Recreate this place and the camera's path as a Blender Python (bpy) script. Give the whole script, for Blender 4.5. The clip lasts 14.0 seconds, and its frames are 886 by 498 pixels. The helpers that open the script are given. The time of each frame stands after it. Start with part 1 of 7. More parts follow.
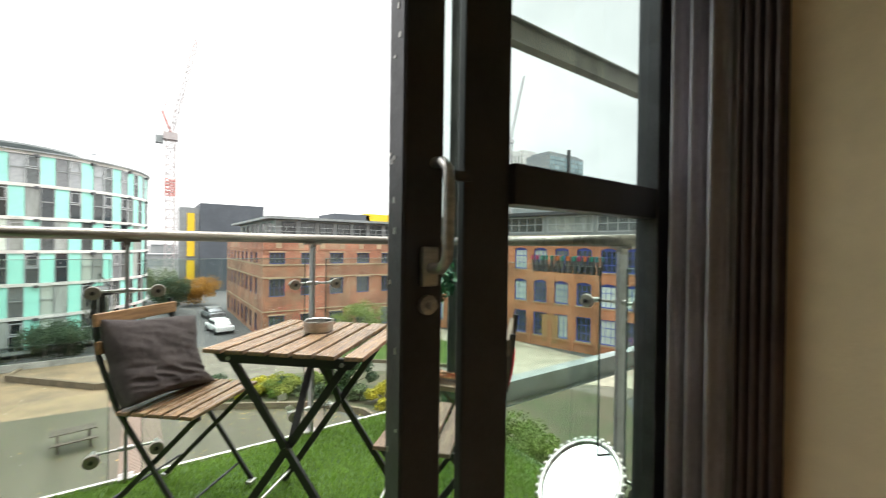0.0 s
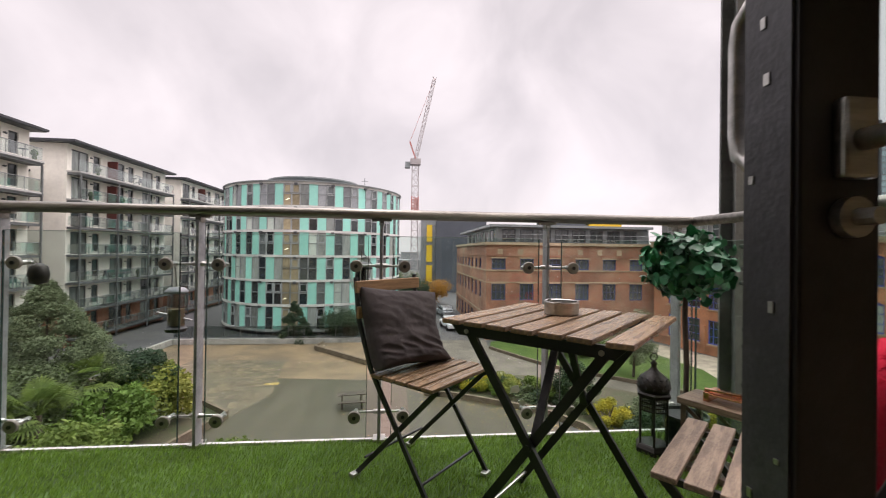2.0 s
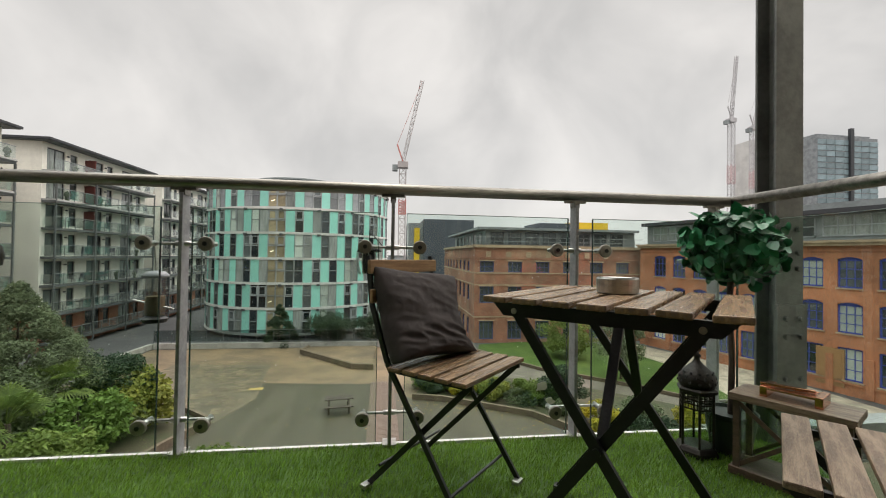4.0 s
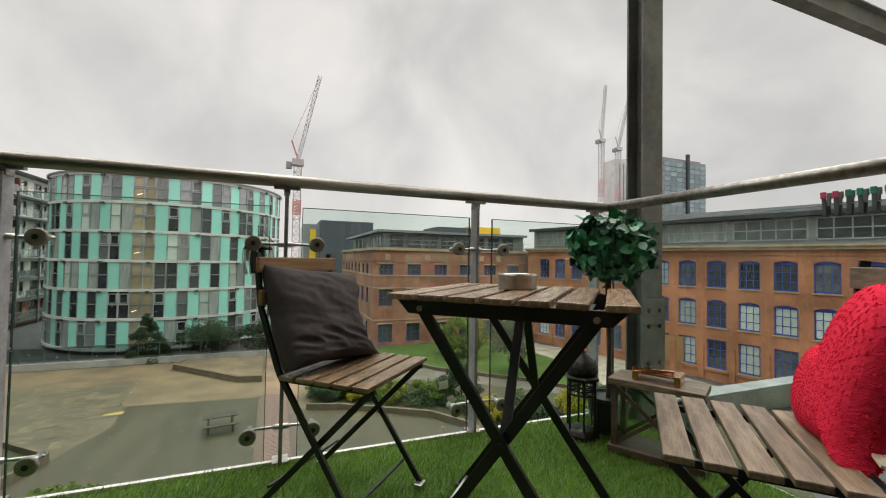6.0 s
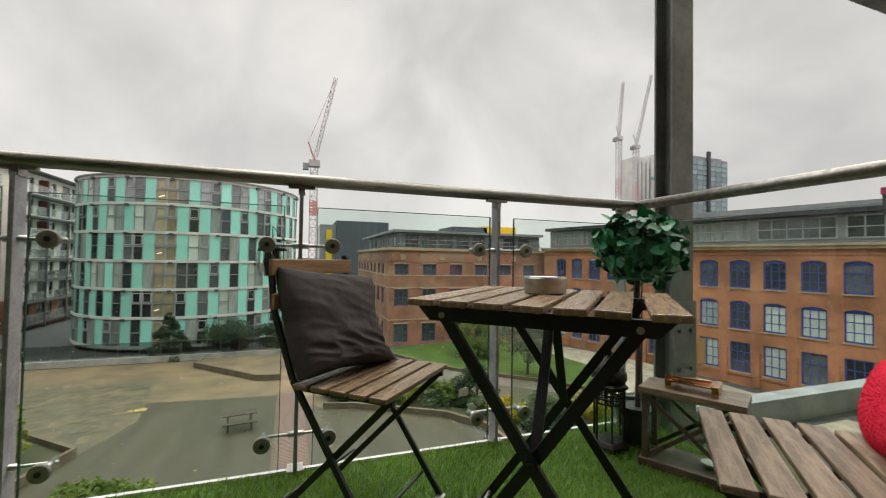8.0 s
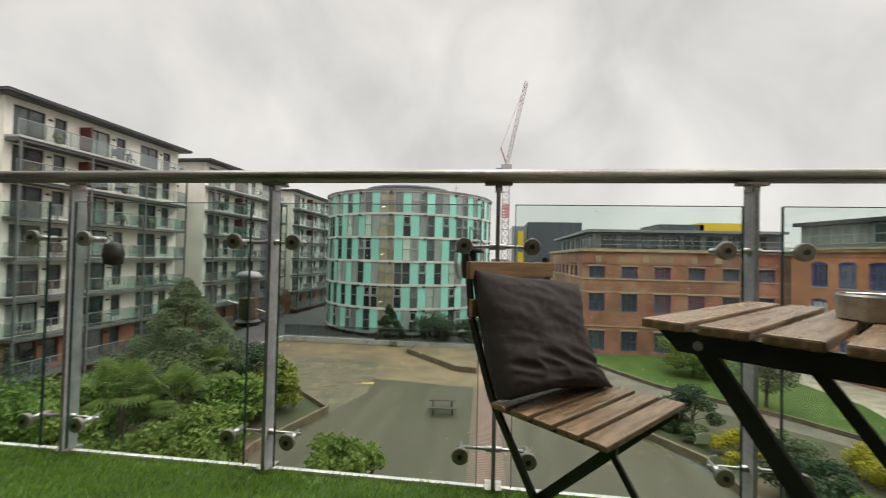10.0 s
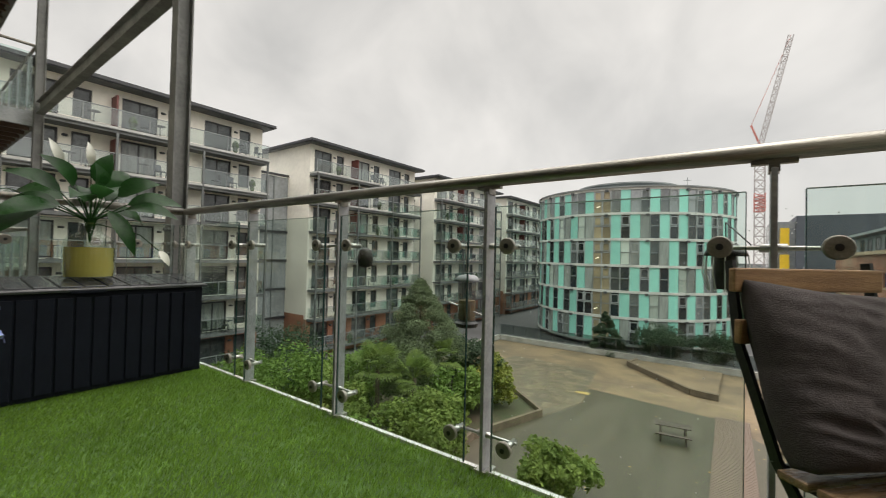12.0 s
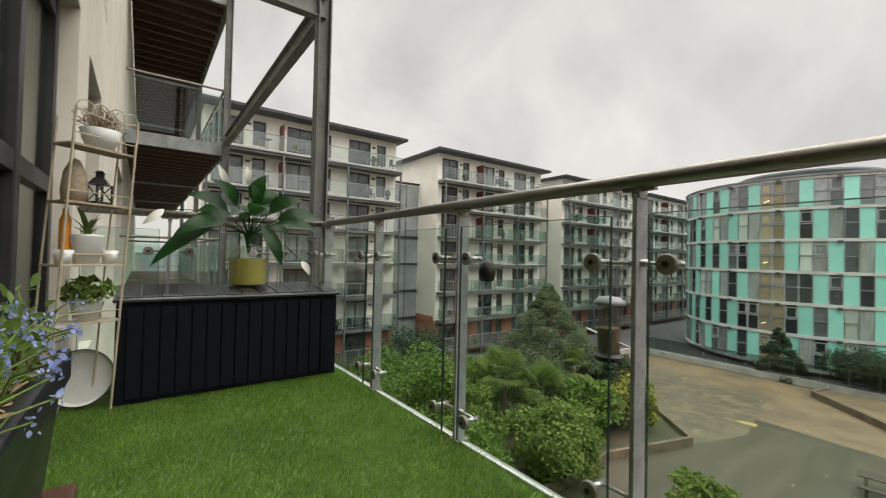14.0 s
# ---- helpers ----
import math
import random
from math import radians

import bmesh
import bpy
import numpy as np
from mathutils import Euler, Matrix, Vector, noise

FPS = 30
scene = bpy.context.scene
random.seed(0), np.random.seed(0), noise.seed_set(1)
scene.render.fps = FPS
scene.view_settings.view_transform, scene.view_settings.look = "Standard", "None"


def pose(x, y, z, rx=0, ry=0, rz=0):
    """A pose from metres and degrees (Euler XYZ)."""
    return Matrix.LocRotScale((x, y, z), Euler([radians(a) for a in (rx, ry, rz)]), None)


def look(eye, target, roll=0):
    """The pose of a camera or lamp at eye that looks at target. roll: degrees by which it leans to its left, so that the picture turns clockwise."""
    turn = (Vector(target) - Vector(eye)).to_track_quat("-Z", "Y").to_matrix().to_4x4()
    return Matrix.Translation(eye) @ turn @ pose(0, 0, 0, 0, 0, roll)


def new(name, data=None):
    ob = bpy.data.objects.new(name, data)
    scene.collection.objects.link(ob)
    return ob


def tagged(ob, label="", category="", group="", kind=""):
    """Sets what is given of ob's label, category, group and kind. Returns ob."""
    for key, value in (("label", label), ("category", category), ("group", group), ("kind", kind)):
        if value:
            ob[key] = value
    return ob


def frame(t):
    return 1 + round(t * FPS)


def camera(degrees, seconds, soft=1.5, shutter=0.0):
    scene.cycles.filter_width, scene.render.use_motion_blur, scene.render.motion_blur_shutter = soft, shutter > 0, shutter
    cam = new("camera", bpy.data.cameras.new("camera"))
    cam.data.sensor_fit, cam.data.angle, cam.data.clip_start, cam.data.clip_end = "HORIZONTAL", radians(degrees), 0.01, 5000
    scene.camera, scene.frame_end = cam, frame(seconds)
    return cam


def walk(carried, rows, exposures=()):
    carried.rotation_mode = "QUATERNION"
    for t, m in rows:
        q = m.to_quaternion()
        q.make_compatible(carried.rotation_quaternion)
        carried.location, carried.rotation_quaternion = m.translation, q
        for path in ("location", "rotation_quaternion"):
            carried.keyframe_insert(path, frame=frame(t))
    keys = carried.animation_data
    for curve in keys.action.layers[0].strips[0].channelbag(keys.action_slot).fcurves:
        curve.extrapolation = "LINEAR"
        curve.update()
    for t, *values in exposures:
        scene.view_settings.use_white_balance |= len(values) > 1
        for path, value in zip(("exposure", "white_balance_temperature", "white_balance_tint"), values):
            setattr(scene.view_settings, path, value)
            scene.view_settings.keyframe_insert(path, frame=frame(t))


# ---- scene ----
cam = camera(94.8, 14.0, 1.0, 0.35)
PATH = [
    (0, (0.362, -0.091, 1.095), (1.526, 1.536, 1.085), 0.8),
    (0.5, (0.332, -0.026, 1.035), (1.186, 1.783, 1.022), 0.5),
    (1, (0.33, 0.043, 1.003), (0.913, 1.956, 1.006), 1.1),
    (1.5, (0.347, 0.127, 0.988), (0.727, 2.091, 0.991), 1.1),
    (2, (0.375, 0.216, 0.948), (0.575, 2.206, 0.961), 0.8),
    (2.2, (0.36, 0.228, 0.936), (0.521, 2.222, 0.942), 1.0),
    (4.3, (0.253, 0.484, 0.832), (0.576, 2.458, 0.87), 0.9),
    (4.5, (0.253, 0.493, 0.829), (0.625, 2.458, 0.871), 0.9),
    (5, (0.259, 0.508, 0.822), (0.773, 2.441, 0.87), 0.9),
    (5.5, (0.256, 0.508, 0.824), (0.896, 2.402, 0.875), 0.9),
    (6, (0.255, 0.515, 0.82), (0.993, 2.373, 0.874), 1.0),
    (6.5, (0.258, 0.515, 0.822), (1.055, 2.348, 0.88), 0.8),
    (7, (0.259, 0.52, 0.823), (1.075, 2.345, 0.88), 0.9),
    (7.2, (0.258, 0.531, 0.821), (1.072, 2.357, 0.879), 0.9),
    (9.3, (0.277, 0.725, 0.843), (0.408, 2.72, 0.885), 1.2),
    (9.5, (0.268, 0.748, 0.844), (0.308, 2.748, 0.888), 1.3),
    (10, (0.252, 0.793, 0.83), (0.013, 2.778, 0.87), 1.3),
    (10.5, (0.228, 0.831, 0.828), (-0.295, 2.761, 0.866), 1.5),
    (11, (0.209, 0.858, 0.829), (-0.571, 2.699, 0.864), 1.4),
    (11.5, (0.2, 0.877, 0.829), (-0.804, 2.607, 0.862), 1.4),
    (12, (0.198, 0.896, 0.831), (-0.978, 2.513, 0.865), 1.3),
    (12.5, (0.202, 0.902, 0.831), (-1.1, 2.42, 0.867), 1.2),
    (13, (0.197, 0.941, 0.856), (-1.203, 2.369, 0.893), 1.3),
    (13.5, (0.129, 0.997, 0.874), (-1.366, 2.325, 0.912), 1.3),
    (14, (0.061, 1.048, 0.879), (-1.547, 2.236, 0.916), 1.3),
]
walk(cam, [(t, look(e, g, r)) for t, e, g, r in PATH],
     [(0.0, 1.15, 6600, 10), (0.5, 0.68, 6700, 14), (1.0, 0.43, 6800, 26), (1.6, 0.34, 6750, 29), (2.2, 0.30, 6700, 20), (4.3, 0.08, 6800, 11), (14.0, 0.13, 6850, 10)])

# ---- light ----
world = bpy.data.worlds.new("overcast_world")
scene.world = world
world.use_nodes = True
_n, _l = world.node_tree.nodes, world.node_tree.links
_n.clear()
_sky = _n.new("ShaderNodeTexSky")
_sky.sky_type, _sky.sun_disc = "NISHITA", False
_sky.sun_elevation, _sky.sun_rotation = radians(38), radians(200)
_cl = _n.new("ShaderNodeTexNoise")
_cl.inputs["Scale"].default_value, _cl.inputs["Detail"].default_value, _cl.inputs["Roughness"].default_value = 3.2, 5.0, 0.5
_cl.inputs["Distortion"].default_value = 0.4
_rp = _n.new("ShaderNodeValToRGB")
_rp.color_ramp.elements[0].position, _rp.color_ramp.elements[0].color = 0.3, (5.05, 5.1, 5.1, 1)
_rp.color_ramp.elements[1].position, _rp.color_ramp.elements[1].color = 0.72, (7.9, 7.85, 7.75, 1)
_mx = _n.new("ShaderNodeMix")
_mx.data_type = "RGBA"
_mx.inputs["Factor"].default_value = 0.93
_bg = _n.new("ShaderNodeBackground")
_bg.inputs["Strength"].default_value = 0.1
_out = _n.new("ShaderNodeOutputWorld")
_l.new(_cl.outputs["Fac"], _rp.inputs["Fac"])
_tc = _n.new("ShaderNodeTexCoord")
_sp = _n.new("ShaderNodeSeparateXYZ")
_gr = _n.new("ShaderNodeMapRange")
_gr.interpolation_type = "SMOOTHSTEP"
_gr.inputs["From Min"].default_value, _gr.inputs["From Max"].default_value = 0.53, 0.78
_gr.inputs["To Min"].default_value, _gr.inputs["To Max"].default_value = 1.0, 5.1
_sc = _n.new("ShaderNodeMath")
_sc.operation = "MULTIPLY"
_sc.inputs[1].default_value = 0.108
_l.new(_tc.outputs["Generated"], _sp.inputs["Vector"])
_l.new(_sp.outputs["Z"], _gr.inputs["Value"])
_l.new(_gr.outputs["Result"], _sc.inputs[0])
_l.new(_sc.outputs[0], _bg.inputs["Strength"])
_l.new(_sky.outputs["Color"], _mx.inputs["A"])
_l.new(_rp.outputs["Color"], _mx.inputs["B"])
_l.new(_mx.outputs["Result"], _bg.inputs["Color"])
_l.new(_bg.outputs["Background"], _out.inputs["Surface"])

sun = new("sun", bpy.data.lights.new("sun", "SUN"))
sun.data.energy, sun.data.angle, sun.data.color = 1.9, radians(70), (1.0, 0.97, 0.93)
sun.matrix_world = look((30, 6, 42), (0, 0, 0))

# ---- materials ----


def mat(name, color, rough=0.6, metal=0.0, var=0.25, scale=8.0, bump=0.0, bscale=60.0, spec=0.5, color2=None, vec=None,
        stretch=(1, 1, 1), island=0.0, rand=0.0, trans=0.0, alpha=1.0, emit=None, estr=0.0, coat=0.0, fine=0.5):
    m = bpy.data.materials.new(name)
    m.use_nodes = True
    nt = m.node_tree
    nodes, links = nt.nodes, nt.links
    b = nodes["Principled BSDF"]
    b.inputs["Roughness"].default_value, b.inputs["Metallic"].default_value = rough, metal
    b.inputs["Specular IOR Level"].default_value = spec
    b.inputs["Coat Weight"].default_value = coat
    b.inputs["Transmission Weight"].default_value = trans
    b.inputs["Alpha"].default_value = alpha
    c1 = tuple(color) + (1,)
    c2 = tuple(color2) + (1,) if color2 else tuple(min(1, v * (1 - var)) for v in color) + (1,)
    tc = nodes.new("ShaderNodeTexCoord")
    mp = nodes.new("ShaderNodeMapping")
    mp.inputs["Scale"].default_value = stretch
    links.new(tc.outputs["Object"], mp.inputs["Vector"])
    n1 = nodes.new("ShaderNodeTexNoise")
    n1.inputs["Scale"].default_value, n1.inputs["Detail"].default_value = scale, 6.0
    n2 = nodes.new("ShaderNodeTexNoise")
    n2.inputs["Scale"].default_value, n2.inputs["Detail"].default_value = scale * 9, 4.0
    links.new(mp.outputs["Vector"], n1.inputs["Vector"])
    links.new(mp.outputs["Vector"], n2.inputs["Vector"])
    add = nodes.new("ShaderNodeMath")
    add.operation = "MULTIPLY_ADD"
    add.inputs[1].default_value = fine
    links.new(n2.outputs["Fac"], add.inputs[0])
    links.new(n1.outputs["Fac"], add.inputs[2])
    rg = nodes.new("ShaderNodeMapRange")
    rg.inputs["From Min"].default_value, rg.inputs["From Max"].default_value = 0.4 + fine * 0.4, 0.6 + fine * 0.6
    links.new(add.outputs[0], rg.inputs["Value"])
    mix = nodes.new("ShaderNodeMix")
    mix.data_type = "RGBA"
    mix.inputs["A"].default_value, mix.inputs["B"].default_value = c1, c2
    links.new(rg.outputs["Result"], mix.inputs["Factor"])
    col = mix.outputs["Result"]
    if island or rand:
        if rand:
            g = nodes.new("ShaderNodeObjectInfo")
            src = g.outputs["Random"]
        else:
            g = nodes.new("ShaderNodeNewGeometry")
            src = g.outputs["Random Per Island"]
        hv = nodes.new("ShaderNodeHueSaturation")
        mr = nodes.new("ShaderNodeMapRange")
        k = island or rand
        mr.inputs["To Min"].default_value, mr.inputs["To Max"].default_value = 1 - k, 1 + k
        links.new(src, mr.inputs["Value"])
        links.new(mr.outputs["Result"], hv.inputs["Value"])
        links.new(col, hv.inputs["Color"])
        col = hv.outputs["Color"]
    links.new(col, b.inputs["Base Color"])
    rr = nodes.new("ShaderNodeMapRange")
    rr.inputs["To Min"].default_value, rr.inputs["To Max"].default_value = max(0.02, rough - 0.1 * (rough > .15)), min(1, rough + 0.1 * (rough > .15))
    links.new(n1.outputs["Fac"], rr.inputs["Value"])
    links.new(rr.outputs["Result"], b.inputs["Roughness"])
    if bump:
        nb = nodes.new("ShaderNodeTexNoise")
        nb.inputs["Scale"].default_value, nb.inputs["Detail"].default_value = bscale, 5.0
        links.new(mp.outputs["Vector"], nb.inputs["Vector"])
        bp = nodes.new("ShaderNodeBump")
        bp.inputs["Strength"].default_value, bp.inputs["Distance"].default_value = bump, 0.01
        links.new(nb.outputs["Fac"], bp.inputs["Height"])
        links.new(bp.outputs["Normal"], b.inputs["Normal"])
    if emit:
        b.inputs["Emission Color"].default_value = tuple(emit) + (1,)
        b.inputs["Emission Strength"].default_value = estr
    return m


def glass_mat(name, tint=(0.95, 0.98, 0.97), gloss=0.12, rough=0.0):
    """Thin clear pane: sees through with a tint, and mirrors by Fresnel."""
    m = bpy.data.materials.new(name)
    m.use_nodes = True
    nodes, links = m.node_tree.nodes, m.node_tree.links
    nodes.clear()
    o = nodes.new("ShaderNodeOutputMaterial")
    t = nodes.new("ShaderNodeBsdfTransparent")
    t.inputs["Color"].default_value = tuple(tint) + (1,)
    g = nodes.new("ShaderNodeBsdfGlossy")
    g.inputs["Roughness"].default_value = rough
    f = nodes.new("ShaderNodeLayerWeight")
    f.inputs["Blend"].default_value = 0.5
    pw = nodes.new("ShaderNodeMath")
    pw.operation = "POWER"
    pw.inputs[1].default_value = 4.5
    sc = nodes.new("ShaderNodeMath")
    sc.operation = "MULTIPLY_ADD"
    sc.inputs[1].default_value, sc.inputs[2].default_value = 0.6, gloss * 0.3
    links.new(f.outputs["Facing"], pw.inputs[0])
    links.new(pw.outputs[0], sc.inputs[0])
    mx = nodes.new("ShaderNodeMixShader")
    links.new(sc.outputs[0], mx.inputs["Fac"])
    links.new(t.outputs["BSDF"], mx.inputs[1])
    links.new(g.outputs["BSDF"], mx.inputs[2])
    links.new(mx.outputs["Shader"], o.inputs["Surface"])
    return m


def brick_mat(name, c1, c2, mortar, bw=0.225, bh=0.075, axis="x", patch=None):
    m = bpy.data.materials.new(name)
    m.use_nodes = True
    nodes, links = m.node_tree.nodes, m.node_tree.links
    b = nodes["Principled BSDF"]
    b.inputs["Roughness"].default_value = 0.85
    tc = nodes.new("ShaderNodeTexCoord")
    mp = nodes.new("ShaderNodeMapping")
    mp.inputs["Rotation"].default_value = (radians(90), 0, 0) if axis == "x" else (radians(90), 0, radians(90))
    links.new(tc.outputs["Object"], mp.inputs["Vector"])
    br = nodes.new("ShaderNodeTexBrick")
    br.inputs["Scale"].default_value = 1.0
    br.inputs["Brick Width"].default_value, br.inputs["Row Height"].default_value = bw, bh
    br.inputs["Mortar Size"].default_value = 0.006
    br.inputs["Color1"].default_value, br.inputs["Color2"].default_value = tuple(c1) + (1,), tuple(c2) + (1,)
    br.inputs["Mortar"].default_value = tuple(mortar) + (1,)
    links.new(mp.outputs["Vector"], br.inputs["Vector"])
    n = nodes.new("ShaderNodeTexNoise")
    n.inputs["Scale"].default_value, n.inputs["Detail"].default_value = 0.35, 8.0
    links.new(tc.outputs["Object"], n.inputs["Vector"])
    r = nodes.new("ShaderNodeMapRange")
    r.inputs["From Min"].default_value, r.inputs["From Max"].default_value = 0.35, 0.7
    r.inputs["To Min"].default_value, r.inputs["To Max"].default_value = 0.62, 1.25
    links.new(n.outputs["Fac"], r.inputs["Value"])
    hv = nodes.new("ShaderNodeHueSaturation")
    links.new(r.outputs["Result"], hv.inputs["Value"])
    col = br.outputs["Color"]
    if patch:
        # old repairs in paler brick
        pn = nodes.new("ShaderNodeTexNoise")
        pn.inputs["Scale"].default_value, pn.inputs["Detail"].default_value = 0.22, 9.0
        pn.inputs["Roughness"].default_value = 0.7
        links.new(tc.outputs["Object"], pn.inputs["Vector"])
        pr = nodes.new("ShaderNodeMapRange")
        pr.inputs["From Min"].default_value, pr.inputs["From Max"].default_value = 0.48, 0.66
        pr.inputs["To Max"].default_value = 0.75
        links.new(pn.outputs["Fac"], pr.inputs["Value"])
        pm = nodes.new("ShaderNodeMix")
        pm.data_type = "RGBA"
        pm.inputs["B"].default_value = tuple(patch) + (1,)
        links.new(pr.outputs["Result"], pm.inputs["Factor"])
        links.new(col, pm.inputs["A"])
        col = pm.outputs["Result"]
    links.new(col, hv.inputs["Color"])
    links.new(hv.outputs["Color"], b.inputs["Base Color"])
    return m


M = {}
M["black_metal"] = mat("black_painted_metal", (0.012, 0.012, 0.013), 0.38, 0.0, 0.3, 14, 0.15, 120)
M["steel"] = mat("brushed_stainless", (0.5, 0.49, 0.46), 0.33, 1.0, 0.3, 6, 0.03, 90, stretch=(1, 12, 12))
M["disc"] = mat("dull_steel_disc", (0.30, 0.28, 0.24), 0.4, 0.35, 0.35, 20, 0.1, 90)
M["pale_slab"] = mat("pale_balcony_edge", (0.40, 0.40, 0.38), 0.6, 0, 0.2, 1)
M["rail"] = mat("weathered_stainless_rail", (0.30, 0.285, 0.25), 0.38, 1.0, 0.45, 5, 0.05, 70, stretch=(0.5, 8, 8))
M["post"] = mat("grey_post_metal", (0.36, 0.37, 0.38), 0.45, 0.3, 0.35, 9, 0.05, 80)
M["galv"] = mat("grey_painted_steel", (0.165, 0.17, 0.16), 0.55, 0.2, 0.4, 3.5, 0.12, 60)
M["galv_light"] = mat("pale_galvanised_steel", (0.28, 0.30, 0.30), 0.5, 0.5, 0.35, 4, 0.08, 60)
M["frame"] = mat("charcoal_door_paint", (0.028, 0.027, 0.03), 0.42, 0.0, 0.35, 7, 0.06, 120)
M["frame_edge"] = mat("worn_charcoal_paint", (0.05, 0.05, 0.055), 0.35, 0.2, 0.4, 16, 0.1, 100)
M["frame_grey"] = mat("grey_jamb_paint", (0.46, 0.45, 0.48), 0.4, 0, 0.2, 6, 0.05, 90)
M["render_wall"] = mat("cream_render", (0.74, 0.70, 0.60), 0.9, 0, 0.15, 1.2, 0.35, 220)
M["plaster"] = mat("indoor_plaster", (0.86, 0.68, 0.46), 0.9, 0, 0.1, 2, 0.1, 80)
M["ceiling"] = mat("white_ceiling_paint", (0.75, 0.74, 0.71), 0.9, 0, 0.08, 2, 0.05, 80)
M["floorboard"] = mat("indoor_floor_wood", (0.42, 0.29, 0.17), 0.5, 0, 0.4, 3, 0.1, 60, stretch=(1, 12, 1))
M["paving_base"] = mat("mossy_stone_bedding", (0.10, 0.082, 0.048), 0.6, 0, 0.5, 0.8, 0.3, 8, color2=(0.065, 0.056, 0.034))
M["picnic_wood"] = mat("dark_wet_picnic_wood", (0.06, 0.046, 0.033), 0.55, 0, 0.4, 4, 0.2, 30)
M["feeder_roof"] = mat("grey_feeder_plastic", (0.30, 0.31, 0.33), 0.4, 0, 0.2, 10)
M["label_cream"] = mat("cream_fabric_label", (0.62, 0.52, 0.38), 0.8, 0, 0.2, 30)
M["curtain_grey"] = mat("lilac_grey_curtain", (0.40, 0.37, 0.41), 0.9, 0, 0.2, 6, 0.2, 200)
M["curtain"] = mat("dark_brown_curtain", (0.085, 0.055, 0.05), 0.95, 0, 0.3, 5, 0.2, 200)
M["grass_mat"] = mat("turf_backing", (0.07, 0.14, 0.025), 0.9, 0, 0.4, 4, 0.4, 150)
M["blade"] = mat("turf_blade", (0.21, 0.355, 0.055), 0.6, 0, 0.4, 2.2, 0, 60, island=0.3, color2=(0.145, 0.26, 0.04))
M["white_strip"] = mat("white_channel_metal", (0.7, 0.7, 0.68), 0.45, 0.2, 0.2, 10)
M["concrete"] = mat("concrete", (0.35, 0.34, 0.31), 0.85, 0, 0.3, 1.5, 0.3, 30)
M["glass"] = glass_mat("balustrade_glass", (0.90, 0.955, 0.935), 0.125)
M["window"] = glass_mat("clear_window_glass", (0.86, 0.92, 0.90), 0.13)
M["glass_edge"] = mat("green_glass_edge", (0.02, 0.05, 0.045), 0.2, 0, 0.2, 10)
M["wood_slat"] = mat("weathered_acacia_slat", (0.31, 0.205, 0.118), 0.26, 0, 0.5, 7, 0.25, 50, stretch=(1.2, 14, 14), rand=0.2, color2=(0.135, 0.082, 0.044))
M["wood_pale"] = mat("sun_bleached_slat", (0.275, 0.20, 0.13), 0.45, 0, 0.5, 6, 0.3, 50, stretch=(1.6, 14, 14), rand=0.22, color2=(0.12, 0.08, 0.05))
M["wood_back"] = mat("golden_back_slat", (0.34, 0.20, 0.09), 0.5, 0, 0.4, 6, 0.2, 50, stretch=(1.2, 14, 14), color2=(0.22, 0.12, 0.05))
M["dark_wood"] = mat("dark_stained_wood", (0.10, 0.065, 0.042), 0.55, 0, 0.4, 6, 0.2, 50, stretch=(1.5, 10, 10))
M["cushion"] = mat("charcoal_cotton", (0.062, 0.053, 0.051), 0.95, 0, 0.25, 6, 0.35, 380, spec=0.2)
M["heart"] = mat("red_plush", (0.74, 0.03, 0.07), 0.95, 0, 0.4, 30, 0.4, 110, spec=0.1, color2=(0.66, 0.022, 0.05))
M["leaf_green"] = mat("plastic_topiary_leaf", (0.03, 0.20, 0.085), 0.38, 0, 0.4, 6, island=0.4, color2=(0.02, 0.12, 0.05))
M["trunk"] = mat("bark", (0.075, 0.055, 0.04), 0.9, 0, 0.4, 12, 0.5, 40)
M["pot_dark"] = mat("dark_green_pot", (0.025, 0.038, 0.03), 0.45, 0, 0.3, 6, 0.1, 60)
M["soil"] = mat("soil", (0.03, 0.02, 0.014), 0.95, 0, 0.5, 20, 0.6, 60)
M["lantern"] = mat("antique_bronze_lantern", (0.03, 0.026, 0.022), 0.45, 0.5, 0.4, 12, 0.2, 90)
M["copper"] = mat("rose_copper", (0.75, 0.36, 0.2), 0.18, 1.0, 0.2, 8, 0.05, 60)
M["sbox"] = mat("anthracite_resin", (0.007, 0.009, 0.014), 0.55, 0, 0.3, 5, 0.15, 160, spec=0.1)
M["sbox_lid"] = mat("wet_grey_resin_lid", (0.05, 0.052, 0.055), 0.12, 0, 0.3, 8, 0.1, 60)
M["white_pot"] = mat("white_glazed_pot", (0.72, 0.72, 0.70), 0.3, 0, 0.08, 6)
M["cream_metal"] = mat("cream_painted_wire", (0.55, 0.47, 0.34), 0.5, 0.1, 0.25, 14)
M["shelf_wood"] = mat("bleached_shelf_board", (0.38, 0.30, 0.21), 0.7, 0, 0.3, 6, 0.2, 40, stretch=(10, 1, 10))
M["enamel"] = mat("white_enamel", (0.72, 0.72, 0.68), 0.3, 0, 0.1, 5)
M["planter"] = mat("anthracite_trough", (0.014, 0.014, 0.017), 0.38, 0, 0.3, 9, 0.06, 120)
M["lobelia"] = mat("pale_blue_petal", (0.36, 0.44, 0.80), 0.6, 0, 0.3, 20, island=0.25)
M["herb"] = mat("fresh_green_leaf", (0.17, 0.265, 0.06), 0.5, 0, 0.4, 10, island=0.4)
M["dry"] = mat("dry_stems", (0.30, 0.22, 0.12), 0.9, 0, 0.4, 12, island=0.4)
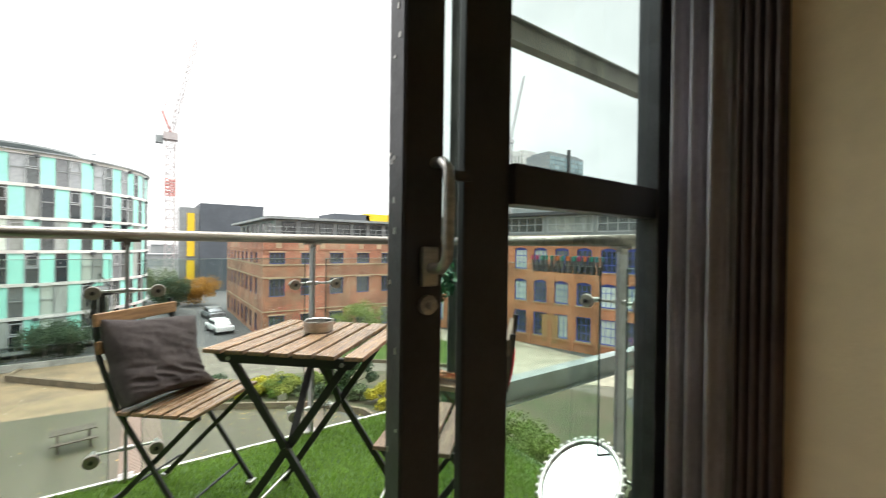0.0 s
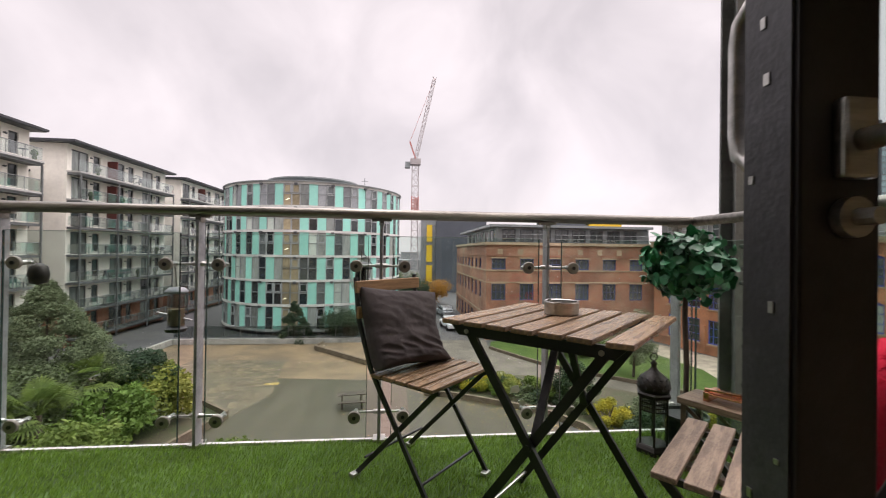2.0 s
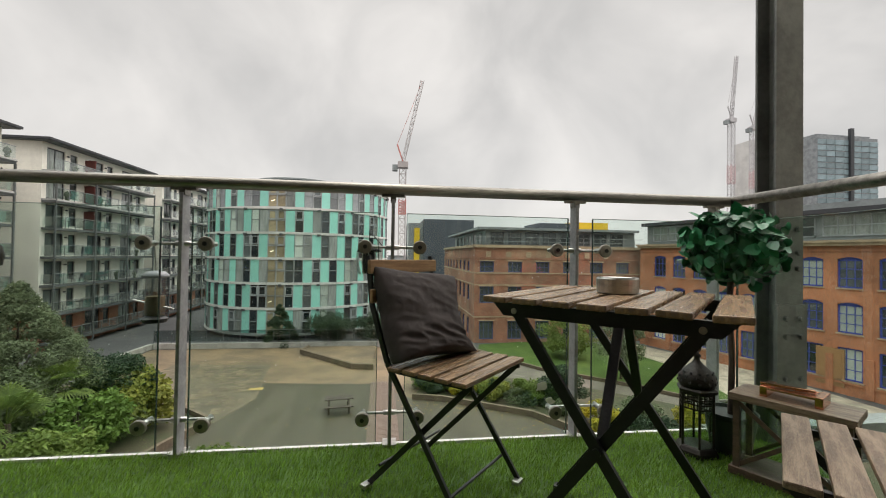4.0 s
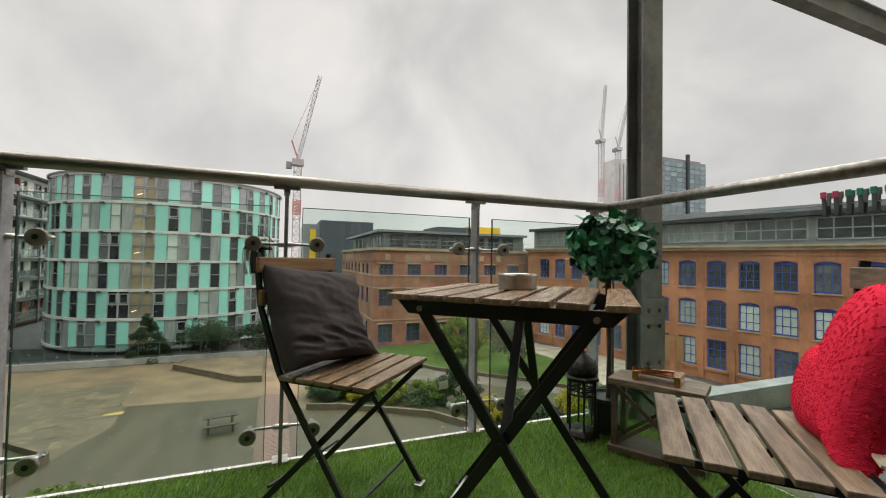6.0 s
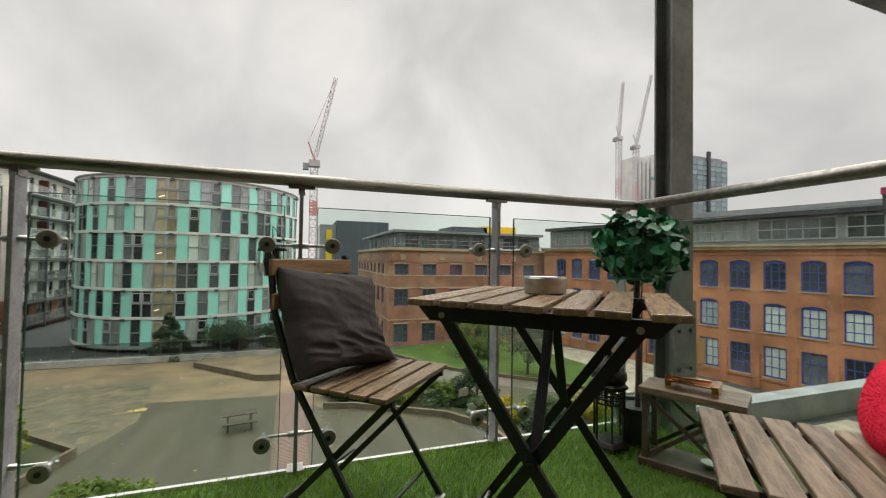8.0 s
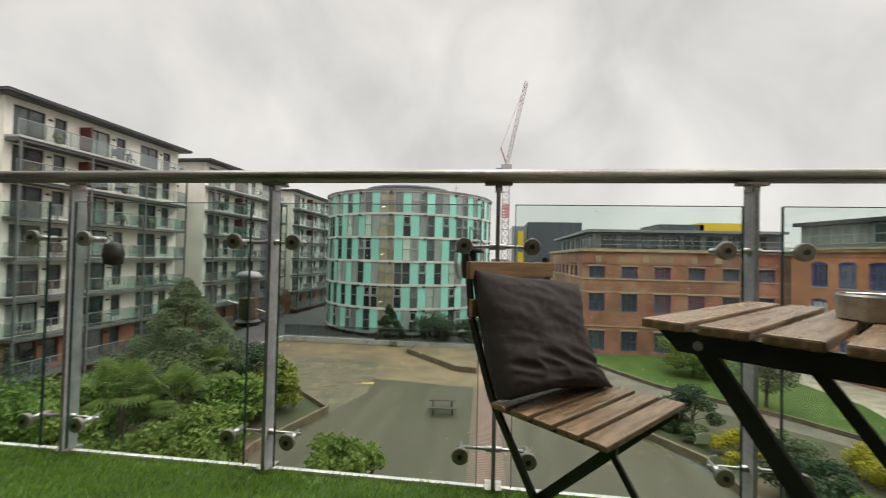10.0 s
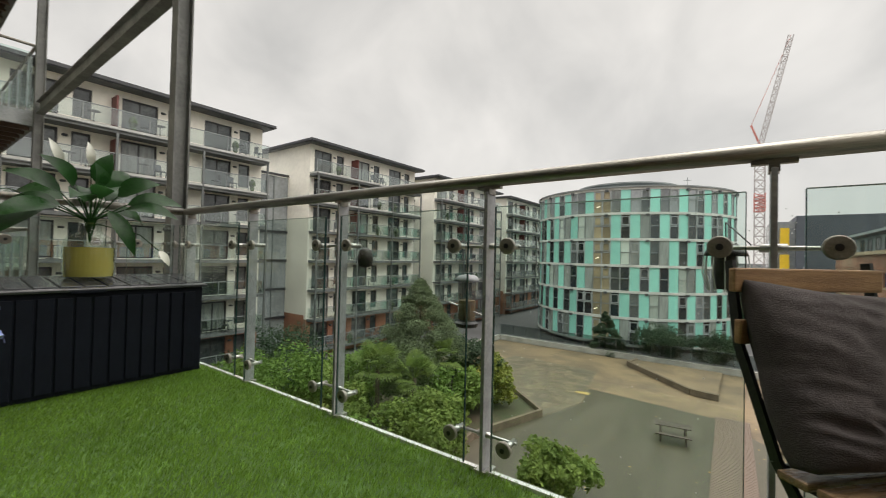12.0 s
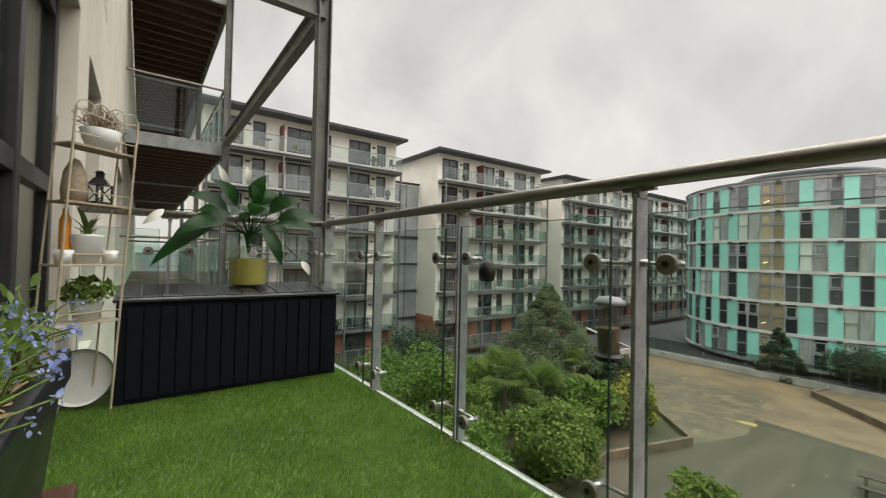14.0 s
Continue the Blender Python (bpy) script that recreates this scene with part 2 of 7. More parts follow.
M["lily_leaf"] = mat("peace_lily_leaf", (0.024, 0.085, 0.02), 0.3, 0, 0.35, 8, 0.05, 50, island=0.35)
M["lily_white"] = mat("white_spathe", (0.75, 0.76, 0.68), 0.5, 0, 0.1, 8)
M["water"] = mat("yellow_water", (0.50, 0.42, 0.11), 0.08, 0, 0.15, 3, trans=0.35)
M["jar"] = glass_mat("jar_glass", (0.9, 0.94, 0.92), 0.14)
M["feeder_tube"] = glass_mat("hazy_feeder_tube", (0.72, 0.75, 0.75), 0.6, 0.2)
M["orange"] = mat("orange_bottle", (0.75, 0.28, 0.02), 0.35, 0, 0.1, 8)
M["teal"] = mat("teal_fabric", (0.03, 0.28, 0.34), 0.8, 0, 0.2, 6)
# far surroundings
M["gravel"] = mat("wet_gravel", (0.16, 0.112, 0.06), 0.6, 0, 0.4, 0.45, 0.4, 12, color2=(0.085, 0.062, 0.035))
M["deck"] = mat("wet_grey_green_deck", (0.046, 0.040, 0.025), 0.42, 0, 0.45, 0.3, 0.1, 10, color2=(0.066, 0.058, 0.039), stretch=(4, 0.6, 1), spec=0.4)
M["footpath"] = mat("damp_grit_path", (0.12, 0.105, 0.078), 0.75, 0, 0.4, 0.7, 0.3, 14, color2=(0.075, 0.066, 0.05))
M["fallen"] = mat("fallen_leaf", (0.34, 0.22, 0.07), 0.7, 0, 0.3, 5, island=0.45, color2=(0.24, 0.2, 0.09))
M["slab_dark"] = mat("grey_steel_slab_edge", (0.13, 0.14, 0.138), 0.55, 0.2, 0.3, 1.2)
M["casement"] = mat("pale_grey_casement", (0.36, 0.385, 0.39), 0.45, 0.1, 0.2, 2)
M["boards"] = mat("wet_redwood_boards", (0.13, 0.092, 0.066), 0.4, 0, 0.4, 1.2, 0.2, 10, stretch=(1, 6, 1))
M["stone"] = mat("pale_stone_paving", (0.38, 0.33, 0.25), 0.7, 0, 0.4, 1.2, 0.3, 8)
M["lawn"] = mat("lawn_grass", (0.062, 0.098, 0.022), 0.95, 0, 0.4, 0.5, 0.5, 14, spec=0.15, color2=(0.04, 0.072, 0.017))
M["earth"] = mat("leafy_bed_soil", (0.062, 0.05, 0.028), 0.95, 0, 0.5, 0.9, 0.6, 10, color2=(0.035, 0.042, 0.016))
M["kerb"] = mat("timber_edging", (0.13, 0.10, 0.065), 0.85, 0, 0.4, 2, 0.3, 20)
M["asphalt"] = mat("asphalt", (0.07, 0.07, 0.07), 0.7, 0, 0.3, 0.2, 0.3, 20)
M["brick_mill"] = brick_mat("mill_orange_brick", (0.48, 0.19, 0.088), (0.36, 0.135, 0.065), (0.28, 0.18, 0.12), axis="y")
M["brick_far"] = brick_mat("warehouse_red_brick", (0.38, 0.155, 0.09), (0.27, 0.11, 0.07), (0.28, 0.20, 0.14), patch=(0.36, 0.25, 0.165))
M["brick_flat"] = brick_mat("apartment_brick", (0.34, 0.135, 0.075), (0.27, 0.11, 0.062), (0.26, 0.18, 0.13), axis="y")
M["sandstone"] = mat("sandstone_trim", (0.42, 0.32, 0.21), 0.85, 0, 0.3, 1.5, 0.2, 12)
M["blue_paint"] = mat("royal_blue_window_paint", (0.045, 0.075, 0.37), 0.5, 0, 0.25, 5)
M["navy_paint"] = mat("dull_blue_window_paint", (0.05, 0.075, 0.2), 0.5, 0, 0.25, 5)
M["dark_glass"] = mat("dark_window_pane", (0.02, 0.028, 0.032), 0.06, 0, 0.4, 0.6, spec=0.9, rand=0.6)
M["lamp_tube"] = mat("lit_lamp_tube", (0.9, 0.85, 0.7), 0.5, 0, 0.02, 5, emit=(1.0, 0.88, 0.62), estr=1.6)
# crane paint paled to carry distance haze in its colour
M["crane_far"] = mat("crane_paint_hazed_grey", (0.47, 0.45, 0.46), 0.6, 0, 0.15, 1)
M["net_blue"] = mat("blue_safety_netting", (0.20, 0.32, 0.42), 0.8, 0, 0.2, 0.5)
M["mat_yellow"] = mat("faded_yellow_mat", (0.34, 0.25, 0.075), 0.6, 0, 0.3, 3)
# grey in this pane's base stands in for reflected sky over a dim room
M["half_pane"] = mat("window_pane_with_sky_grey", (0.09, 0.105, 0.105), 0.08, 0, 0.6, 0.9, spec=0.9, rand=0.7)
M["net_pane"] = mat("window_pane_with_net_curtain", (0.30, 0.33, 0.31), 0.12, 0, 0.4, 1.2, spec=0.8, rand=0.5, stretch=(4, 4, 0.6))
M["blind"] = mat("window_with_pale_blind", (0.48, 0.55, 0.49), 0.25, 0, 0.2, 1, spec=0.7, rand=0.3)
M["zinc"] = mat("grey_zinc_cladding", (0.25, 0.275, 0.275), 0.5, 0.3, 0.25, 0.6)
M["dark_roof"] = mat("dark_roof_edge", (0.035, 0.037, 0.042), 0.5, 0, 0.3, 1.5)
M["white_render"] = mat("white_render_flats", (0.80, 0.77, 0.69), 0.9, 0, 0.15, 0.35, 0.1, 20)
M["grey_metal"] = mat("grey_balcony_metal", (0.10, 0.11, 0.115), 0.5, 0.3, 0.25, 2)
M["rust_panel"] = mat("dark_red_divider", (0.12, 0.028, 0.022), 0.6, 0, 0.25, 2)
M["turquoise"] = mat("turquoise_panel", (0.30, 0.68, 0.58), 0.22, 0, 0.12, 0.4, rand=0.1)
M["grey_panel"] = mat("grey_glass_panel", (0.27, 0.29, 0.30), 0.12, 0, 0.35, 0.5, rand=0.4, spec=0.8)
M["band"] = mat("pale_floor_band", (0.60, 0.60, 0.57), 0.6, 0, 0.25, 0.8)
# warm glow of the stairwell is put into the base colour, without emission
M["warm_room"] = mat("stairwell_pane_painted_lit", (0.38, 0.32, 0.20), 0.3, 0, 0.5, 0.8, rand=0.3)
M["crane_white"] = mat("white_crane_paint", (0.42, 0.38, 0.37), 0.5, 0, 0.2, 1)
# red softened a little towards haze; the pink is its far, hazier copy
M["crane_red"] = mat("red_crane_paint", (0.52, 0.17, 0.14), 0.5, 0, 0.2, 1)
M["crane_pink"] = mat("crane_paint_hazed_pink", (0.56, 0.36, 0.36), 0.6, 0, 0.15, 1)
M["yellow"] = mat("yellow_cladding", (0.72, 0.47, 0.02), 0.5, 0, 0.15, 0.5)
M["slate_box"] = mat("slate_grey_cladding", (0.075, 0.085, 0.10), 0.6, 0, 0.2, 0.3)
M["tower_glass"] = mat("tower_glazing", (0.22, 0.29, 0.31), 0.15, 0, 0.3, 0.2, rand=0.3)
M["tower_conc"] = mat("pale_tower_concrete", (0.56, 0.54, 0.52), 0.8, 0, 0.2, 0.2)
# flat pale grey, distance haze mixed into the colour of the far walls
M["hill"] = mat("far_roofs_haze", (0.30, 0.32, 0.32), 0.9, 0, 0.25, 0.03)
LEAF = {}
for _k, _c, _d in (("bright", (0.175, 0.23, 0.052), (0.095, 0.145, 0.032)), ("mid", (0.14, 0.225, 0.047), (0.085, 0.15, 0.03)),
                   ("olive", (0.15, 0.185, 0.10), (0.095, 0.12, 0.062)), ("dark", (0.055, 0.09, 0.045), (0.03, 0.055, 0.03)),
                   ("yellow", (0.42, 0.36, 0.03), (0.22, 0.22, 0.03)), ("autumn_green", (0.25, 0.26, 0.05), (0.15, 0.18, 0.04)), ("palm", (0.15, 0.20, 0.045), (0.085, 0.13, 0.034)), ("autumn", (0.40, 0.20, 0.025), (0.26, 0.12, 0.02))):
    LEAF[_k] = mat("foliage_" + _k, _c, 0.6, 0, 0.4, 1.5, color2=_d, island=0.2)



def leafy(m, amount=0.45):
    """Lets light through thin leaves."""
    nodes, links = m.node_tree.nodes, m.node_tree.links
    b, o = nodes["Principled BSDF"], nodes["Material Output"]
    t = nodes.new("ShaderNodeBsdfTranslucent")
    links.new(b.inputs["Base Color"].links[0].from_socket, t.inputs["Color"])
    mx = nodes.new("ShaderNodeMixShader")
    mx.inputs["Fac"].default_value = amount
    links.new(b.outputs["BSDF"], mx.inputs[1])
    links.new(t.outputs["BSDF"], mx.inputs[2])
    links.new(mx.outputs["Shader"], o.inputs["Surface"])
    b.inputs["Specular IOR Level"].default_value = 0.25


for _m in (*LEAF.values(), M["herb"], M["lily_leaf"], M["lobelia"], M["blade"]):
    leafy(_m)

# ---- mesh helpers ----


def B():
    return bmesh.new()


def box(bm, x0, x1, y0, y1, z0, z1, m=None, bevel=0.0):
    r = bmesh.ops.create_cube(bm, size=1.0)
    vs = r["verts"]
    for v in vs:
        v.co = Vector((x0 + (v.co.x + .5) * (x1 - x0), y0 + (v.co.y + .5) * (y1 - y0), z0 + (v.co.z + .5) * (z1 - z0)))
    if bevel:
        es = list({e for v in vs for e in v.link_edges})
        q = bmesh.ops.bevel(bm, geom=es, offset=bevel, segments=2, affect="EDGES", profile=0.6)
        vs = list({v for f in q["faces"] for v in f.verts} | {v for v in vs if v.is_valid})
    if m is not None:
        for v in vs:
            v.co = m @ v.co
    return vs


def rod(bm, a, b, r, seg=10, r2=None, caps=True):
    a, b = Vector(a), Vector(b)
    d = b - a
    m = Matrix.Translation((a + b) / 2) @ d.to_track_quat("Z", "Y").to_matrix().to_4x4()
    return bmesh.ops.create_cone(bm, cap_ends=caps, segments=seg, radius1=r, radius2=r if r2 is None else r2, depth=d.length, matrix=m)["verts"]


def bar(bm, a, b, w, h, up=(0, 0, 1)):
    """Rectangular bar from a to b, w across and h along up."""
    a, b = Vector(a), Vector(b)
    d = (b - a)
    z = d.normalized()
    y = Vector(up) - z * Vector(up).dot(z)
    y = y.normalized() if y.length > 1e-4 else Vector((1, 0, 0))
    x = y.cross(z)
    m = Matrix((x, y, z)).transposed().to_4x4()
    m.translation = (a + b) / 2
    return box(bm, -w / 2, w / 2, -h / 2, h / 2, -d.length / 2, d.length / 2, m)


def tube(bm, pts, r, seg=8):
    pts = [Vector(p) for p in pts]
    rings = []
    n = None
    for i, p in enumerate(pts):
        t = (pts[min(i + 1, len(pts) - 1)] - pts[max(i - 1, 0)]).normalized()
        if n is None:
            n = t.orthogonal().normalized()
        n = (n - t * n.dot(t)).normalized()
        c = t.cross(n)
        rr = r[i] if isinstance(r, (list, tuple)) else r
        rings.append([bm.verts.new(p + (n * math.cos(2 * math.pi * k / seg) + c * math.sin(2 * math.pi * k / seg)) * rr) for k in range(seg)])
    for a, b in zip(rings, rings[1:]):
        for k in range(seg):
            bm.faces.new((a[k], a[(k + 1) % seg], b[(k + 1) % seg], b[k]))
    bm.faces.new(rings[0][::-1])
    bm.faces.new(rings[-1])


def lathe(bm, prof, seg=24, at=(0, 0, 0), cap=True):
    ox, oy, oz = at
    rings = [[bm.verts.new((ox + r * math.cos(2 * math.pi * k / seg), oy + r * math.sin(2 * math.pi * k / seg), oz + z)) for k in range(seg)] for r, z in prof]
    for a, b in zip(rings, rings[1:]):
        for k in range(seg):
            bm.faces.new((a[k], a[(k + 1) % seg], b[(k + 1) % seg], b[k]))
    if cap:
        bm.faces.new(rings[0][::-1])
        bm.faces.new(rings[-1])


def mesh_of(name, bm, material, smooth=False):
    me = bpy.data.meshes.new(name)
    bmesh.ops.recalc_face_normals(bm, faces=bm.faces[:])
    bm.to_mesh(me)
    bm.free()
    me.materials.append(material)
    if smooth:
        me.shade_smooth()
    return me


def part(name, bm, material, parent, label="", smooth=False, at=None):
    me = bm if isinstance(bm, bpy.types.Mesh) else mesh_of(name, bm, material, smooth)
    ob = new(name, me)
    if parent is not None:
        ob.parent = parent
    if at is not None:
        ob.matrix_basis = at
    if label:
        ob["label"] = label
    return ob


def thing(name, label, category, m=None, group=""):
    ob = new(name)
    ob.empty_display_size = 0.05
    if m is not None:
        ob.matrix_basis = m
    return tagged(ob, label, category, group)


def struct(name, bm, material, label="", smooth=False):
    return tagged(part(name, bm, material, None, smooth=smooth), label, kind="structure")


def raw(name, verts, faces, material, parent=None, smooth=False):
    me = bpy.data.meshes.new(name)
    me.from_pydata(verts, [], faces)
    me.materials.append(material)
    if smooth:
        me.shade_smooth()
    ob = new(name, me)
    if parent is not None:
        ob.parent = parent
    return ob


def wall_holes(bm, L, H, t, holes, z0=0.0):
    """Wall along local x from 0 to L, outer face at y = 0, thickness t behind it, with holes (x0, x1, za, zb) cut through."""
    xs = sorted({0, L, *[h[0] for h in holes], *[h[1] for h in holes]})
    zs = sorted({z0, z0 + H, *[h[2] for h in holes], *[h[3] for h in holes]})

    def open_at(x, z):
        return any(h[0] < x < h[1] and h[2] < z < h[3] for h in holes)
    vc = {}

    def V(x, y, z):
        k = (round(x, 4), round(y, 4), round(z, 4))
        if k not in vc:
            vc[k] = bm.verts.new(k)
        return vc[k]
    for xa, xb in zip(xs, xs[1:]):
        for za, zb in zip(zs, zs[1:]):
            if open_at((xa + xb) / 2, (za + zb) / 2):
                continue
            for y in (0, t):
                bm.faces.new((V(xa, y, za), V(xb, y, za), V(xb, y, zb), V(xa, y, zb)))
    for xa, xb, za, zb in holes:
        for (p, q) in (((xa, za), (xb, za)), ((xb, za), (xb, zb)), ((xb, zb), (xa, zb)), ((xa, zb), (xa, za))):
            bm.faces.new([bm.verts.new((p[0], 0, p[1])), bm.verts.new((q[0], 0, q[1])), bm.verts.new((q[0], t, q[1])), bm.verts.new((p[0], t, p[1]))])
    for x in (0, L):
        bm.faces.new([bm.verts.new(c) for c in ((x, 0, z0), (x, t, z0), (x, t, z0 + H), (x, 0, z0 + H))])
    bm.faces.new([bm.verts.new(c) for c in ((0, 0, z0 + H), (L, 0, z0 + H), (L, t, z0 + H), (0, t, z0 + H))])

# ---- ground and courtyard ----
G = -8.2
M["slab_stone"] = mat("worn_sandstone_slab", (0.125, 0.095, 0.054), 0.5, 0, 0.5, 0.9, 0.3, 8, rand=0.28, color2=(0.07, 0.056, 0.033))


def sheet(name, pts, z, material, label, th=0.05):
    bm = B()
    top = [bm.verts.new((x, y, z)) for x, y in pts]
    bot = [bm.verts.new((x, y, z - th)) for x, y in pts]
    bm.faces.new(top)
    bm.faces.new(bot[::-1])
    for i in range(len(pts)):
        j = (i + 1) % len(pts)
        bm.faces.new((top[i], bot[i], bot[j], top[j]))
    return struct(name, bm, material, label)


bm = B()
box(bm, -1500, 1500, -1500, 1500, G - 0.4, G - 0.06)
struct("ground", bm, M["asphalt"], "grey asphalt ground and streets reaching to the horizon")
sheet("courtyard_gravel", [(-21, 16), (2.5, 16), (2.5, 41), (-21, 41)], G - 0.02, M["gravel"], "tan wet gravel courtyard surface")
sheet("courtyard_deck", [(-9.6, 4), (10.2, 4), (10.4, 12), (10.0, 18.4), (8.5, 22.7), (6.2, 24.1), (3.7, 25.6), (2.1, 26.0), (-0.9, 29.4), (-8.3, 30.2), (-7.7, 27.0), (-8.8, 23.4), (-10.4, 18.3)], G, M["deck"], "dark wet grooved deck of the courtyard")
PAVE = [(-12.2, 26.2), (-8.85, 23.5), (-7.75, 27.0), (-8.35, 30.2), (-9.0, 35.0), (-16.5, 35.5), (-17.0, 30.5)]
pv = sheet("paving", PAVE, G - 0.01, M["paving_base"], "worn broken stone paving in the gravel")


def inside(x, y, poly):
    odd = False
    for (xa, ya), (xb, yb) in zip(poly, poly[1:] + poly[:1]):
        if (ya > y) != (yb > y) and x < xa + (y - ya) * (xb - xa) / (yb - ya):
            odd = not odd
    return odd


_r = random.Random(31)
_sm = []
for _k in range(6):
    _b = B()
    _w, _h = _r.uniform(.5, .95), _r.uniform(.35, .6)
    for _v in box(_b, -_w / 2, _w / 2, -_h / 2, _h / 2, 0, .008):
        _v.co.x += _r.uniform(-.05, .05)
        _v.co.y += _r.uniform(-.04, .04)
    _sm.append(mesh_of("paving_slab", _b, M["slab_stone"]))
for _k in range(260):
    _x, _y = _r.uniform(-16.8, -8), _r.uniform(23.6, 35.3)
    if inside(_x, _y, PAVE) and inside(_x + .4, _y, PAVE) and inside(_x, _y - .4, PAVE):
        part("paving_slab", _r.choice(_sm), None, pv, at=pose(_x, _y, G - .012 + .00008 * _k, 0, 0, _r.choice((0, 90)) + _r.uniform(-4, 4) + 12))
LAWN = [(8.8, 38.3), (10.6, 34.8), (12.3, 32.0), (14.1, 30.2), (17.7, 27.0), (20.0, 24.0)]
BED = [(1.9, 26.2), (3.7, 25.7), (6.2, 24.2), (8.5, 22.8), (10.0, 20.6), (10.2, 18.0), (10.6, 12.0)]
BED_TOP = [(24, 13.5), (21, 20.5), (17, 24.4), (13, 27.8), (9.5, 29.6), (6, 30.2), (3, 29.0)]
sheet("lawn", LAWN + [(22.2, 23.5), (24, 30), (22.5, 40), (14, 41.6), (9.4, 40.6)], G + 0.16, M["lawn"], "short green lawn above a low kerb", 0.2)
sheet("garden_path", [(2.5, 28.6), *BED_TOP[::-1], (24, 13.6), (26.8, 14), (22.3, 23.4), *LAWN[::-1], (9.2, 42.2), (2.5, 42.2)], G - 0.015, M["footpath"], "damp grey path between the lawn and the beds", 0.05)
sheet("planting_bed", [(-22, 2), (-9.5, 2), (-10.4, 18.3), (-8.9, 23.3), (-12, 26), (-22, 30)], G + 0.12, M["earth"], "dark soil planting bed beside the flats", 0.2)
sheet("lawn_bed", BED + [(16, 7)] + BED_TOP, G + 0.10, M["earth"], "leaf-strewn planting bed below the lawn", 0.2)
sheet("path", [(22, 20), (27, 14), (31, 14), (30, 30), (26.2, 40), (22.5, 40)], G + 0.02, M["stone"], "pale path along the brick mill", 0.1)

walkway = tagged(new("boardwalk"), "narrow wet reddish timber boardwalk", kind="structure")
bmw = B()
box(bmw, -0.8, 0.8, -0.065, 0.065, 0, 0.04, bevel=0.006)
board_me = mesh_of("board", bmw, M["boards"])
for k in range(150):
    part("board", board_me, None, walkway, at=pose(0.35 - 0.018 * (k * 0.145), 8.0 + k * 0.145, G + 0.02))

edging = thing("timber_edging", "weathered timber edging round the planting bed", "kerb")
for a, b in (((-9.6, 6), (-10.4, 18.3)), ((-10.4, 18.3), (-8.9, 23.3)), ((-8.9, 23.3), (-12, 26))):
    bm = B()
    bar(bm, (*a, G + 0.2), (*b, G + 0.2), 0.18, 0.4)
    part("sleeper", bm, M["kerb"], edging)
lawn_kerb = thing("lawn_kerb", "low dark kerb round the lawn edge", "kerb")
for a, b in zip(LAWN, LAWN[1:]):
    bm = B()
    bar(bm, (*a, G + 0.06), (*b, G + 0.06), 0.2, 0.36)
    part("kerb_stone", bm, M["kerb"], lawn_kerb)
bed_kerb = thing("timber_edging", "dark timber edging along the shrub bed", "kerb")
for a, b in zip(BED, BED[1:]):
    bm = B()
    bar(bm, (*a, G + 0.12), (*b, G + 0.12), 0.2, 0.42)
    part("sleeper", bm, M["kerb"], bed_kerb)
wedge = thing("raised_bed", "raised stone bed with timber edge on the gravel", "planter")
bm = B()
for p in [[(-7.4, 38.6), (-2.4, 33.4), (-0.9, 33.2), (-0.8, 40), (-7.0, 40)]]:
    top = [bm.verts.new((x, y, G + 0.32)) for x, y in p]
    bm.faces.new(top)
part("bed_surface", bm, M["gravel"], wedge)
for a, b in (((-7.4, 38.6), (-2.4, 33.4)), ((-2.4, 33.4), (-0.8, 33.1)), ((-7.4, 38.6), (-7.0, 40.2))):
    bm = B()
    bar(bm, (*a, G + 0.2), (*b, G + 0.2), 0.22, 0.4)
    part("sleeper", bm, M["kerb"], wedge)
bm = B()
box(bm, -8.75, -7.85, 28.72, 29.22, G + 0.0, G + 0.012)
tagged(part("tactile_mat", bm, M["mat_yellow"], None), "small yellow mat painted on the deck", "mat")
# far courtyard wall with a low fence
fw = tagged(new("wall_courtyard"), "low stone wall with grey railings behind the gravel", kind="structure")
bm = B()
bar(bm, (-21, 41.2, G + 0.25), (3, 41.2, G + 0.25), 0.3, 0.5)
part("wall", bm, M["concrete"], fw)
bm = B()
bar(bm, (-21.2, 41.2, G + 0.25), (-22.2, 18, G + 0.25), 0.3, 0.5)
part("wall", bm, M["concrete"], fw)
bm = B()
for k in range(17):
    bar(bm, (-21 + k * 1.5, 41.2, G + 0.5), (-21 + k * 1.5, 41.2, G + 1.7), 0.035, 0.035, up=(0, 1, 0))
for z in (0.65, 1.7):
    bar(bm, (-21, 41.2, G + z), (3, 41.2, G + z), 0.035, 0.035)
part("fence_frame", bm, M["grey_metal"], fw)
fp = glass_mat("fence_mesh_panel", (0.62, 0.66, 0.66), 0.05)
for k in range(16):
    bm = B()
    box(bm, -20.97 + k * 1.5, -19.53 + k * 1.5, 41.19, 41.21, G + 0.68, G + 1.67)
    part("panel", bm, fp, fw)

picnic = thing("picnic_table", "grey weathered wooden picnic table with benches", "picnic table", pose(-2.45, 24.7, G, 0, 0, 8))
for k in range(5):
    bm = B()
    box(bm, -0.8, 0.8, -0.35 + k * 0.14, -0.23 + k * 0.14, 0.71, 0.75)
    part("plank", bm, M["picnic_wood"], picnic)
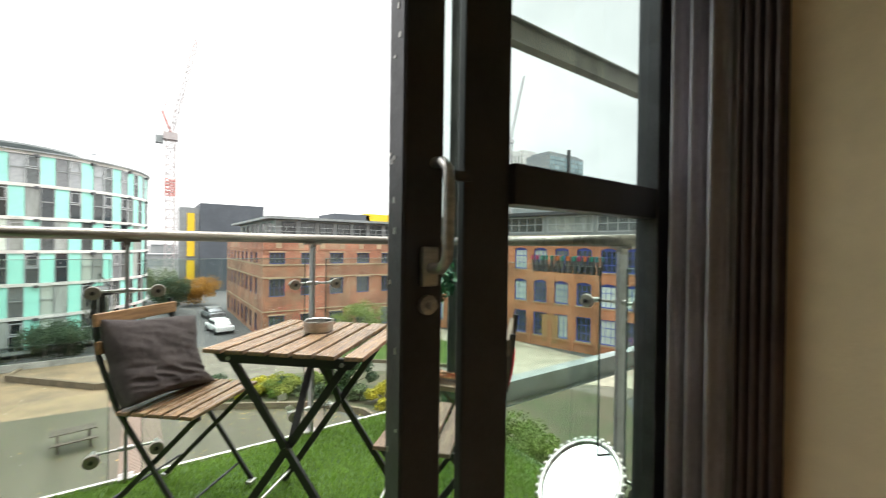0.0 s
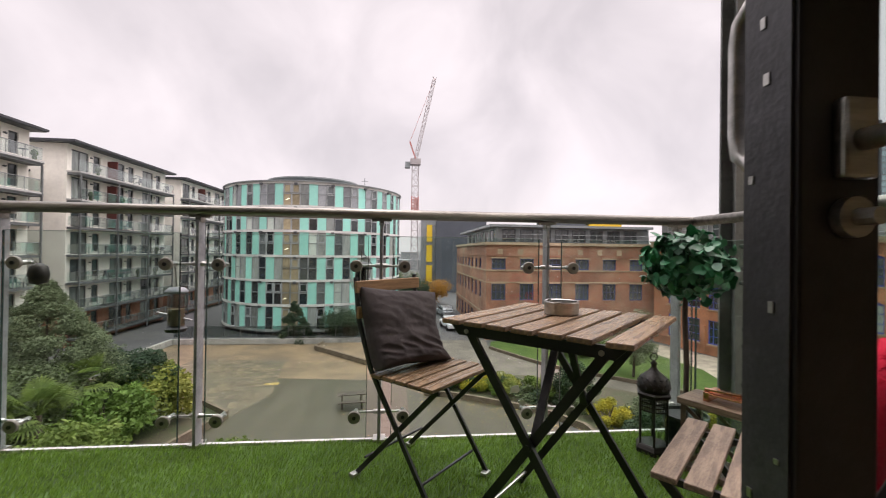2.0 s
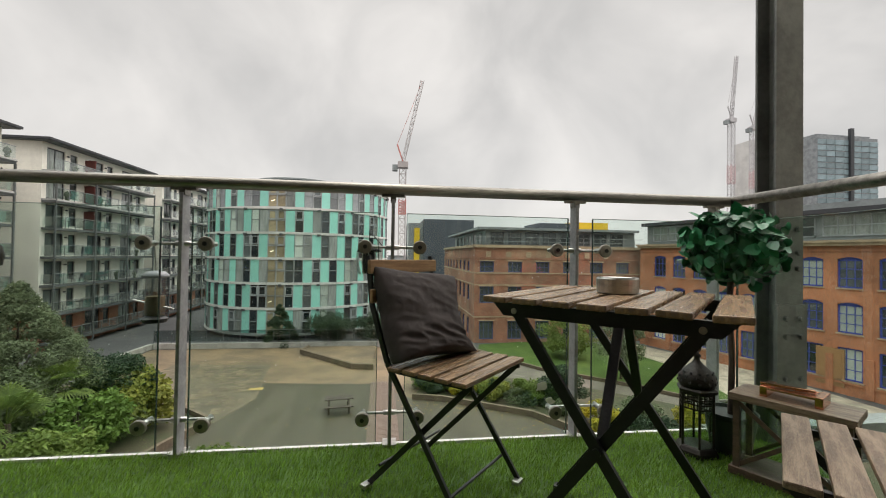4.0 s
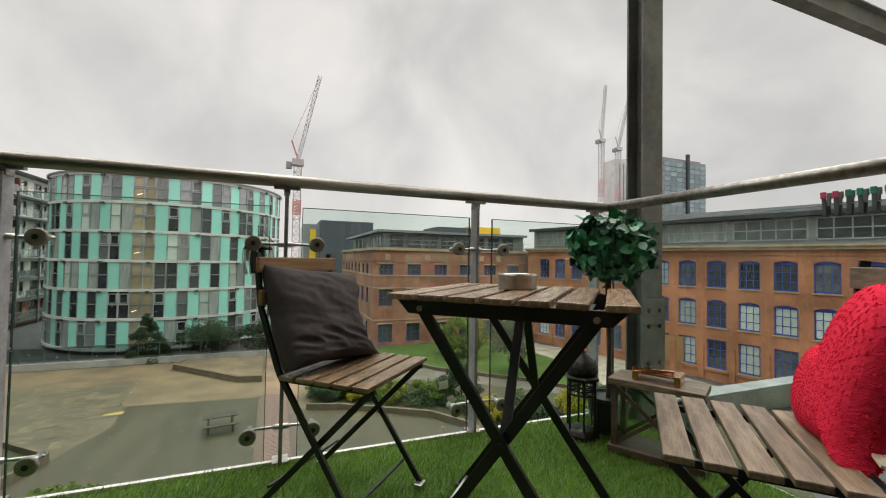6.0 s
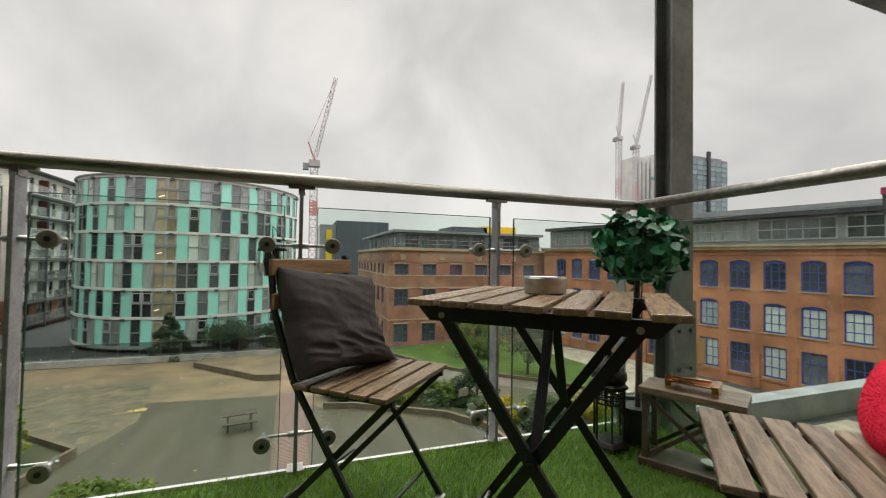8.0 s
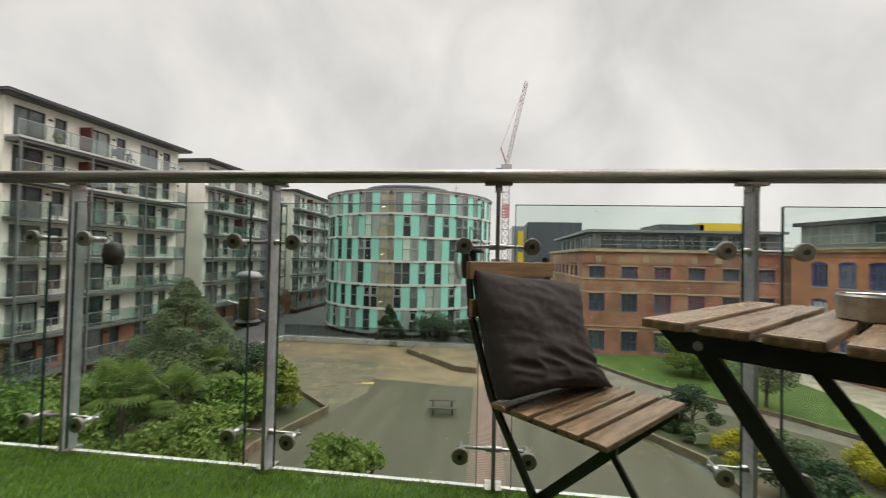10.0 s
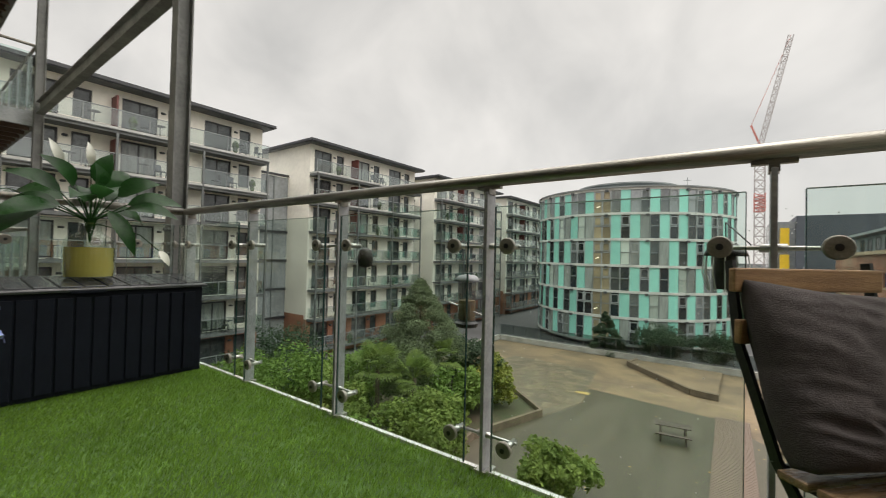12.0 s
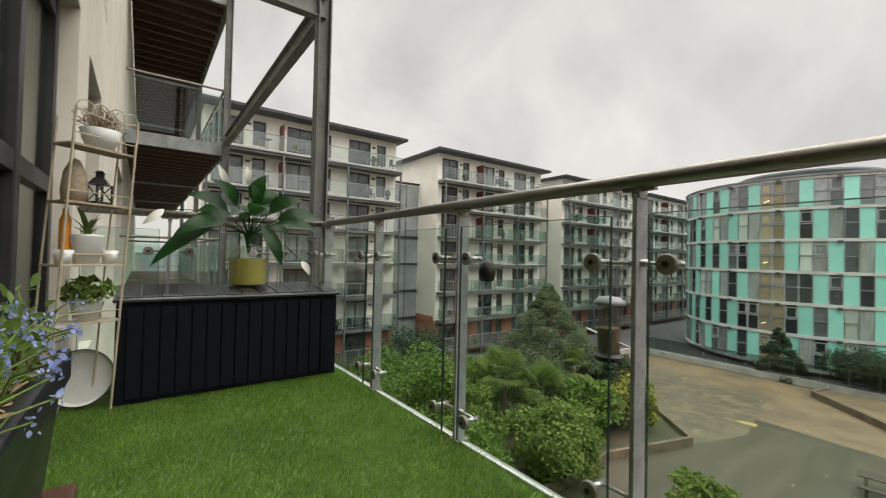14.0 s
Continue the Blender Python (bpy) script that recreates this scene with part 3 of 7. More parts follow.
for s in (-1, 1):
    bm = B()
    box(bm, -0.8, 0.8, s * 0.68 - 0.14, s * 0.68 + 0.14, 0.42, 0.46)
    part("bench", bm, M["picnic_wood"], picnic)
    bm = B()
    bar(bm, (s * 0.55, -0.3, 0.72), (s * 0.55, -0.6, 0), 0.05, 0.1, up=(1, 0, 0))
    bar(bm, (s * 0.55, 0.3, 0.72), (s * 0.55, 0.6, 0), 0.05, 0.1, up=(1, 0, 0))
    bar(bm, (s * 0.55, -0.8, 0.4), (s * 0.55, 0.8, 0.4), 0.05, 0.1)
    part("trestle", bm, M["picnic_wood"], picnic)

# ---- far buildings ----


def round_building():
    cx, cy, R = -11.0, 56.1, 10.9
    b = thing("round_apartment_building", "round six-storey block with turquoise panels and dark windows", "building", pose(cx, cy, 0))
    zs = [8.15, 5.6, 2.95, 0.25, -2.4, -5.05, -7.75]
    bm = B()
    lathe(bm, [(R - 0.3, G - 0.3), (R - 0.3, 8.0)], 96)
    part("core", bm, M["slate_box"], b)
    for z in zs:
        bm = B()
        lathe(bm, [(R - 0.1, z - 0.14), (R + 0.12, z - 0.14), (R + 0.12, z + 0.12), (R - 0.1, z + 0.12)], 96, cap=False)
        part("floor_band", bm, M["band"], b)
    bm = B()
    lathe(bm, [(0.1, 8.25), (R + 0.25, 8.25), (R + 0.25, 8.38), (0.1, 8.45)], 96)
    part("roof", bm, M["zinc"], b)
    N = 76
    rng = random.Random(5)
    w = 2 * math.pi * R / N

    def cell(name, kind, h):
        out = []
        bm = B()
        if kind == "panel":
            box(bm, -w * .5, w * .5, -0.04, 0.05, 0, h)
            return mesh_of(name, bm, M["turquoise"])
        box(bm, -w * .47, w * .47, -0.02, 0.03, 0.02, h - .02)
        return mesh_of(name, bm, {"dark": M["dark_glass"], "grey": M["grey_panel"], "half": M["half_pane"], "net": M["net_pane"], "warm": M["warm_room"], "blind": M["blind"]}[kind])
    cache = {}
    bmf = B()
    for x in (-w * .5, w * .5 - .07):
        box(bmf, x, x + .07, -0.07, 0.02, 0, 2.35)
    box(bmf, -w * .5, w * .5, -0.07, 0.02, 1.2, 1.29)
    frame_me = mesh_of("window_frame", bmf, M["zinc"])
    bmf = B()
    for x in (-w * .5, w * .5 - .07):
        box(bmf, x, x + .07, -0.07, 0.02, 0, 2.35)
    box(bmf, -w * .5, w * .5, -0.07, 0.02, 1.18, 1.28)
    for x in (-w * .4, w * .4 - .07):
        box(bmf, x, x + .07, -0.10, -.02, 1.34, 2.22)
    for z in (1.34, 2.15):
        box(bmf, -w * .4, w * .4, -0.098, -.02, z, z + .07)
    sash_me = mesh_of("window_frame", bmf, M["casement"])
    bmf = B()
    box(bmf, -.16, .16, -.16, .05, -.16, .06)
    bracket_me = mesh_of("bracket", bmf, M["grey_metal"])
    for z in zs[:-1]:
        for k in range(9):
            th = math.radians(-170 + 20 * k)
            part("bracket", bracket_me, None, b, at=pose((R + .1) * math.cos(th), (R + .1) * math.sin(th), z - .12, 0, 0, math.degrees(th) + 90))
    bmt = B()
    box(bmt, -.2, .2, -.06, -.03, 0, .06)
    tube_me = mesh_of("lamp_tube", bmt, M["lamp_tube"])
    back = B()
    for i in range(6):
        z0 = zs[i + 1] + 0.12
        h = zs[i] - zs[i + 1] - 0.26
        k = 0
        kinds = []
        while len(kinds) < N:
            kinds.append("panel")
            # top storey mostly draws paler panes, sky reflection painted into their greys
            kinds += rng.choice((["dark"], ["dark", "half"], ["half"], ["dark"], ["net", "dark"], ["half", "dark"], ["half", "net"], ["blind", "net"], ["grey", "half"]) if i else (["half"], ["grey", "grey"], ["net"], ["grey", "half"], ["grey"], ["blind", "grey"]))
        for k in range(N):
            th = -math.pi / 2 - math.pi + 2 * math.pi * k / N
            a = math.atan2(math.sin(th), math.cos(th))
            kind = kinds[k]
            if abs(a + math.pi / 2 + 0.04) < 0.085:
                kind = "warm"
            front = math.sin(th) < 0.05 and -math.pi * 0.98 < a < -0.02
            m = pose(R * math.cos(th), R * math.sin(th), z0, 0, 0, math.degrees(th) + 90)
            if front:
                key = (kind, round(h, 2))
                if key not in cache:
                    cache[key] = cell("panel" if kind == "panel" else "window", kind, h)
                o = part("panel" if kind == "panel" else "window", cache[key], None, b, at=m)
                if kind == "warm" and i in (0, 2, 4) and a < -math.pi / 2 - .04:
                    part("lamp_tube", tube_me, None, o, "lit stairwell lamp", at=pose(rng.uniform(-.3, .1), 0, rng.choice((.35, .6)), 0, -18, 0))
                if kind != "panel" and (kind != "net" or k % 2):
                    part("window_frame", sash_me if rng.random() < .5 else frame_me, None, o)
            else:
                box(back, -w * .48, w * .48, -0.02, 0.03, 0, h, m)
    tagged(part("rear_panels", back, M["turquoise"], b), kind="stuff")
    bm = B()
    lathe(bm, [(5.0, 8.3), (5.0, 9.4), (5.9, 9.75), (5.9, 9.9), (2, 10.25), (0.1, 10.3)], 64, at=(-0.6, 1, 0))
    part("roof_drum", bm, M["zinc"], b)
    bm = B()
    rod(bm, (6.5, -3, 8.3), (6.5, -3, 10.2), 0.04, 6)
    rod(bm, (6.1, -3, 9.8), (6.9, -3, 9.8), 0.03, 6)
    part("aerial", bm, M["zinc"], b)


def make_window(w, h, cols, rows, frame_m, glass_m, arch=0.0, bar_w=0.05):
    """Mesh pair of a window, centred on x, sill at z = 0, face at y = 0 towards -y."""
    bm = B()
    for s in (-1, 1):
        box(bm, s * w / 2 - (0.09 if s > 0 else 0), s * w / 2 + (0.09 if s < 0 else 0), -0.02, 0.08, 0, h)
    box(bm, -w / 2, w / 2, -0.02, 0.08, 0, 0.10)
    box(bm, -w / 2, w / 2, -0.02, 0.08, h - 0.10, h)
    for c in range(1, cols):
        x = -w / 2 + w * c / cols
        box(bm, x - bar_w / 2, x + bar_w / 2, -0.005, 0.06, 0.1, h - 0.1)
    for r in range(1, rows):
        z = h * r / rows
        box(bm, -w / 2 + .09, w / 2 - .09, -0.003, 0.06, z - bar_w / 2, z + bar_w / 2)
    if arch:
        n = 10
        for k in range(n):
            xa, xb = -w / 2 + w * k / n, -w / 2 + w * (k + 1) / n
            f = lambda x: h + arch * (1 - (2 * x / w) ** 2)
            vs = [bm.verts.new((x, y, z)) for y in (-0.02, 0.08) for x, z in ((xa, h - .02), (xb, h - .02), (xb, f(xb)), (xa, f(xa)))]
            for q in ((0, 1, 2, 3), (7, 6, 5, 4), (3, 2, 6, 7)):
                bm.faces.new([vs[i] for i in q])
    fr = mesh_of("frame", bm, frame_m)
    bm = B()
    box(bm, -w / 2 + 0.02, w / 2 - 0.02, 0.03, 0.05, 0.02, h - 0.02)
    return fr, mesh_of("pane", bm, glass_m)


def put_window(parent, meshes, m):
    o = part("window", meshes[0], None, parent, at=m)
    part("pane", meshes[1], None, o)
    return o


def warehouse():
    """Brick block that faces the courtyard, with a flank along the street."""
    b = thing("brick_warehouse", "red brick warehouse with stone bands and grey rooftop storey", "building")
    x0, y0, L, D = 9.2, 42.4, 19.0, 23.0
    z1 = 2.0
    ws = [x0 + 1.35 + 3.06 * k for k in range(6)]
    rows = ((-0.85, 1.15), (-4.1, 1.75), (-7.9, 1.9))
    holes = [(x - 0.75 - x0, x + 0.75 - x0, z, z + h) for x in ws for z, h in rows]
    bm = B()
    wall_holes(bm, L, z1 - G + .2, 0.3, holes, z0=G - 0.2)
    part("wall", bm, M["brick_far"], b, at=pose(x0, y0, 0))
    bm = B()
    sx = [1.5 + 2.6 * k for k in range(8)]
    holes2 = [(x - 0.6, x + 0.6, z, z + h) for x in sx for z, h in rows]
    wall_holes(bm, D - .305, z1 - G + .2, 0.3, holes2, z0=G - 0.2)
    part("wall", bm, M["brick_far"], b, at=pose(x0, y0 + D, 0, 0, 0, -90))
    bm = B()
    box(bm, x0 + .3, x0 + L, y0 + .35, y0 + D, z1 - 0.3, z1 - .1)
    part("flat_roof", bm, M["dark_roof"], b)
    bm = B()
    box(bm, x0 + .32, x0 + L, y0 + .32, y0 + D, G, z1 - .35)
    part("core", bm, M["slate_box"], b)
    for z, o, h in ((1.75, 0.18, 0.3), (0.55, 0.05, 0.12), (-1.0, 0.06, 0.14), (-2.25, 0.05, 0.12), (-5.6, 0.05, 0.12)):
        bm = B()
        box(bm, x0 - o, x0 + L, y0 - o, y0 + .1, z, z + h)
        box(bm, x0 - o, x0 + .1, y0 + .1, y0 + D, z, z + h)
        part("stone_band", bm, M["sandstone"] if z > 1 or z < 0 else M["brick_far"], b)
    for k in range(7):
        bm = B()
        box(bm, x0 + 1.2 + 2.2 * k, x0 + 1.75 + 2.2 * k, y0 - .05, y0 + .02, 0.75, 1.35)
        part("stone_block", bm, M["sandstone"], b)
    wm = [make_window(1.5, h, 3, 2, M["navy_paint"], M["half_pane"]) for _, h in rows]
    wm2 = [make_window(1.2, h, 2, 2, M["navy_paint"], M["dark_glass"]) for _, h in rows]
    bm = B()
    box(bm, -0.85, 0.85, -0.06, 0.04, 0, 0.14)
    lint = mesh_of("lintel", bm, M["sandstone"])
    for (z, h), w1, w2 in zip(rows, wm, wm2):
        for x in ws:
            put_window(b, w1, pose(x, y0 + .12, z))
            part("lintel", lint, None, b, at=pose(x, y0, z + h + .01))
        for x in sx:
            put_window(b, w2, pose(x0 + .12, y0 + D - x, z, 0, 0, -90))
    # rooftop storey
    bm = B()
    box(bm, x0 + 1.5, x0 + L, y0 + 1.5, y0 + D - 1, z1 - .1, 3.7)
    part("rooftop_storey", bm, M["zinc"], b)
    bm = B()
    box(bm, x0 + .5, x0 + L, y0 + .6, y0 + D, 3.72, 3.98)
    part("roof", bm, M["zinc"], b)
    g = make_window(1.5, 1.35, 2, 1, M["grey_metal"], M["half_pane"])
    for k in range(8):
        put_window(b, g, pose(x0 + 2.8 + 2.0 * k, y0 + 1.46, z1 + .15))
    for k in range(6):
        put_window(b, g, pose(x0 + 1.46, y0 + 4 + 3 * k, z1 + .15, 0, 0, -90))
    bm = B()
    for z in (2.45, 2.9):
        rod(bm, (x0 + .2, y0 + .2, z), (x0 + L, y0 + .2, z), 0.025, 6)
    for k in range(10):
        rod(bm, (x0 + .2 + 2 * k, y0 + .2, z1), (x0 + .2 + 2 * k, y0 + .2, 2.9), 0.025, 6)
    part("roof_rail", bm, M["zinc"], b)
    for xx, w, h, mm in ((10.5, 5.0, 1.3, "slate_box"), (15.0, 5.0, 1.5, "yellow")):
        bm = B()
        box(bm, x0 + xx, x0 + xx + w, y0 + 9, y0 + 15, 3.98, 3.98 + h)
        part("plant_room", bm, M[mm], b)


def mill():
    """Long brick mill; local x runs along its front, the front faces local -y."""
    n = Vector((math.sin(radians(76)), math.cos(radians(76)), 0))
    d = Vector((-n.y, n.x, 0))
    foot = Vector((0.26, 0.51, 0)) + n * 36.0
    start = foot + d * 33.0
    m = Matrix((-d, n, Vector((0, 0, 1)))).transposed().to_4x4()
    m.translation = start
    b = thing("brick_mill", "long orange brick mill with arched blue windows and grey rooftop storey", "building", m)
    L, z1, D = 75.0, 2.35, 14.0
    sp = 2.14
    xs = [33 - 16.25 + 0.68 + sp * k - sp * 7 for k in range(34)]
    xs = [x for x in xs if 1 < x < L - 1]
    rows = ((-0.95, 1.95, 0.18), (-4.05, 1.95, 0.18), (-7.25, 2.2, 0.0))
    holes = [(x - .67, x + .67, z, z + h + a) for x in xs for z, h, a in rows]
    bm = B()
    wall_holes(bm, L, z1 - G + .3, 0.35, holes, z0=G - 0.3)
    part("wall", bm, M["brick_mill"], b)
    bm = B()
    box(bm, 0.02, L, .4, D, G, z1 - .3)
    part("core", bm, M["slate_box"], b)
    for z, o, h, mm in ((1.95, .22, .22, "sandstone"), (2.17, .34, .16, "sandstone"), (1.55, .06, .12, "brick_mill"), (-7.5, .1, .12, "brick_mill")):
        bm = B()
        box(bm, -o, L, -o, .05, z, z + h)
        part("cornice", bm, M[mm], b)
    wins = {}
    rng = random.Random(3)
    sill = B()
    box(sill, -.75, .75, -.08, .1, -.1, 0)
    sill = mesh_of("sill", sill, M["sandstone"])
    for ri, (z, h, a) in enumerate(rows):
        va = make_window(1.34, h, 3, 3, M["blue_paint"], M["half_pane"], a)
        vc = make_window(1.34, h, 3, 3, M["blue_paint"], M["dark_glass"], a)
        if a:
            arch = B()
            for q in range(12):
                xa, xb = -.68 + 1.36 * q / 12, -.68 + 1.36 * (q + 1) / 12
                f = lambda x: h - .02 + a * (1 - (x / .68) ** 2)
                vs = [arch.verts.new((x, y, z)) for y in (-.02, .2) for x, z in ((xa, f(xa)), (xb, f(xb)), (xb, h + a + .02), (xa, h + a + .02))]
                for s4 in ((0, 1, 2, 3), (7, 6, 5, 4), (1, 0, 4, 5), (3, 2, 6, 7)):
                    arch.faces.new([vs[i] for i in s4])
            arch = mesh_of("brick_arch", arch, M["brick_mill"])
        vb = make_window(1.34, h, 3, 3, M["blue_paint"], M["blind"], a)
        for k, x in enumerate(xs):
            pale = rng.random() < (0.15, 0.55, 0.12)[ri]
            put_window(b, vb if pale else vc if k % 3 == ri else va, pose(x, 0.12, z))
            if a:
                part("brick_arch", arch, None, b, at=pose(x, 0, z))
            part("sill", sill, None, b, at=pose(x, 0, z))
        if ri == 2:
            for k, x in enumerate(xs):
                bm = B()
                box(bm, x + sp / 2 - .2, x + sp / 2 + .2, -.14, .02, G, -5.6)
                part("pier", bm, M["brick_mill"], b)
    bm = B()
    box(bm, 0, L, 1.0, D, z1 - .1, 4.3)
    part("rooftop_storey", bm, M["zinc"], b)
    bm = B()
    box(bm, -.2, L, .3, D + .4, 4.3, 4.62)
    part("roof", bm, M["dark_roof"], b)
    bm = B()
    box(bm, 10, L - 4, 3.5, D - 2, 4.62, 5.4)
    part("roof_plant", bm, M["zinc"], b)
    g = make_window(4.5, 1.55, 5, 2, M["casement"], M["half_pane"], bar_w=.08)
    g2 = make_window(4.5, 1.55, 5, 2, M["casement"], M["net_pane"], bar_w=.08)
    for k in range(15):
        put_window(b, g2 if k % 3 == 0 else g, pose(3 + 4.9 * k, 0.96, z1 + .3))
    door = B()
    box(door, -.8, .8, -.03, .05, 0, 2.6)
    for s in (-.4, .4):
        for z in (.2, 1.4):
            box(door, s - .25, s + .25, -.06, 0, z, z + .9)
    part("door", door, M["wood_back"], b, "golden timber double door", at=pose(xs[min(7, len(xs) - 1)] - 1.07, -.02, G + .4))


def flats(y0, y1, bays, X=-30.0):
    b = thing("apartment_block", "cream rendered apartment block with glass balconies over a brick base", "building", pose(X, y0, 0), "apartment blocks in a row")
    L, D = y1 - y0, 11.0
    levels = [7.85, 5.3, 2.75, 0.2, -2.35, -4.9, -7.45]
    zr = 10.4
    bw = L / bays
    holes = []
    for z in levels:
        for k in range(bays):
            c = bw * k
            holes.append((c + bw * .10, c + bw * .50, z + .05, z + 2.1))
            holes.append((c + bw * .62, c + bw * .80, z + .35, z + 2.05))

    def split(zlo, zhi, name, mm):
        bm = B()
        hs = [h for h in holes if zlo <= (h[2] + h[3]) / 2 <= zhi]
        wall_holes(bm, L, zhi - zlo, .3, hs, z0=zlo)
        part(name, bm, mm, b, at=pose(0, 0, 0, 0, 0, 90))
    split(G - .3, -4.95, "brick_wall", M["brick_flat"])
    split(-4.95, zr - .06, "wall", M["white_render"])
    bm = B()
    box(bm, -D, -.32, 0.02, L - .02, -4.6, zr - .06)
    part("end_wall", bm, M["white_render"], b)
    bm = B()
    box(bm, -D, -.32, 0.0, L, G - .3, -4.6)
    part("brick_end", bm, M["brick_flat"], b)
    bm = B()
    box(bm, -D - .5, 1.05, -.6, L + .55, zr, zr + .2)
    box(bm, -D + 1, -2.0, 1.2, L - 1.2, zr + .2, zr + .36)
    part("roof", bm, M["dark_roof"], b)
    # roof underside in dark grey, its colour standing in for eaves shade
    bm = B()
    box(bm, -D, .95, -.5, L + .45, zr - .055, zr - .002)
    part("shade_toned_soffit", bm, M["grey_metal"], b)
    dw = make_window(bw * .40, 2.05, 2, 1, M["dark_roof"], M["half_pane"], bar_w=.09)
    dn = make_window(bw * .40, 2.05, 2, 1, M["dark_roof"], M["net_pane"], bar_w=.09)
    ww = make_window(bw * .18, 1.7, 1, 1, M["dark_roof"], M["half_pane"])
    P = 1.05
    slab = B()
    box(slab, 0, P, 0.08, bw - .08, -.2, 0)
    slab = mesh_of("slab", slab, M["slab_dark"])
    gl = B()
    box(gl, P - .04, P - .02, .15, bw - .15, .12, .98)
    box(gl, .05, P - .04, .15, .17, .12, .98)
    box(gl, .05, P - .04, bw - .17, bw - .15, .12, .98)
    gl = mesh_of("glass_front", gl, M["balc_glass"])
    rl = B()
    box(rl, P - .06, P, .13, bw - .13, 1.0, 1.05)
    for k in range(5):
        y = .16 + (bw - .36) * k / 4
        box(rl, P - .05, P - .01, y, y + .04, 0, 1.0)
    rl = mesh_of("balcony_rail", rl, M["zinc"])
    # the two upper storeys have one long balcony
    slab_w = B()
    box(slab_w, 0, P + .1, 0, bw, -.14, 0)
    slab_w = mesh_of("slab", slab_w, M["pale_slab"])
    chan = B()
    box(chan, .02, P + .04, 0, bw, -.36, -.145)
    box(chan, P - .02, P + .12, 0, bw, -.20, -.142)
    chan = mesh_of("channel", chan, M["slab_dark"])
    chair_me = B()
    box(chair_me, -.22, .22, -.22, .22, .42, .46)
    box(chair_me, -.22, .22, .19, .22, .46, .88)
    for sx in (-.2, .2):
        for sy in (-.2, .2):
            box(chair_me, sx - .02, sx + .02, sy - .02, sy + .02, 0, .42)
    chair_me = mesh_of("balcony_chair", chair_me, M["slate_box"])
    pot_me = B()
    lathe(pot_me, [(.12, 0), (.17, .3), (.1, .3), (.26, .5), (.2, .75), (.05, .9)], 8)
    pot_me = mesh_of("balcony_plant", pot_me, M["balc_plant"])
    gl_w = B()
    for k in range(3):
        box(gl_w, P - .04, P - .02, bw * k / 3 + .03, bw * (k + 1) / 3 - .03, .08, .98)
    gl_w = mesh_of("glass_front", gl_w, M["balc_glass"])
    rl_w = B()
    box(rl_w, P - .06, P, 0, bw, 1.0, 1.05)
    for k in range(3):
        box(rl_w, P - .05, P - .01, bw * k / 3, bw * k / 3 + .04, 0, 1.0)
    rl_w = mesh_of("balcony_rail", rl_w, M["zinc"])
    wl = B()
    lathe(wl, [(.01, -.06), (.13, -.06), (.15, 0), (.13, .06), (.01, .06)], 10)
    wl = mesh_of("wall_lamp", wl, M["grey_metal"])
    dv = B()
    box(dv, 0, P - .1, -.05, .05, 0, 1.9)
    dv = mesh_of("divider", dv, M["rust_panel"])
    ch = B()
    lathe(ch, [(.28, .0), (.28, .03), (.03, .05), (.03, .7), (.3, .72), (.3, .75)], 8)
    ch = mesh_of("balcony_table", ch, M["grey_metal"])
    rng = random.Random(int(y0 * 7) + 100)
    for zi, z in enumerate(levels):
        for k in range(bays):
            y = bw * k
            put_window(b, dn if rng.random() < .3 else dw, pose(-.12, y + bw * .30, z + .05, 0, 0, 90))
            put_window(b, ww, pose(-.12, y + bw * .71, z + .35, 0, 0, 90))
            wide = zi < 2
            bal = part("balcony", slab_w if wide else slab, None, b, at=pose(0, y, z))
            part("glass_front", gl_w if wide else gl, None, bal)
            part("balcony_rail", rl_w if wide else rl, None, bal)
            if wide:
                part("channel", chan, None, bal)
            for q in range(rng.choice((0, 1, 2))):
                part("balcony_chair", chair_me, None, bal, at=pose(.55, bw * rng.uniform(.12, .9), 0, 0, 0, rng.uniform(0, 360)))
            if rng.random() < .5:
                part("balcony_plant", pot_me, None, bal, at=pose(.8, bw * rng.uniform(.08, .92), 0))
            part("wall_lamp", wl, None, b, at=pose(0, y + bw * .56, z + 1.75))
            if zi < 3 and k % 2:
                part("divider", dv, None, bal)
            if rng.random() < .6:
                part("balcony_table", ch, None, bal, at=pose(.6, bw * rng.uniform(.3, .8), 0))
    for y in [.06] + [bw * k - .06 for k in range(1, bays)] + [L - .18]:
        bm = B()
        box(bm, P - .0, P + .12, y, y + .12, G, 7.5)
        part("balcony_post", bm, M["slab_dark"], b)
    # stair link behind to the next block
    bm = B()
    box(bm, -8, -3.2, L, L + 4.6, G, 7.6)
    part("stair_link", bm, M["grey_panel"], b)
    for q in range(4):
        bm = B()
        box(bm, -3.24, -3.08, L + .1 + 1.45 * q, L + .2 + 1.45 * q, G, 7.6)
        part("mullion", bm, M["zinc"], b)
    for z in levels:
        bm = B()
        box(bm, -3.22, -3.05, L + .1, L + 4.5, z - .2, z)
        part("link_band", bm, M["dark_roof"], b)


M["balc_plant"] = mat("potted_foliage", (0.07, 0.12, 0.035), 0.7, 0, 0.5, 9, 0.6, 30)
M["balc_glass"] = glass_mat("balcony_front_glass", (0.88, 0.925, 0.91), 0.5)
round_building()
warehouse()
mill()
flats(4.0, 18.1, 3)
flats(22.5, 36.6, 3)
flats(40.4, 55.8, 3)
flats(59.5, 74.0, 3)


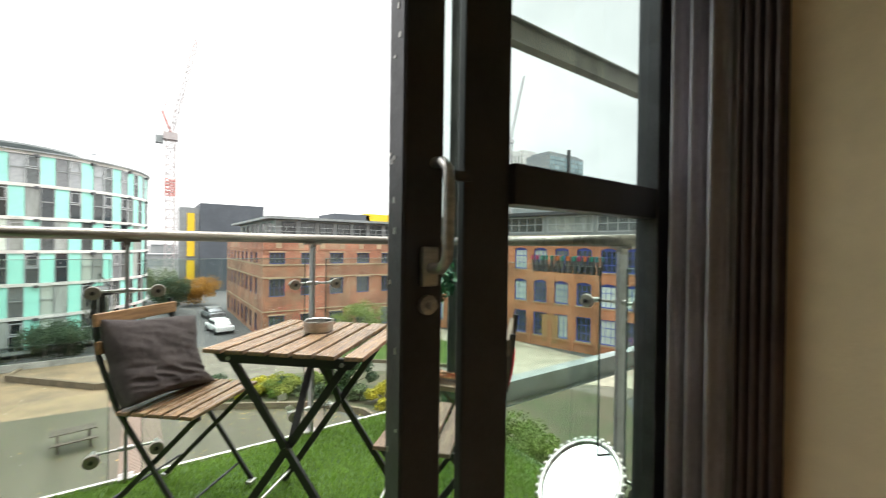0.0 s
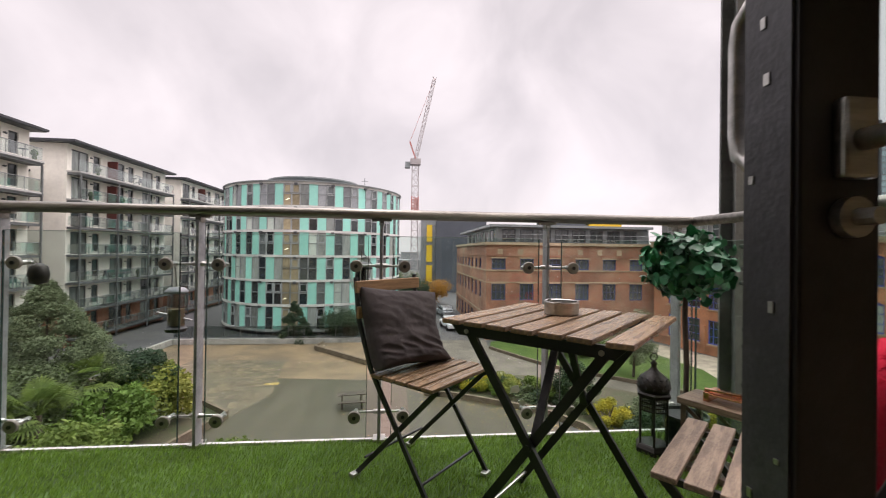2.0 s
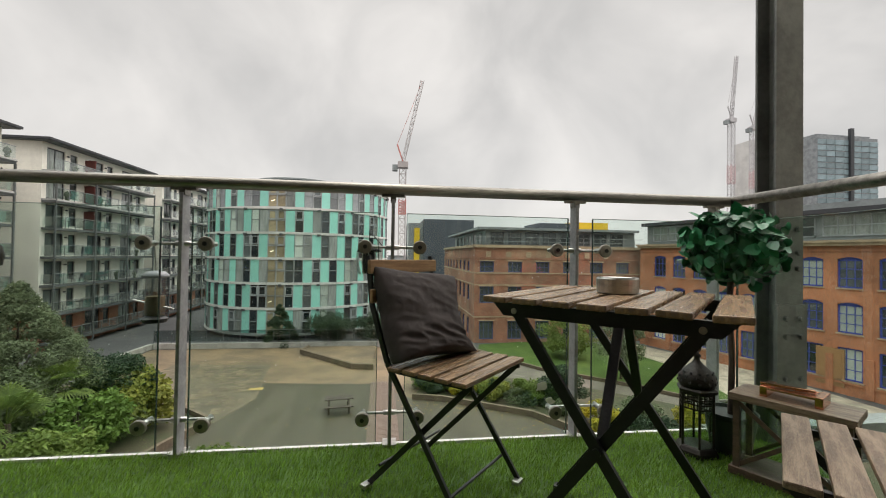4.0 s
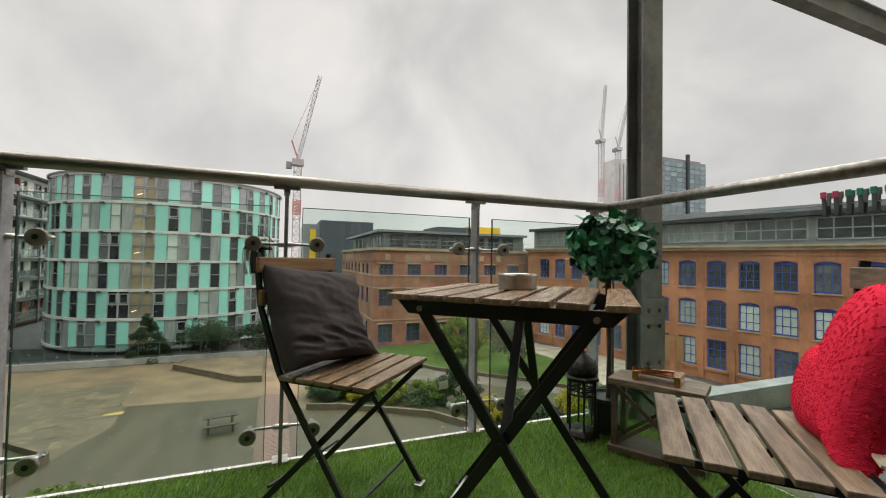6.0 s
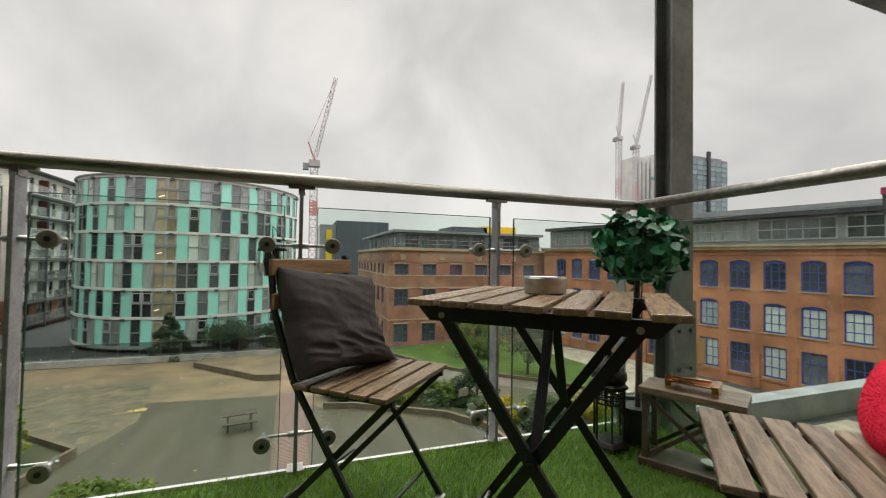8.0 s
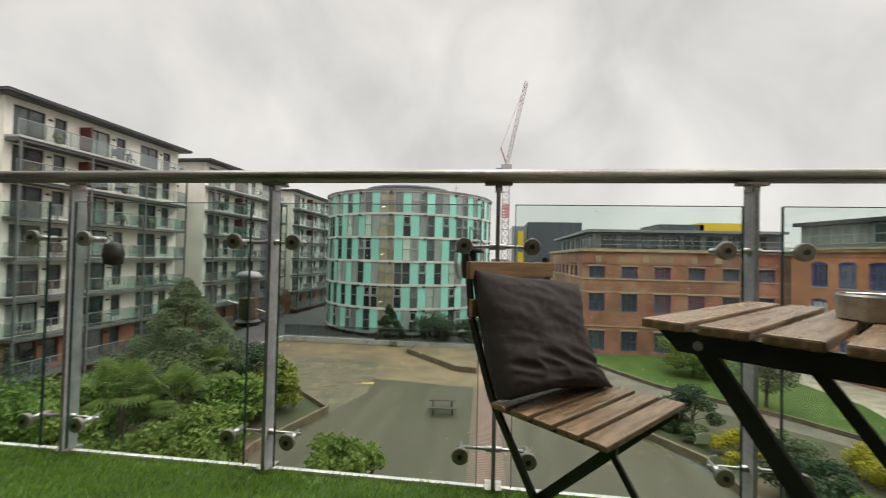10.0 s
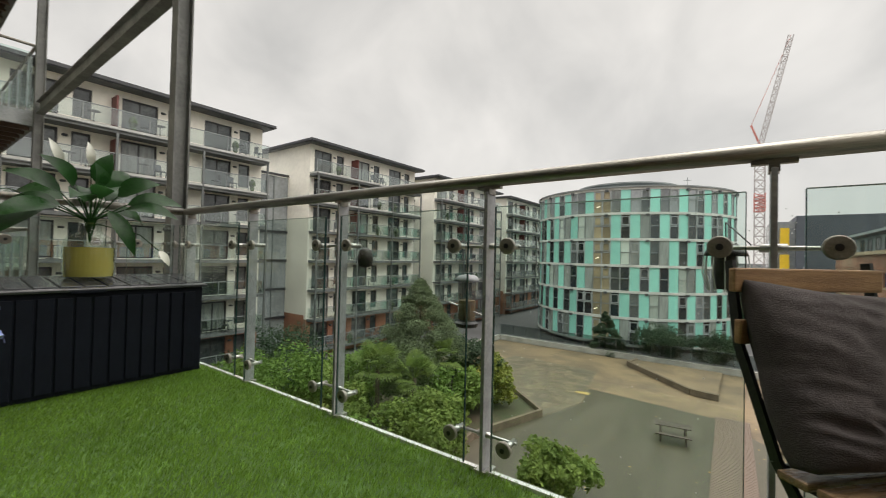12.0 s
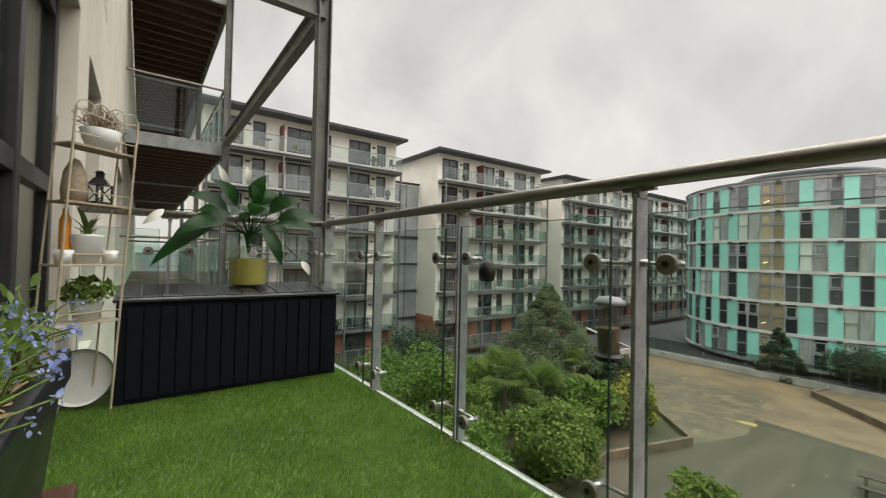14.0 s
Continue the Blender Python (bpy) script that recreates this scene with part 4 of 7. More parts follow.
def lattice(bm, a, b, w, n, r=0.07):
    a, b = Vector(a), Vector(b)
    z = (b - a).normalized()
    x = z.orthogonal().normalized() if abs(z.z) < .9 else Vector((1, 0, 0))
    y = z.cross(x).normalized()
    x = y.cross(z).normalized()
    cs = [x * w / 2 + y * w / 2, x * w / 2 - y * w / 2, -x * w / 2 - y * w / 2, -x * w / 2 + y * w / 2]
    for c in cs:
        bar(bm, a + c, b + c, r, r, up=x)
    L = (b - a)
    for k in range(n):
        p, q = a + L * k / n, a + L * (k + 1) / n
        for i in range(4):
            c, e = cs[i], cs[(i + 1) % 4]
            bar(bm, p + c, q + e, r * .6, r * .6, up=x + y * .3)
            bar(bm, p + c, p + e, r * .6, r * .6, up=z)


def crane(az, dist, cab_el, tip_az, tip_el, w, red):
    def P(a, e, dd=dist):
        return Vector((0.27 + dd * math.sin(radians(a)), 0.75 + dd * math.cos(radians(a)), 0.84 + dd * math.tan(radians(e))))
    c = thing("tower_crane", "white and red lattice tower crane with raised jib", "crane", group="cranes on the skyline")
    cab, tip = P(az, cab_el), P(tip_az, tip_el)
    base = Vector((cab.x, cab.y, G))
    # cranes beyond 200 m take the colours with haze mixed in
    paint = M["crane_far"] if dist > 200 else M["crane_white"]
    bm = B()
    lattice(bm, base, cab, w, int((cab.z - G) / w / 1.1), w * .11)
    part("mast", bm, paint, c)
    bm = B()
    lattice(bm, base.lerp(cab, .60), base.lerp(cab, .72), w * 1.04, 5, w * .13)
    part("mast_section", bm, M["crane_red"] if dist < 200 else M["crane_pink"], c, "red mast section")
    bm = B()
    lattice(bm, cab + Vector((0, 0, w * .6)), tip, w * .5, int((tip - cab).length / w * 1.3), w * .085)
    part("jib", bm, paint, c)
    bm = B()
    box(bm, cab.x - w * .8, cab.x + w * .8, cab.y - w * .7, cab.y + w * .7, cab.z - .2 * w, cab.z + .7 * w)
    part("cab", bm, paint, c)
    bm = B()
    box(bm, cab.x - w * 1.6, cab.x - w * .8, cab.y - w * .5, cab.y + w * .5, cab.z - .7 * w, cab.z + .2 * w)
    part("counterweight", bm, M["zinc"], c)
    bm = B()
    bar(bm, cab + Vector((0, 0, w * .8)), cab + Vector((-w * .9, 0, w * 3.4)), w * .2, w * .2, up=(1, 0, 0))
    bar(bm, cab + Vector((-w * .9, 0, w * 3.4)), tip, w * .05, w * .05)
    part("a_frame", bm, M["crane_red"] if red and dist < 200 else paint, c)


crane(1.75, 120, 12.2, 4.3, 23.3, 1.9, True)
crane(42.87, 260, 15.6, 43.33, 22.3, 2.3, True)
crane(44.9, 270, 14.4, 46.63, 22.6, 2.3, False)


def skyline():
    t = thing("yellow_and_slate_building", "slate grey cladded hall with a yellow glazed strip", "building")
    bm = B()
    box(bm, 8.0, 19.5, 92, 110, G, 9.0)
    part("hall", bm, M["slate_box"], t)
    bm = B()
    box(bm, 4.6, 7.98, 93, 108, G, 8.1)
    part("glass_bay", bm, M["grey_panel"], t)
    for k in range(3):
        bm = B()
        box(bm, 5.9 + k * .02, 7.2 - k * .02, 92.7, 92.96, -6 + k * 4.6, -2.2 + k * 4.6)
        part("yellow_panel", bm, M["yellow"], t)
    t = thing("tower_block", "pale concrete tower under construction with dark window columns", "building")
    D = 230.0
    x0 = 0.26 + D * math.tan(radians(44.7))
    bm = B()
    box(bm, x0, x0 + 13, D, D + 14, G, 77.5)
    part("tower", bm, M["tower_conc"], t)
    for k in range(3):
        bm = B()
        box(bm, x0 + 2.0 + k * 3.8, x0 + 2.7 + k * 3.8, D - .3, D, G, 74)
        part("window_strip", bm, M["zinc"], t)
    bm = B()
    box(bm, x0 + 13, x0 + 15.5, D + 3, D + 22, G, 75)
    part("tower_recess", bm, M["slate_box"], t)
    bm = B()
    box(bm, x0 + 15.5, x0 + 31, D + .5, D + 22, G, 80.5)
    part("tower_wing", bm, M["tower_conc"], t)
    bm = B()
    box(bm, x0 + 15, x0 + 31.3, D - .1, D + .5, 62, 64.2)
    part("safety_net", bm, M["net_blue"], t, "strip of blue safety netting")
    for k in range(22):
        bm = B()
        box(bm, x0 + 13.2, x0 + 15.3, D + 2.6, D + 3, 5 + k * 3.05, 6.2 + k * 3.05)
        part("floor_edge", bm, M["tower_conc"], t)
        bm = B()
        box(bm, x0 + 25.5, x0 + 28, D + .2, D + .5, 6 + k * 3.05, 8 + k * 3.05)
        part("window", bm, M["slate_box"], t)
    t = thing("glass_tower", "pale blue glass tower with a dark vertical fin", "building")
    x0 = 0.26 + 190 * math.tan(radians(50.1))
    x1 = 0.26 + 190 * math.tan(radians(54.4))
    bm = B()
    box(bm, x0, x1, 190, 212, G, 68.5)
    box(bm, x0 + 3, x1 - 1, 193, 210, 68.5, 70.5)
    part("core", bm, M["grey_panel"], t)
    me = B()
    cw = (x1 - x0) / 7
    box(me, .15, cw - .15, -.3, 0, .3, 2.9)
    me = mesh_of("pane", me, M["tower_glass"])
    for r in range(20):
        for c in range(7):
            part("pane", me, None, t, at=pose(x0 + c * cw, 190, 3 + r * 3.2))
    bm = B()
    box(bm, x0 + cw * 3.5, x0 + cw * 3.9, 188.5, 190, G, 73)
    part("fin", bm, M["dark_roof"], t)
    rng = random.Random(11)
    for k in range(54):
        az = (-75 + 150 * (k + rng.uniform(-.4, .4)) / 46) if k < 46 else -76 - 4.2 * (k - 45)
        d = rng.uniform(140, 330)
        w, h = rng.uniform(14, 34), rng.uniform(4, 11)
        x, y = d * math.sin(radians(az)), d * math.cos(radians(az))
        hs = tagged(new("distant_building"), "hazy distant low building on the skyline", "building", "distant buildings")
        hs.matrix_basis = pose(x, y, G, 0, 0, -az)
        bm = B()
        box(bm, -w / 2, w / 2, -6, 6, 0, h)
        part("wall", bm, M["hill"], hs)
        bm = B()
        box(bm, -w / 2 - .3, w / 2 + .3, -6.3, 6.3, h, h + .4)
        part("roof", bm, M["zinc"], hs)


skyline()


def car(x, y, rot, paint, label):
    c = thing("parked_car", label, "car", pose(x, y, G - .05, 0, 0, rot))
    bm = B()
    box(bm, -2.1, 2.1, -.85, .85, .3, .85, bevel=.15)
    vs = box(bm, -1.3, 1.2, -.75, .75, .84, 1.42, bevel=.12)
    for v in vs:
        if v.co.z > 1.2:
            v.co.x *= .72
    part("body", bm, paint, c)
    for sx in (-1.3, 1.3):
        for sy in (-.8, .8):
            bm = B()
            rod(bm, (sx, sy - .1, .32), (sx, sy + .1, .32), .32, 14)
            part("wheel", bm, M["black_metal"], c)
    bm = B()
    box(bm, -1.0, .95, -.77, .77, .95, 1.25)
    part("windows", bm, M["dark_glass"], c)


M["car_white"] = mat("white_car_paint", (0.7, 0.7, 0.7), .25, 0, .05, 2)
M["car_silver"] = mat("silver_car_paint", (0.35, 0.36, 0.38), .3, .5, .1, 2)
car(6.3, 49.0, 100, M["car_white"], "white car parked on the street")
car(6.7, 58.5, 100, M["car_silver"], "silver car on the street")

# ---- the home facade, room and steel frame ----
GX0, GX1, WALL = -3.2, 1.815, 0.71
bm = B()
wall_holes(bm, 42.0, 20.5, 0.35, [(30 + GX0, 30 + GX1, 0.0, 2.32), (30 - 4.8, 30 - 3.75, 0.05, 2.26), (30 - 10.0, 30 - 8.0, 0.05, 2.2),
                                  (30 - 5.1, 30 - 4.4, 3.05, 5.1), (30 + GX0, 30 + GX1, 3.0, 5.2)], z0=G - .3)
bmesh.ops.transform(bm, matrix=Matrix.Translation((-30, 0, 0)) @ Matrix.Diagonal((1, -1, 1, 1)), verts=bm.verts[:])
bmesh.ops.translate(bm, vec=(0, WALL, 0), verts=bm.verts[:])
struct("wall_facade", bm, M["render_wall"], "cream rendered outside wall of the home")
for (xa, xb, za, zb) in ((-4.8, -3.75, 0.05, 2.26), (-10, -8, 0.05, 2.2), (-5.1, -4.4, 3.05, 5.1), (GX0, GX1, 3.0, 5.2)):
    w = tagged(new("window_2"), "dark framed window in the rendered wall", kind="structure")
    bm = B()
    for s in (xa, xb - .07):
        box(bm, s, s + .07, .52, .60, za, zb)
    for s in (za, zb - .07):
        box(bm, xa, xb, .523, .597, s, s + .07)
    part("window_frame", bm, M["frame"], w)
    bm = B()
    box(bm, xa + .05, xb - .05, .555, .565, za + .05, zb - .05)
    part("pane", bm, M["dark_glass"], w)

# room
def slab(name, x0, x1, y0, y1, z0, z1, m, label):
    bm = B()
    box(bm, x0, x1, y0, y1, z0, z1)
    return struct(name, bm, m, label)


slab("floor", -3.6, 2.1, -3.6, 0.555, -0.12, -0.01, M["floorboard"], "brown wooden floor of the room")
slab("ceiling", -3.6, 2.1, -3.6, 0.355, 2.45, 2.6, M["ceiling"], "white painted ceiling")
slab("wall_right", 1.705, 2.0, -3.6, 0.355, -0.01, 2.45, M["plaster"], "beige plastered wall beside the door")
slab("wall_left", -3.6, -3.3, -3.6, 0.355, -0.01, 2.45, M["plaster"], "beige plastered wall")
slab("wall_back", -3.3, 1.705, -3.6, -3.4, -0.01, 2.45, M["plaster"], "beige plastered back wall")
slab("threshold", GX0, GX1, 0.40, 0.70, -0.009, 0.012, M["frame"], "dark metal door threshold")
bm = B()
for k in range(60):
    x = 1.665 + .02 * math.sin(k * .5)
    y = 0.24 + k * .0018
    if k:
        vs = [bm.verts.new((px, py, z)) for px, py in (lastp, (x, y)) for z in (0.03, 2.3)]
        bm.faces.new((vs[0], vs[2], vs[3], vs[1]))
    lastp = (x, y)
bmg = B()
for k in range(61):
    x, y = 1.642 + .026 * math.sin(k * .29 + .6) + .006 * math.sin(k * .83), 0.365 + k * .0023
    if k:
        vs = [bmg.verts.new((px, py, z)) for px, py in (lastg, (x, y)) for z in (0.03, 2.3)]
        bmg.faces.new((vs[0], vs[2], vs[3], vs[1]))
    lastg = (x, y)
bmesh.ops.remove_doubles(bmg, verts=bmg.verts[:], dist=1e-5)
cg = part("curtain", bmg, M["curtain_grey"], None, smooth=True)
cg.modifiers.new("thick", "SOLIDIFY").thickness = .003
tagged(cg, "lilac grey curtain gathered in folds by the glass", "curtain")
bmesh.ops.remove_doubles(bm, verts=bm.verts[:], dist=1e-5)
cur = part("curtain", bm, M["curtain"], None, smooth=True)
cur.modifiers.new("thick", "SOLIDIFY").thickness = .004
tagged(cur, "dark brown curtain hanging in folds beside the door", "curtain")


def glazing():
    g = tagged(new("door_1"), "open charcoal framed glass balcony doors", kind="structure")

    def stile(name, x0, x1, y0, y1, z0=0.012, z1=2.32, m="frame", lab="", par=g):
        bm = B()
        box(bm, x0, x1, y0, y1, z0, z1, bevel=.004)
        return part(name, bm, M[m], par, lab)
    # right-hand leaf with the handle
    leaf = stile("door_stile", .739, .825, .558, .618)
    bm = B()
    box(bm, .735, .7385, .562, .614, .03, 2.28)
    part("edge_strip", bm, M["frame_edge"], leaf, "scuffed grey latch edge")
    rng = random.Random(2)
    for k in range(26):
        bm = B()
        z = rng.uniform(.3, 2.2)
        y = rng.uniform(.57, .605)
        box(bm, .7335, .7352, y, y + rng.uniform(.003, .008), z, z + rng.uniform(.004, .012))
        part("paint_chip", bm, M["steel"], leaf)
    stile("door_rail", .8253, .875, .5645, .6115, 2.2, 2.317)
    stile("door_rail", .8253, .875, .5645, .6115, .015, .2)
    bm = B()
    box(bm, .82, .88, .585, .593, .19, 2.21)
    part("pane", bm, M["window"], g)
    for side, y0, s in (("inner", .557, -1), ("outer", .619, 1)):
        bm = B()
        tube(bm, [(.79, y0, 1.055), (.79, y0 + s * .045, 1.055), (.79, y0 + s * .062, 1.072), (.79, y0 + s * .066, 1.10), (.79, y0 + s * .066, 1.21),
                  (.79, y0 + s * .062, 1.235), (.79, y0 + s * .045, 1.25), (.79, y0 + s * .02, 1.252)], .0105, 12)
        h = part("handle", bm, M["steel"], leaf, "brushed steel lever handle", True)
        bm = B()
        box(bm, .772, .808, y0 + min(0, s * .012), y0 + max(0, s * .012), 1.02, 1.095, bevel=.004)
        part("handle_plate", bm, M["steel"], leaf)
        bm = B()
        rod(bm, (.788, y0, .985), (.788, y0 + s * .01, .985), .019, 16)
        rod(bm, (.788, y0 + s * .01, .985), (.788, y0 + s * .028, .985), .008, 10)
        part("lock", bm, M["steel"], leaf)
    # second leaf
    l2 = stile("door_stile", .873, 1.0, .552, .575)
    bm = B()
    box(bm, .826, .88, .535, .551, 1.225, 1.245, bevel=.004)
    part("latch", bm, M["black_metal"], l2)
    stile("glazing_bar", 1.0, 1.60, .535, .595, 1.19, 1.28)
    stile("door_rail", 1.0, 1.60, .535, .595, 2.2, 2.317)
    stile("door_rail", 1.0, 1.60, .535, .595, .015, .16)
    stile("door_stile", 1.60, 1.812, .53, .60, m="frame_edge")
    stile("door_lining", 1.688, 1.699, .357, .529, m="frame_grey")
    for z0, z1 in ((.15, 1.2), (1.27, 2.21)):
        bm = B()
        box(bm, .99, 1.61, .56, .568, z0, z1)
        part("pane", bm, M["window"], g)
    # fixed panes to the other side of the opening
    xs = [-3.2, -2.42, -1.64, -.90, -.22]
    for i, x in enumerate(xs):
        stile("door_stile", x, x + .085, .55, .62)
    for a, b in zip(xs, xs[1:]):
        for z0, z1 in ((1.19, 1.28), (.013, .16), (2.2, 2.318)):
            stile("glazing_bar", a + .0853, b - .0003, .555, .615, z0, z1)
        for z0, z1 in ((.15, 1.2), (1.27, 2.21)):
            bm = B()
            box(bm, a + .08, b + .005, .58, .588, z0, z1)
            part("pane", bm, M["window"], g)
    stile("head_rail", -.135, .867, .52, .62, 2.25, 2.319)


glazing()

slab("balcony_slab", -3.45, 2.03, WALL + .002, 2.37, -0.22, -0.03, M["concrete"], "concrete balcony floor slab")
slab("balcony_sill", GX0, GX1, .62, WALL, -0.2, -0.004, M["concrete"], "concrete sill outside the doors")

# artificial turf
bm = B()
box(bm, -3.42, 1.99, WALL + .004, 2.285, -0.03, -0.008)
tagged(part("artificial_grass", bm, M["grass_mat"], None), "bright green artificial grass covering the balcony floor", "grass", kind="stuff")


def turf():
    rs = np.random.RandomState(4)
    n = 150000
    x = rs.uniform(-2.95, 1.99, n)
    y = rs.uniform(WALL + .005, 2.285, n)
    h = rs.uniform(.012, .030, n)
    a = rs.uniform(0, 2 * np.pi, n)
    lean = rs.uniform(.2, 1.0, n) * h
    w = rs.uniform(.0011, .002, n)
    la = rs.normal(0.6, 1.1, n)
    dx, dy = np.cos(a) * w, np.sin(a) * w
    lx, ly = np.cos(la) * lean, np.sin(la) * lean
    v = np.empty((n, 5, 3), np.float32)
    z0 = -.01
    v[:, 0] = np.stack((x - dx, y - dy, np.full(n, z0)), 1)
    v[:, 1] = np.stack((x + dx, y + dy, np.full(n, z0)), 1)
    v[:, 2] = np.stack((x + dx * .8 + lx * .4, y + dy * .8 + ly * .4, z0 + h * .6), 1)
    v[:, 3] = np.stack((x - dx * .8 + lx * .4, y - dy * .8 + ly * .4, z0 + h * .6), 1)
    v[:, 4] = np.stack((x + lx, y + ly, z0 + h), 1)
    me = bpy.data.meshes.new("turf_blades")
    me.vertices.add(n * 5)
    me.vertices.foreach_set("co", v.ravel())
    base = (np.arange(n) * 5)[:, None]
    loops = (base + np.array([[0, 1, 2, 3, 3, 2, 4]])).ravel()
    me.loops.add(n * 7)
    me.loops.foreach_set("vertex_index", loops.astype(np.int32))
    me.polygons.add(n * 2)
    st = ((np.arange(n) * 7)[:, None] + np.array([[0, 4]])).ravel()
    me.polygons.foreach_set("loop_start", st.astype(np.int32))
    me.update(calc_edges=True)
    me.materials.append(M["blade"])
    tagged(new("turf_blades", me), "dense short green plastic grass blades", "grass", kind="stuff")


turf()
slab("edge_trim", -3.42, 1.985, 2.288, 2.306, -0.029, 0.004, M["white_strip"], "white metal trim along the balcony edge")


def railing():
    r = thing("balcony_railing", "glass balustrade with a round steel handrail on grey posts", "railing")
    RX0, RX1, RY = -3.36, 1.965, 2.30
    for pts in ([(RX0, RY, 1.132), (RX1, RY, 1.132)], [(RX1, RY, 1.132), (RX1, .72, 1.132)], [(RX0, RY, 1.132), (RX0, .72, 1.132)]):
        bm = B()
        rod(bm, pts[0], pts[1], .0255, 20)
        part("handrail", bm, M["rail"], r, smooth=True)
    bm = B()
    bmesh.ops.create_icosphere(bm, subdivisions=2, radius=.0262, matrix=Matrix.Translation((RX1, RY, 1.132)))
    bmesh.ops.create_icosphere(bm, subdivisions=2, radius=.0262, matrix=Matrix.Translation((RX0, RY, 1.132)))
    part("corner_joint", bm, M["rail"], r, smooth=True)
    bm = B()
    box(bm, -.0075, .0075, -.03, .035, -.03, 1.085, bevel=.002)
    post_me = mesh_of("post", bm, M["post"])
    bm = B()
    box(bm, -.012, .012, -.025, .025, 1.075, 1.10)
    box(bm, -.05, .05, -.012, .012, 1.098, 1.112)
    saddle_me = mesh_of("saddle", bm, M["rail"])
    bm = B()
    box(bm, -.03, .03, -.03, .04, -.008, .006)
    foot_me = mesh_of("foot_plate", bm, M["steel"])

    def spider(ang):
        bm = B()
        rod(bm, (-.135, .0, 0), (.135, .0, 0), .0065, 10)
        rod(bm, (-.03, 0, 0), (.03, 0, 0), .012, 12)
        for s in (-1, 1):
            rod(bm, (s * .117, .02, 0), (s * .117, -.055, 0), .0115, 12)
        me = mesh_of("arm", bm, M["steel"], True)
        return me
    arm_me = spider(0)
    bm = B()
    lathe(bm, [(.010, -.006), (.027, -.006), (.030, -.002), (.030, .010), (.027, .013), (.012, .013)], 22)
    bmesh.ops.rotate(bm, cent=(0, 0, 0), matrix=Matrix.Rotation(radians(90), 3, "X"), verts=bm.verts[:])
    disc_me = mesh_of("disc", bm, M["disc"])
    bm = B()
    lathe(bm, [(.004, 0), (.009, 0), (.009, .004), (.004, .004)], 12)
    bmesh.ops.rotate(bm, cent=(0, 0, 0), matrix=Matrix.Rotation(radians(90), 3, "X"), verts=bm.verts[:])
    hub_me = mesh_of("disc_hub", bm, M["black_metal"])
    front = [-2.35, -1.475, -.60, .272, 1.132]

    def post(m, sides=(-1, 1)):
        p = part("post", post_me, None, r, at=m)
        part("saddle", saddle_me, None, p)
        part("foot_plate", foot_me, None, p)
        for z in (.872, .137):
            part("arm", arm_me, None, p, at=pose(0, 0, z))
            for s in sides:
                part("disc", disc_me, None, p, at=pose(s * .117, -.066, z))
                part("disc_hub", hub_me, None, p, at=pose(s * .117, -.08, z))
    for x in front:
        post(pose(x, RY, 0))
    post(pose(RX1, .86, 0, 0, 0, -90))
    for y in (1.85, 1.2):
        post(pose(RX0, y, 0, 0, 0, 90))
    post(pose(RX0 + .12, RY, 0))
    post(pose(RX1 - .1, RY, 0))

    def pane(m, w):
        bm = B()
        box(bm, 0, w, -.005, .005, 0.035, 1.018)
        p = part("glass_panel", bm, M["glass"], r, at=m)
        p.visible_shadow = False
        for x in (0, w):
            bm = B()
            box(bm, x - .0012, x + .0012, -.0052, .0052, .035, 1.018)
            part("glass_edge", bm, M["glass_edge"], p)
        bm = B()
        box(bm, 0, w, -.0052, .0052, 1.0182, 1.0205)
        part("glass_edge", bm, M["glass_rim"], p)
    edges = [RX0 + .06] + front + [RX1 - .05]
    for a, b in zip(edges, edges[1:]):
        xa = a + (.06 if a in front else 0)
        xb = b - (.06 if b in front else 0)
        pane(pose(xa, 2.243, 0), xb - xa)
    for ya, yb in ((2.2, .92), (.80, .725)):
        pane(pose(RX1 - .06, ya, 0, 0, 0, -90), ya - yb)
    for ya, yb in ((.74, 1.14), (1.26, 1.79), (1.91, 2.2)):
        pane(pose(RX0 + .06, ya, 0, 0, 0, 90), yb - ya)


M["glass_rim"] = mat("pale_glass_rim", (0.35, 0.45, 0.42), 0.2, 0, 0.2, 10)
railing()


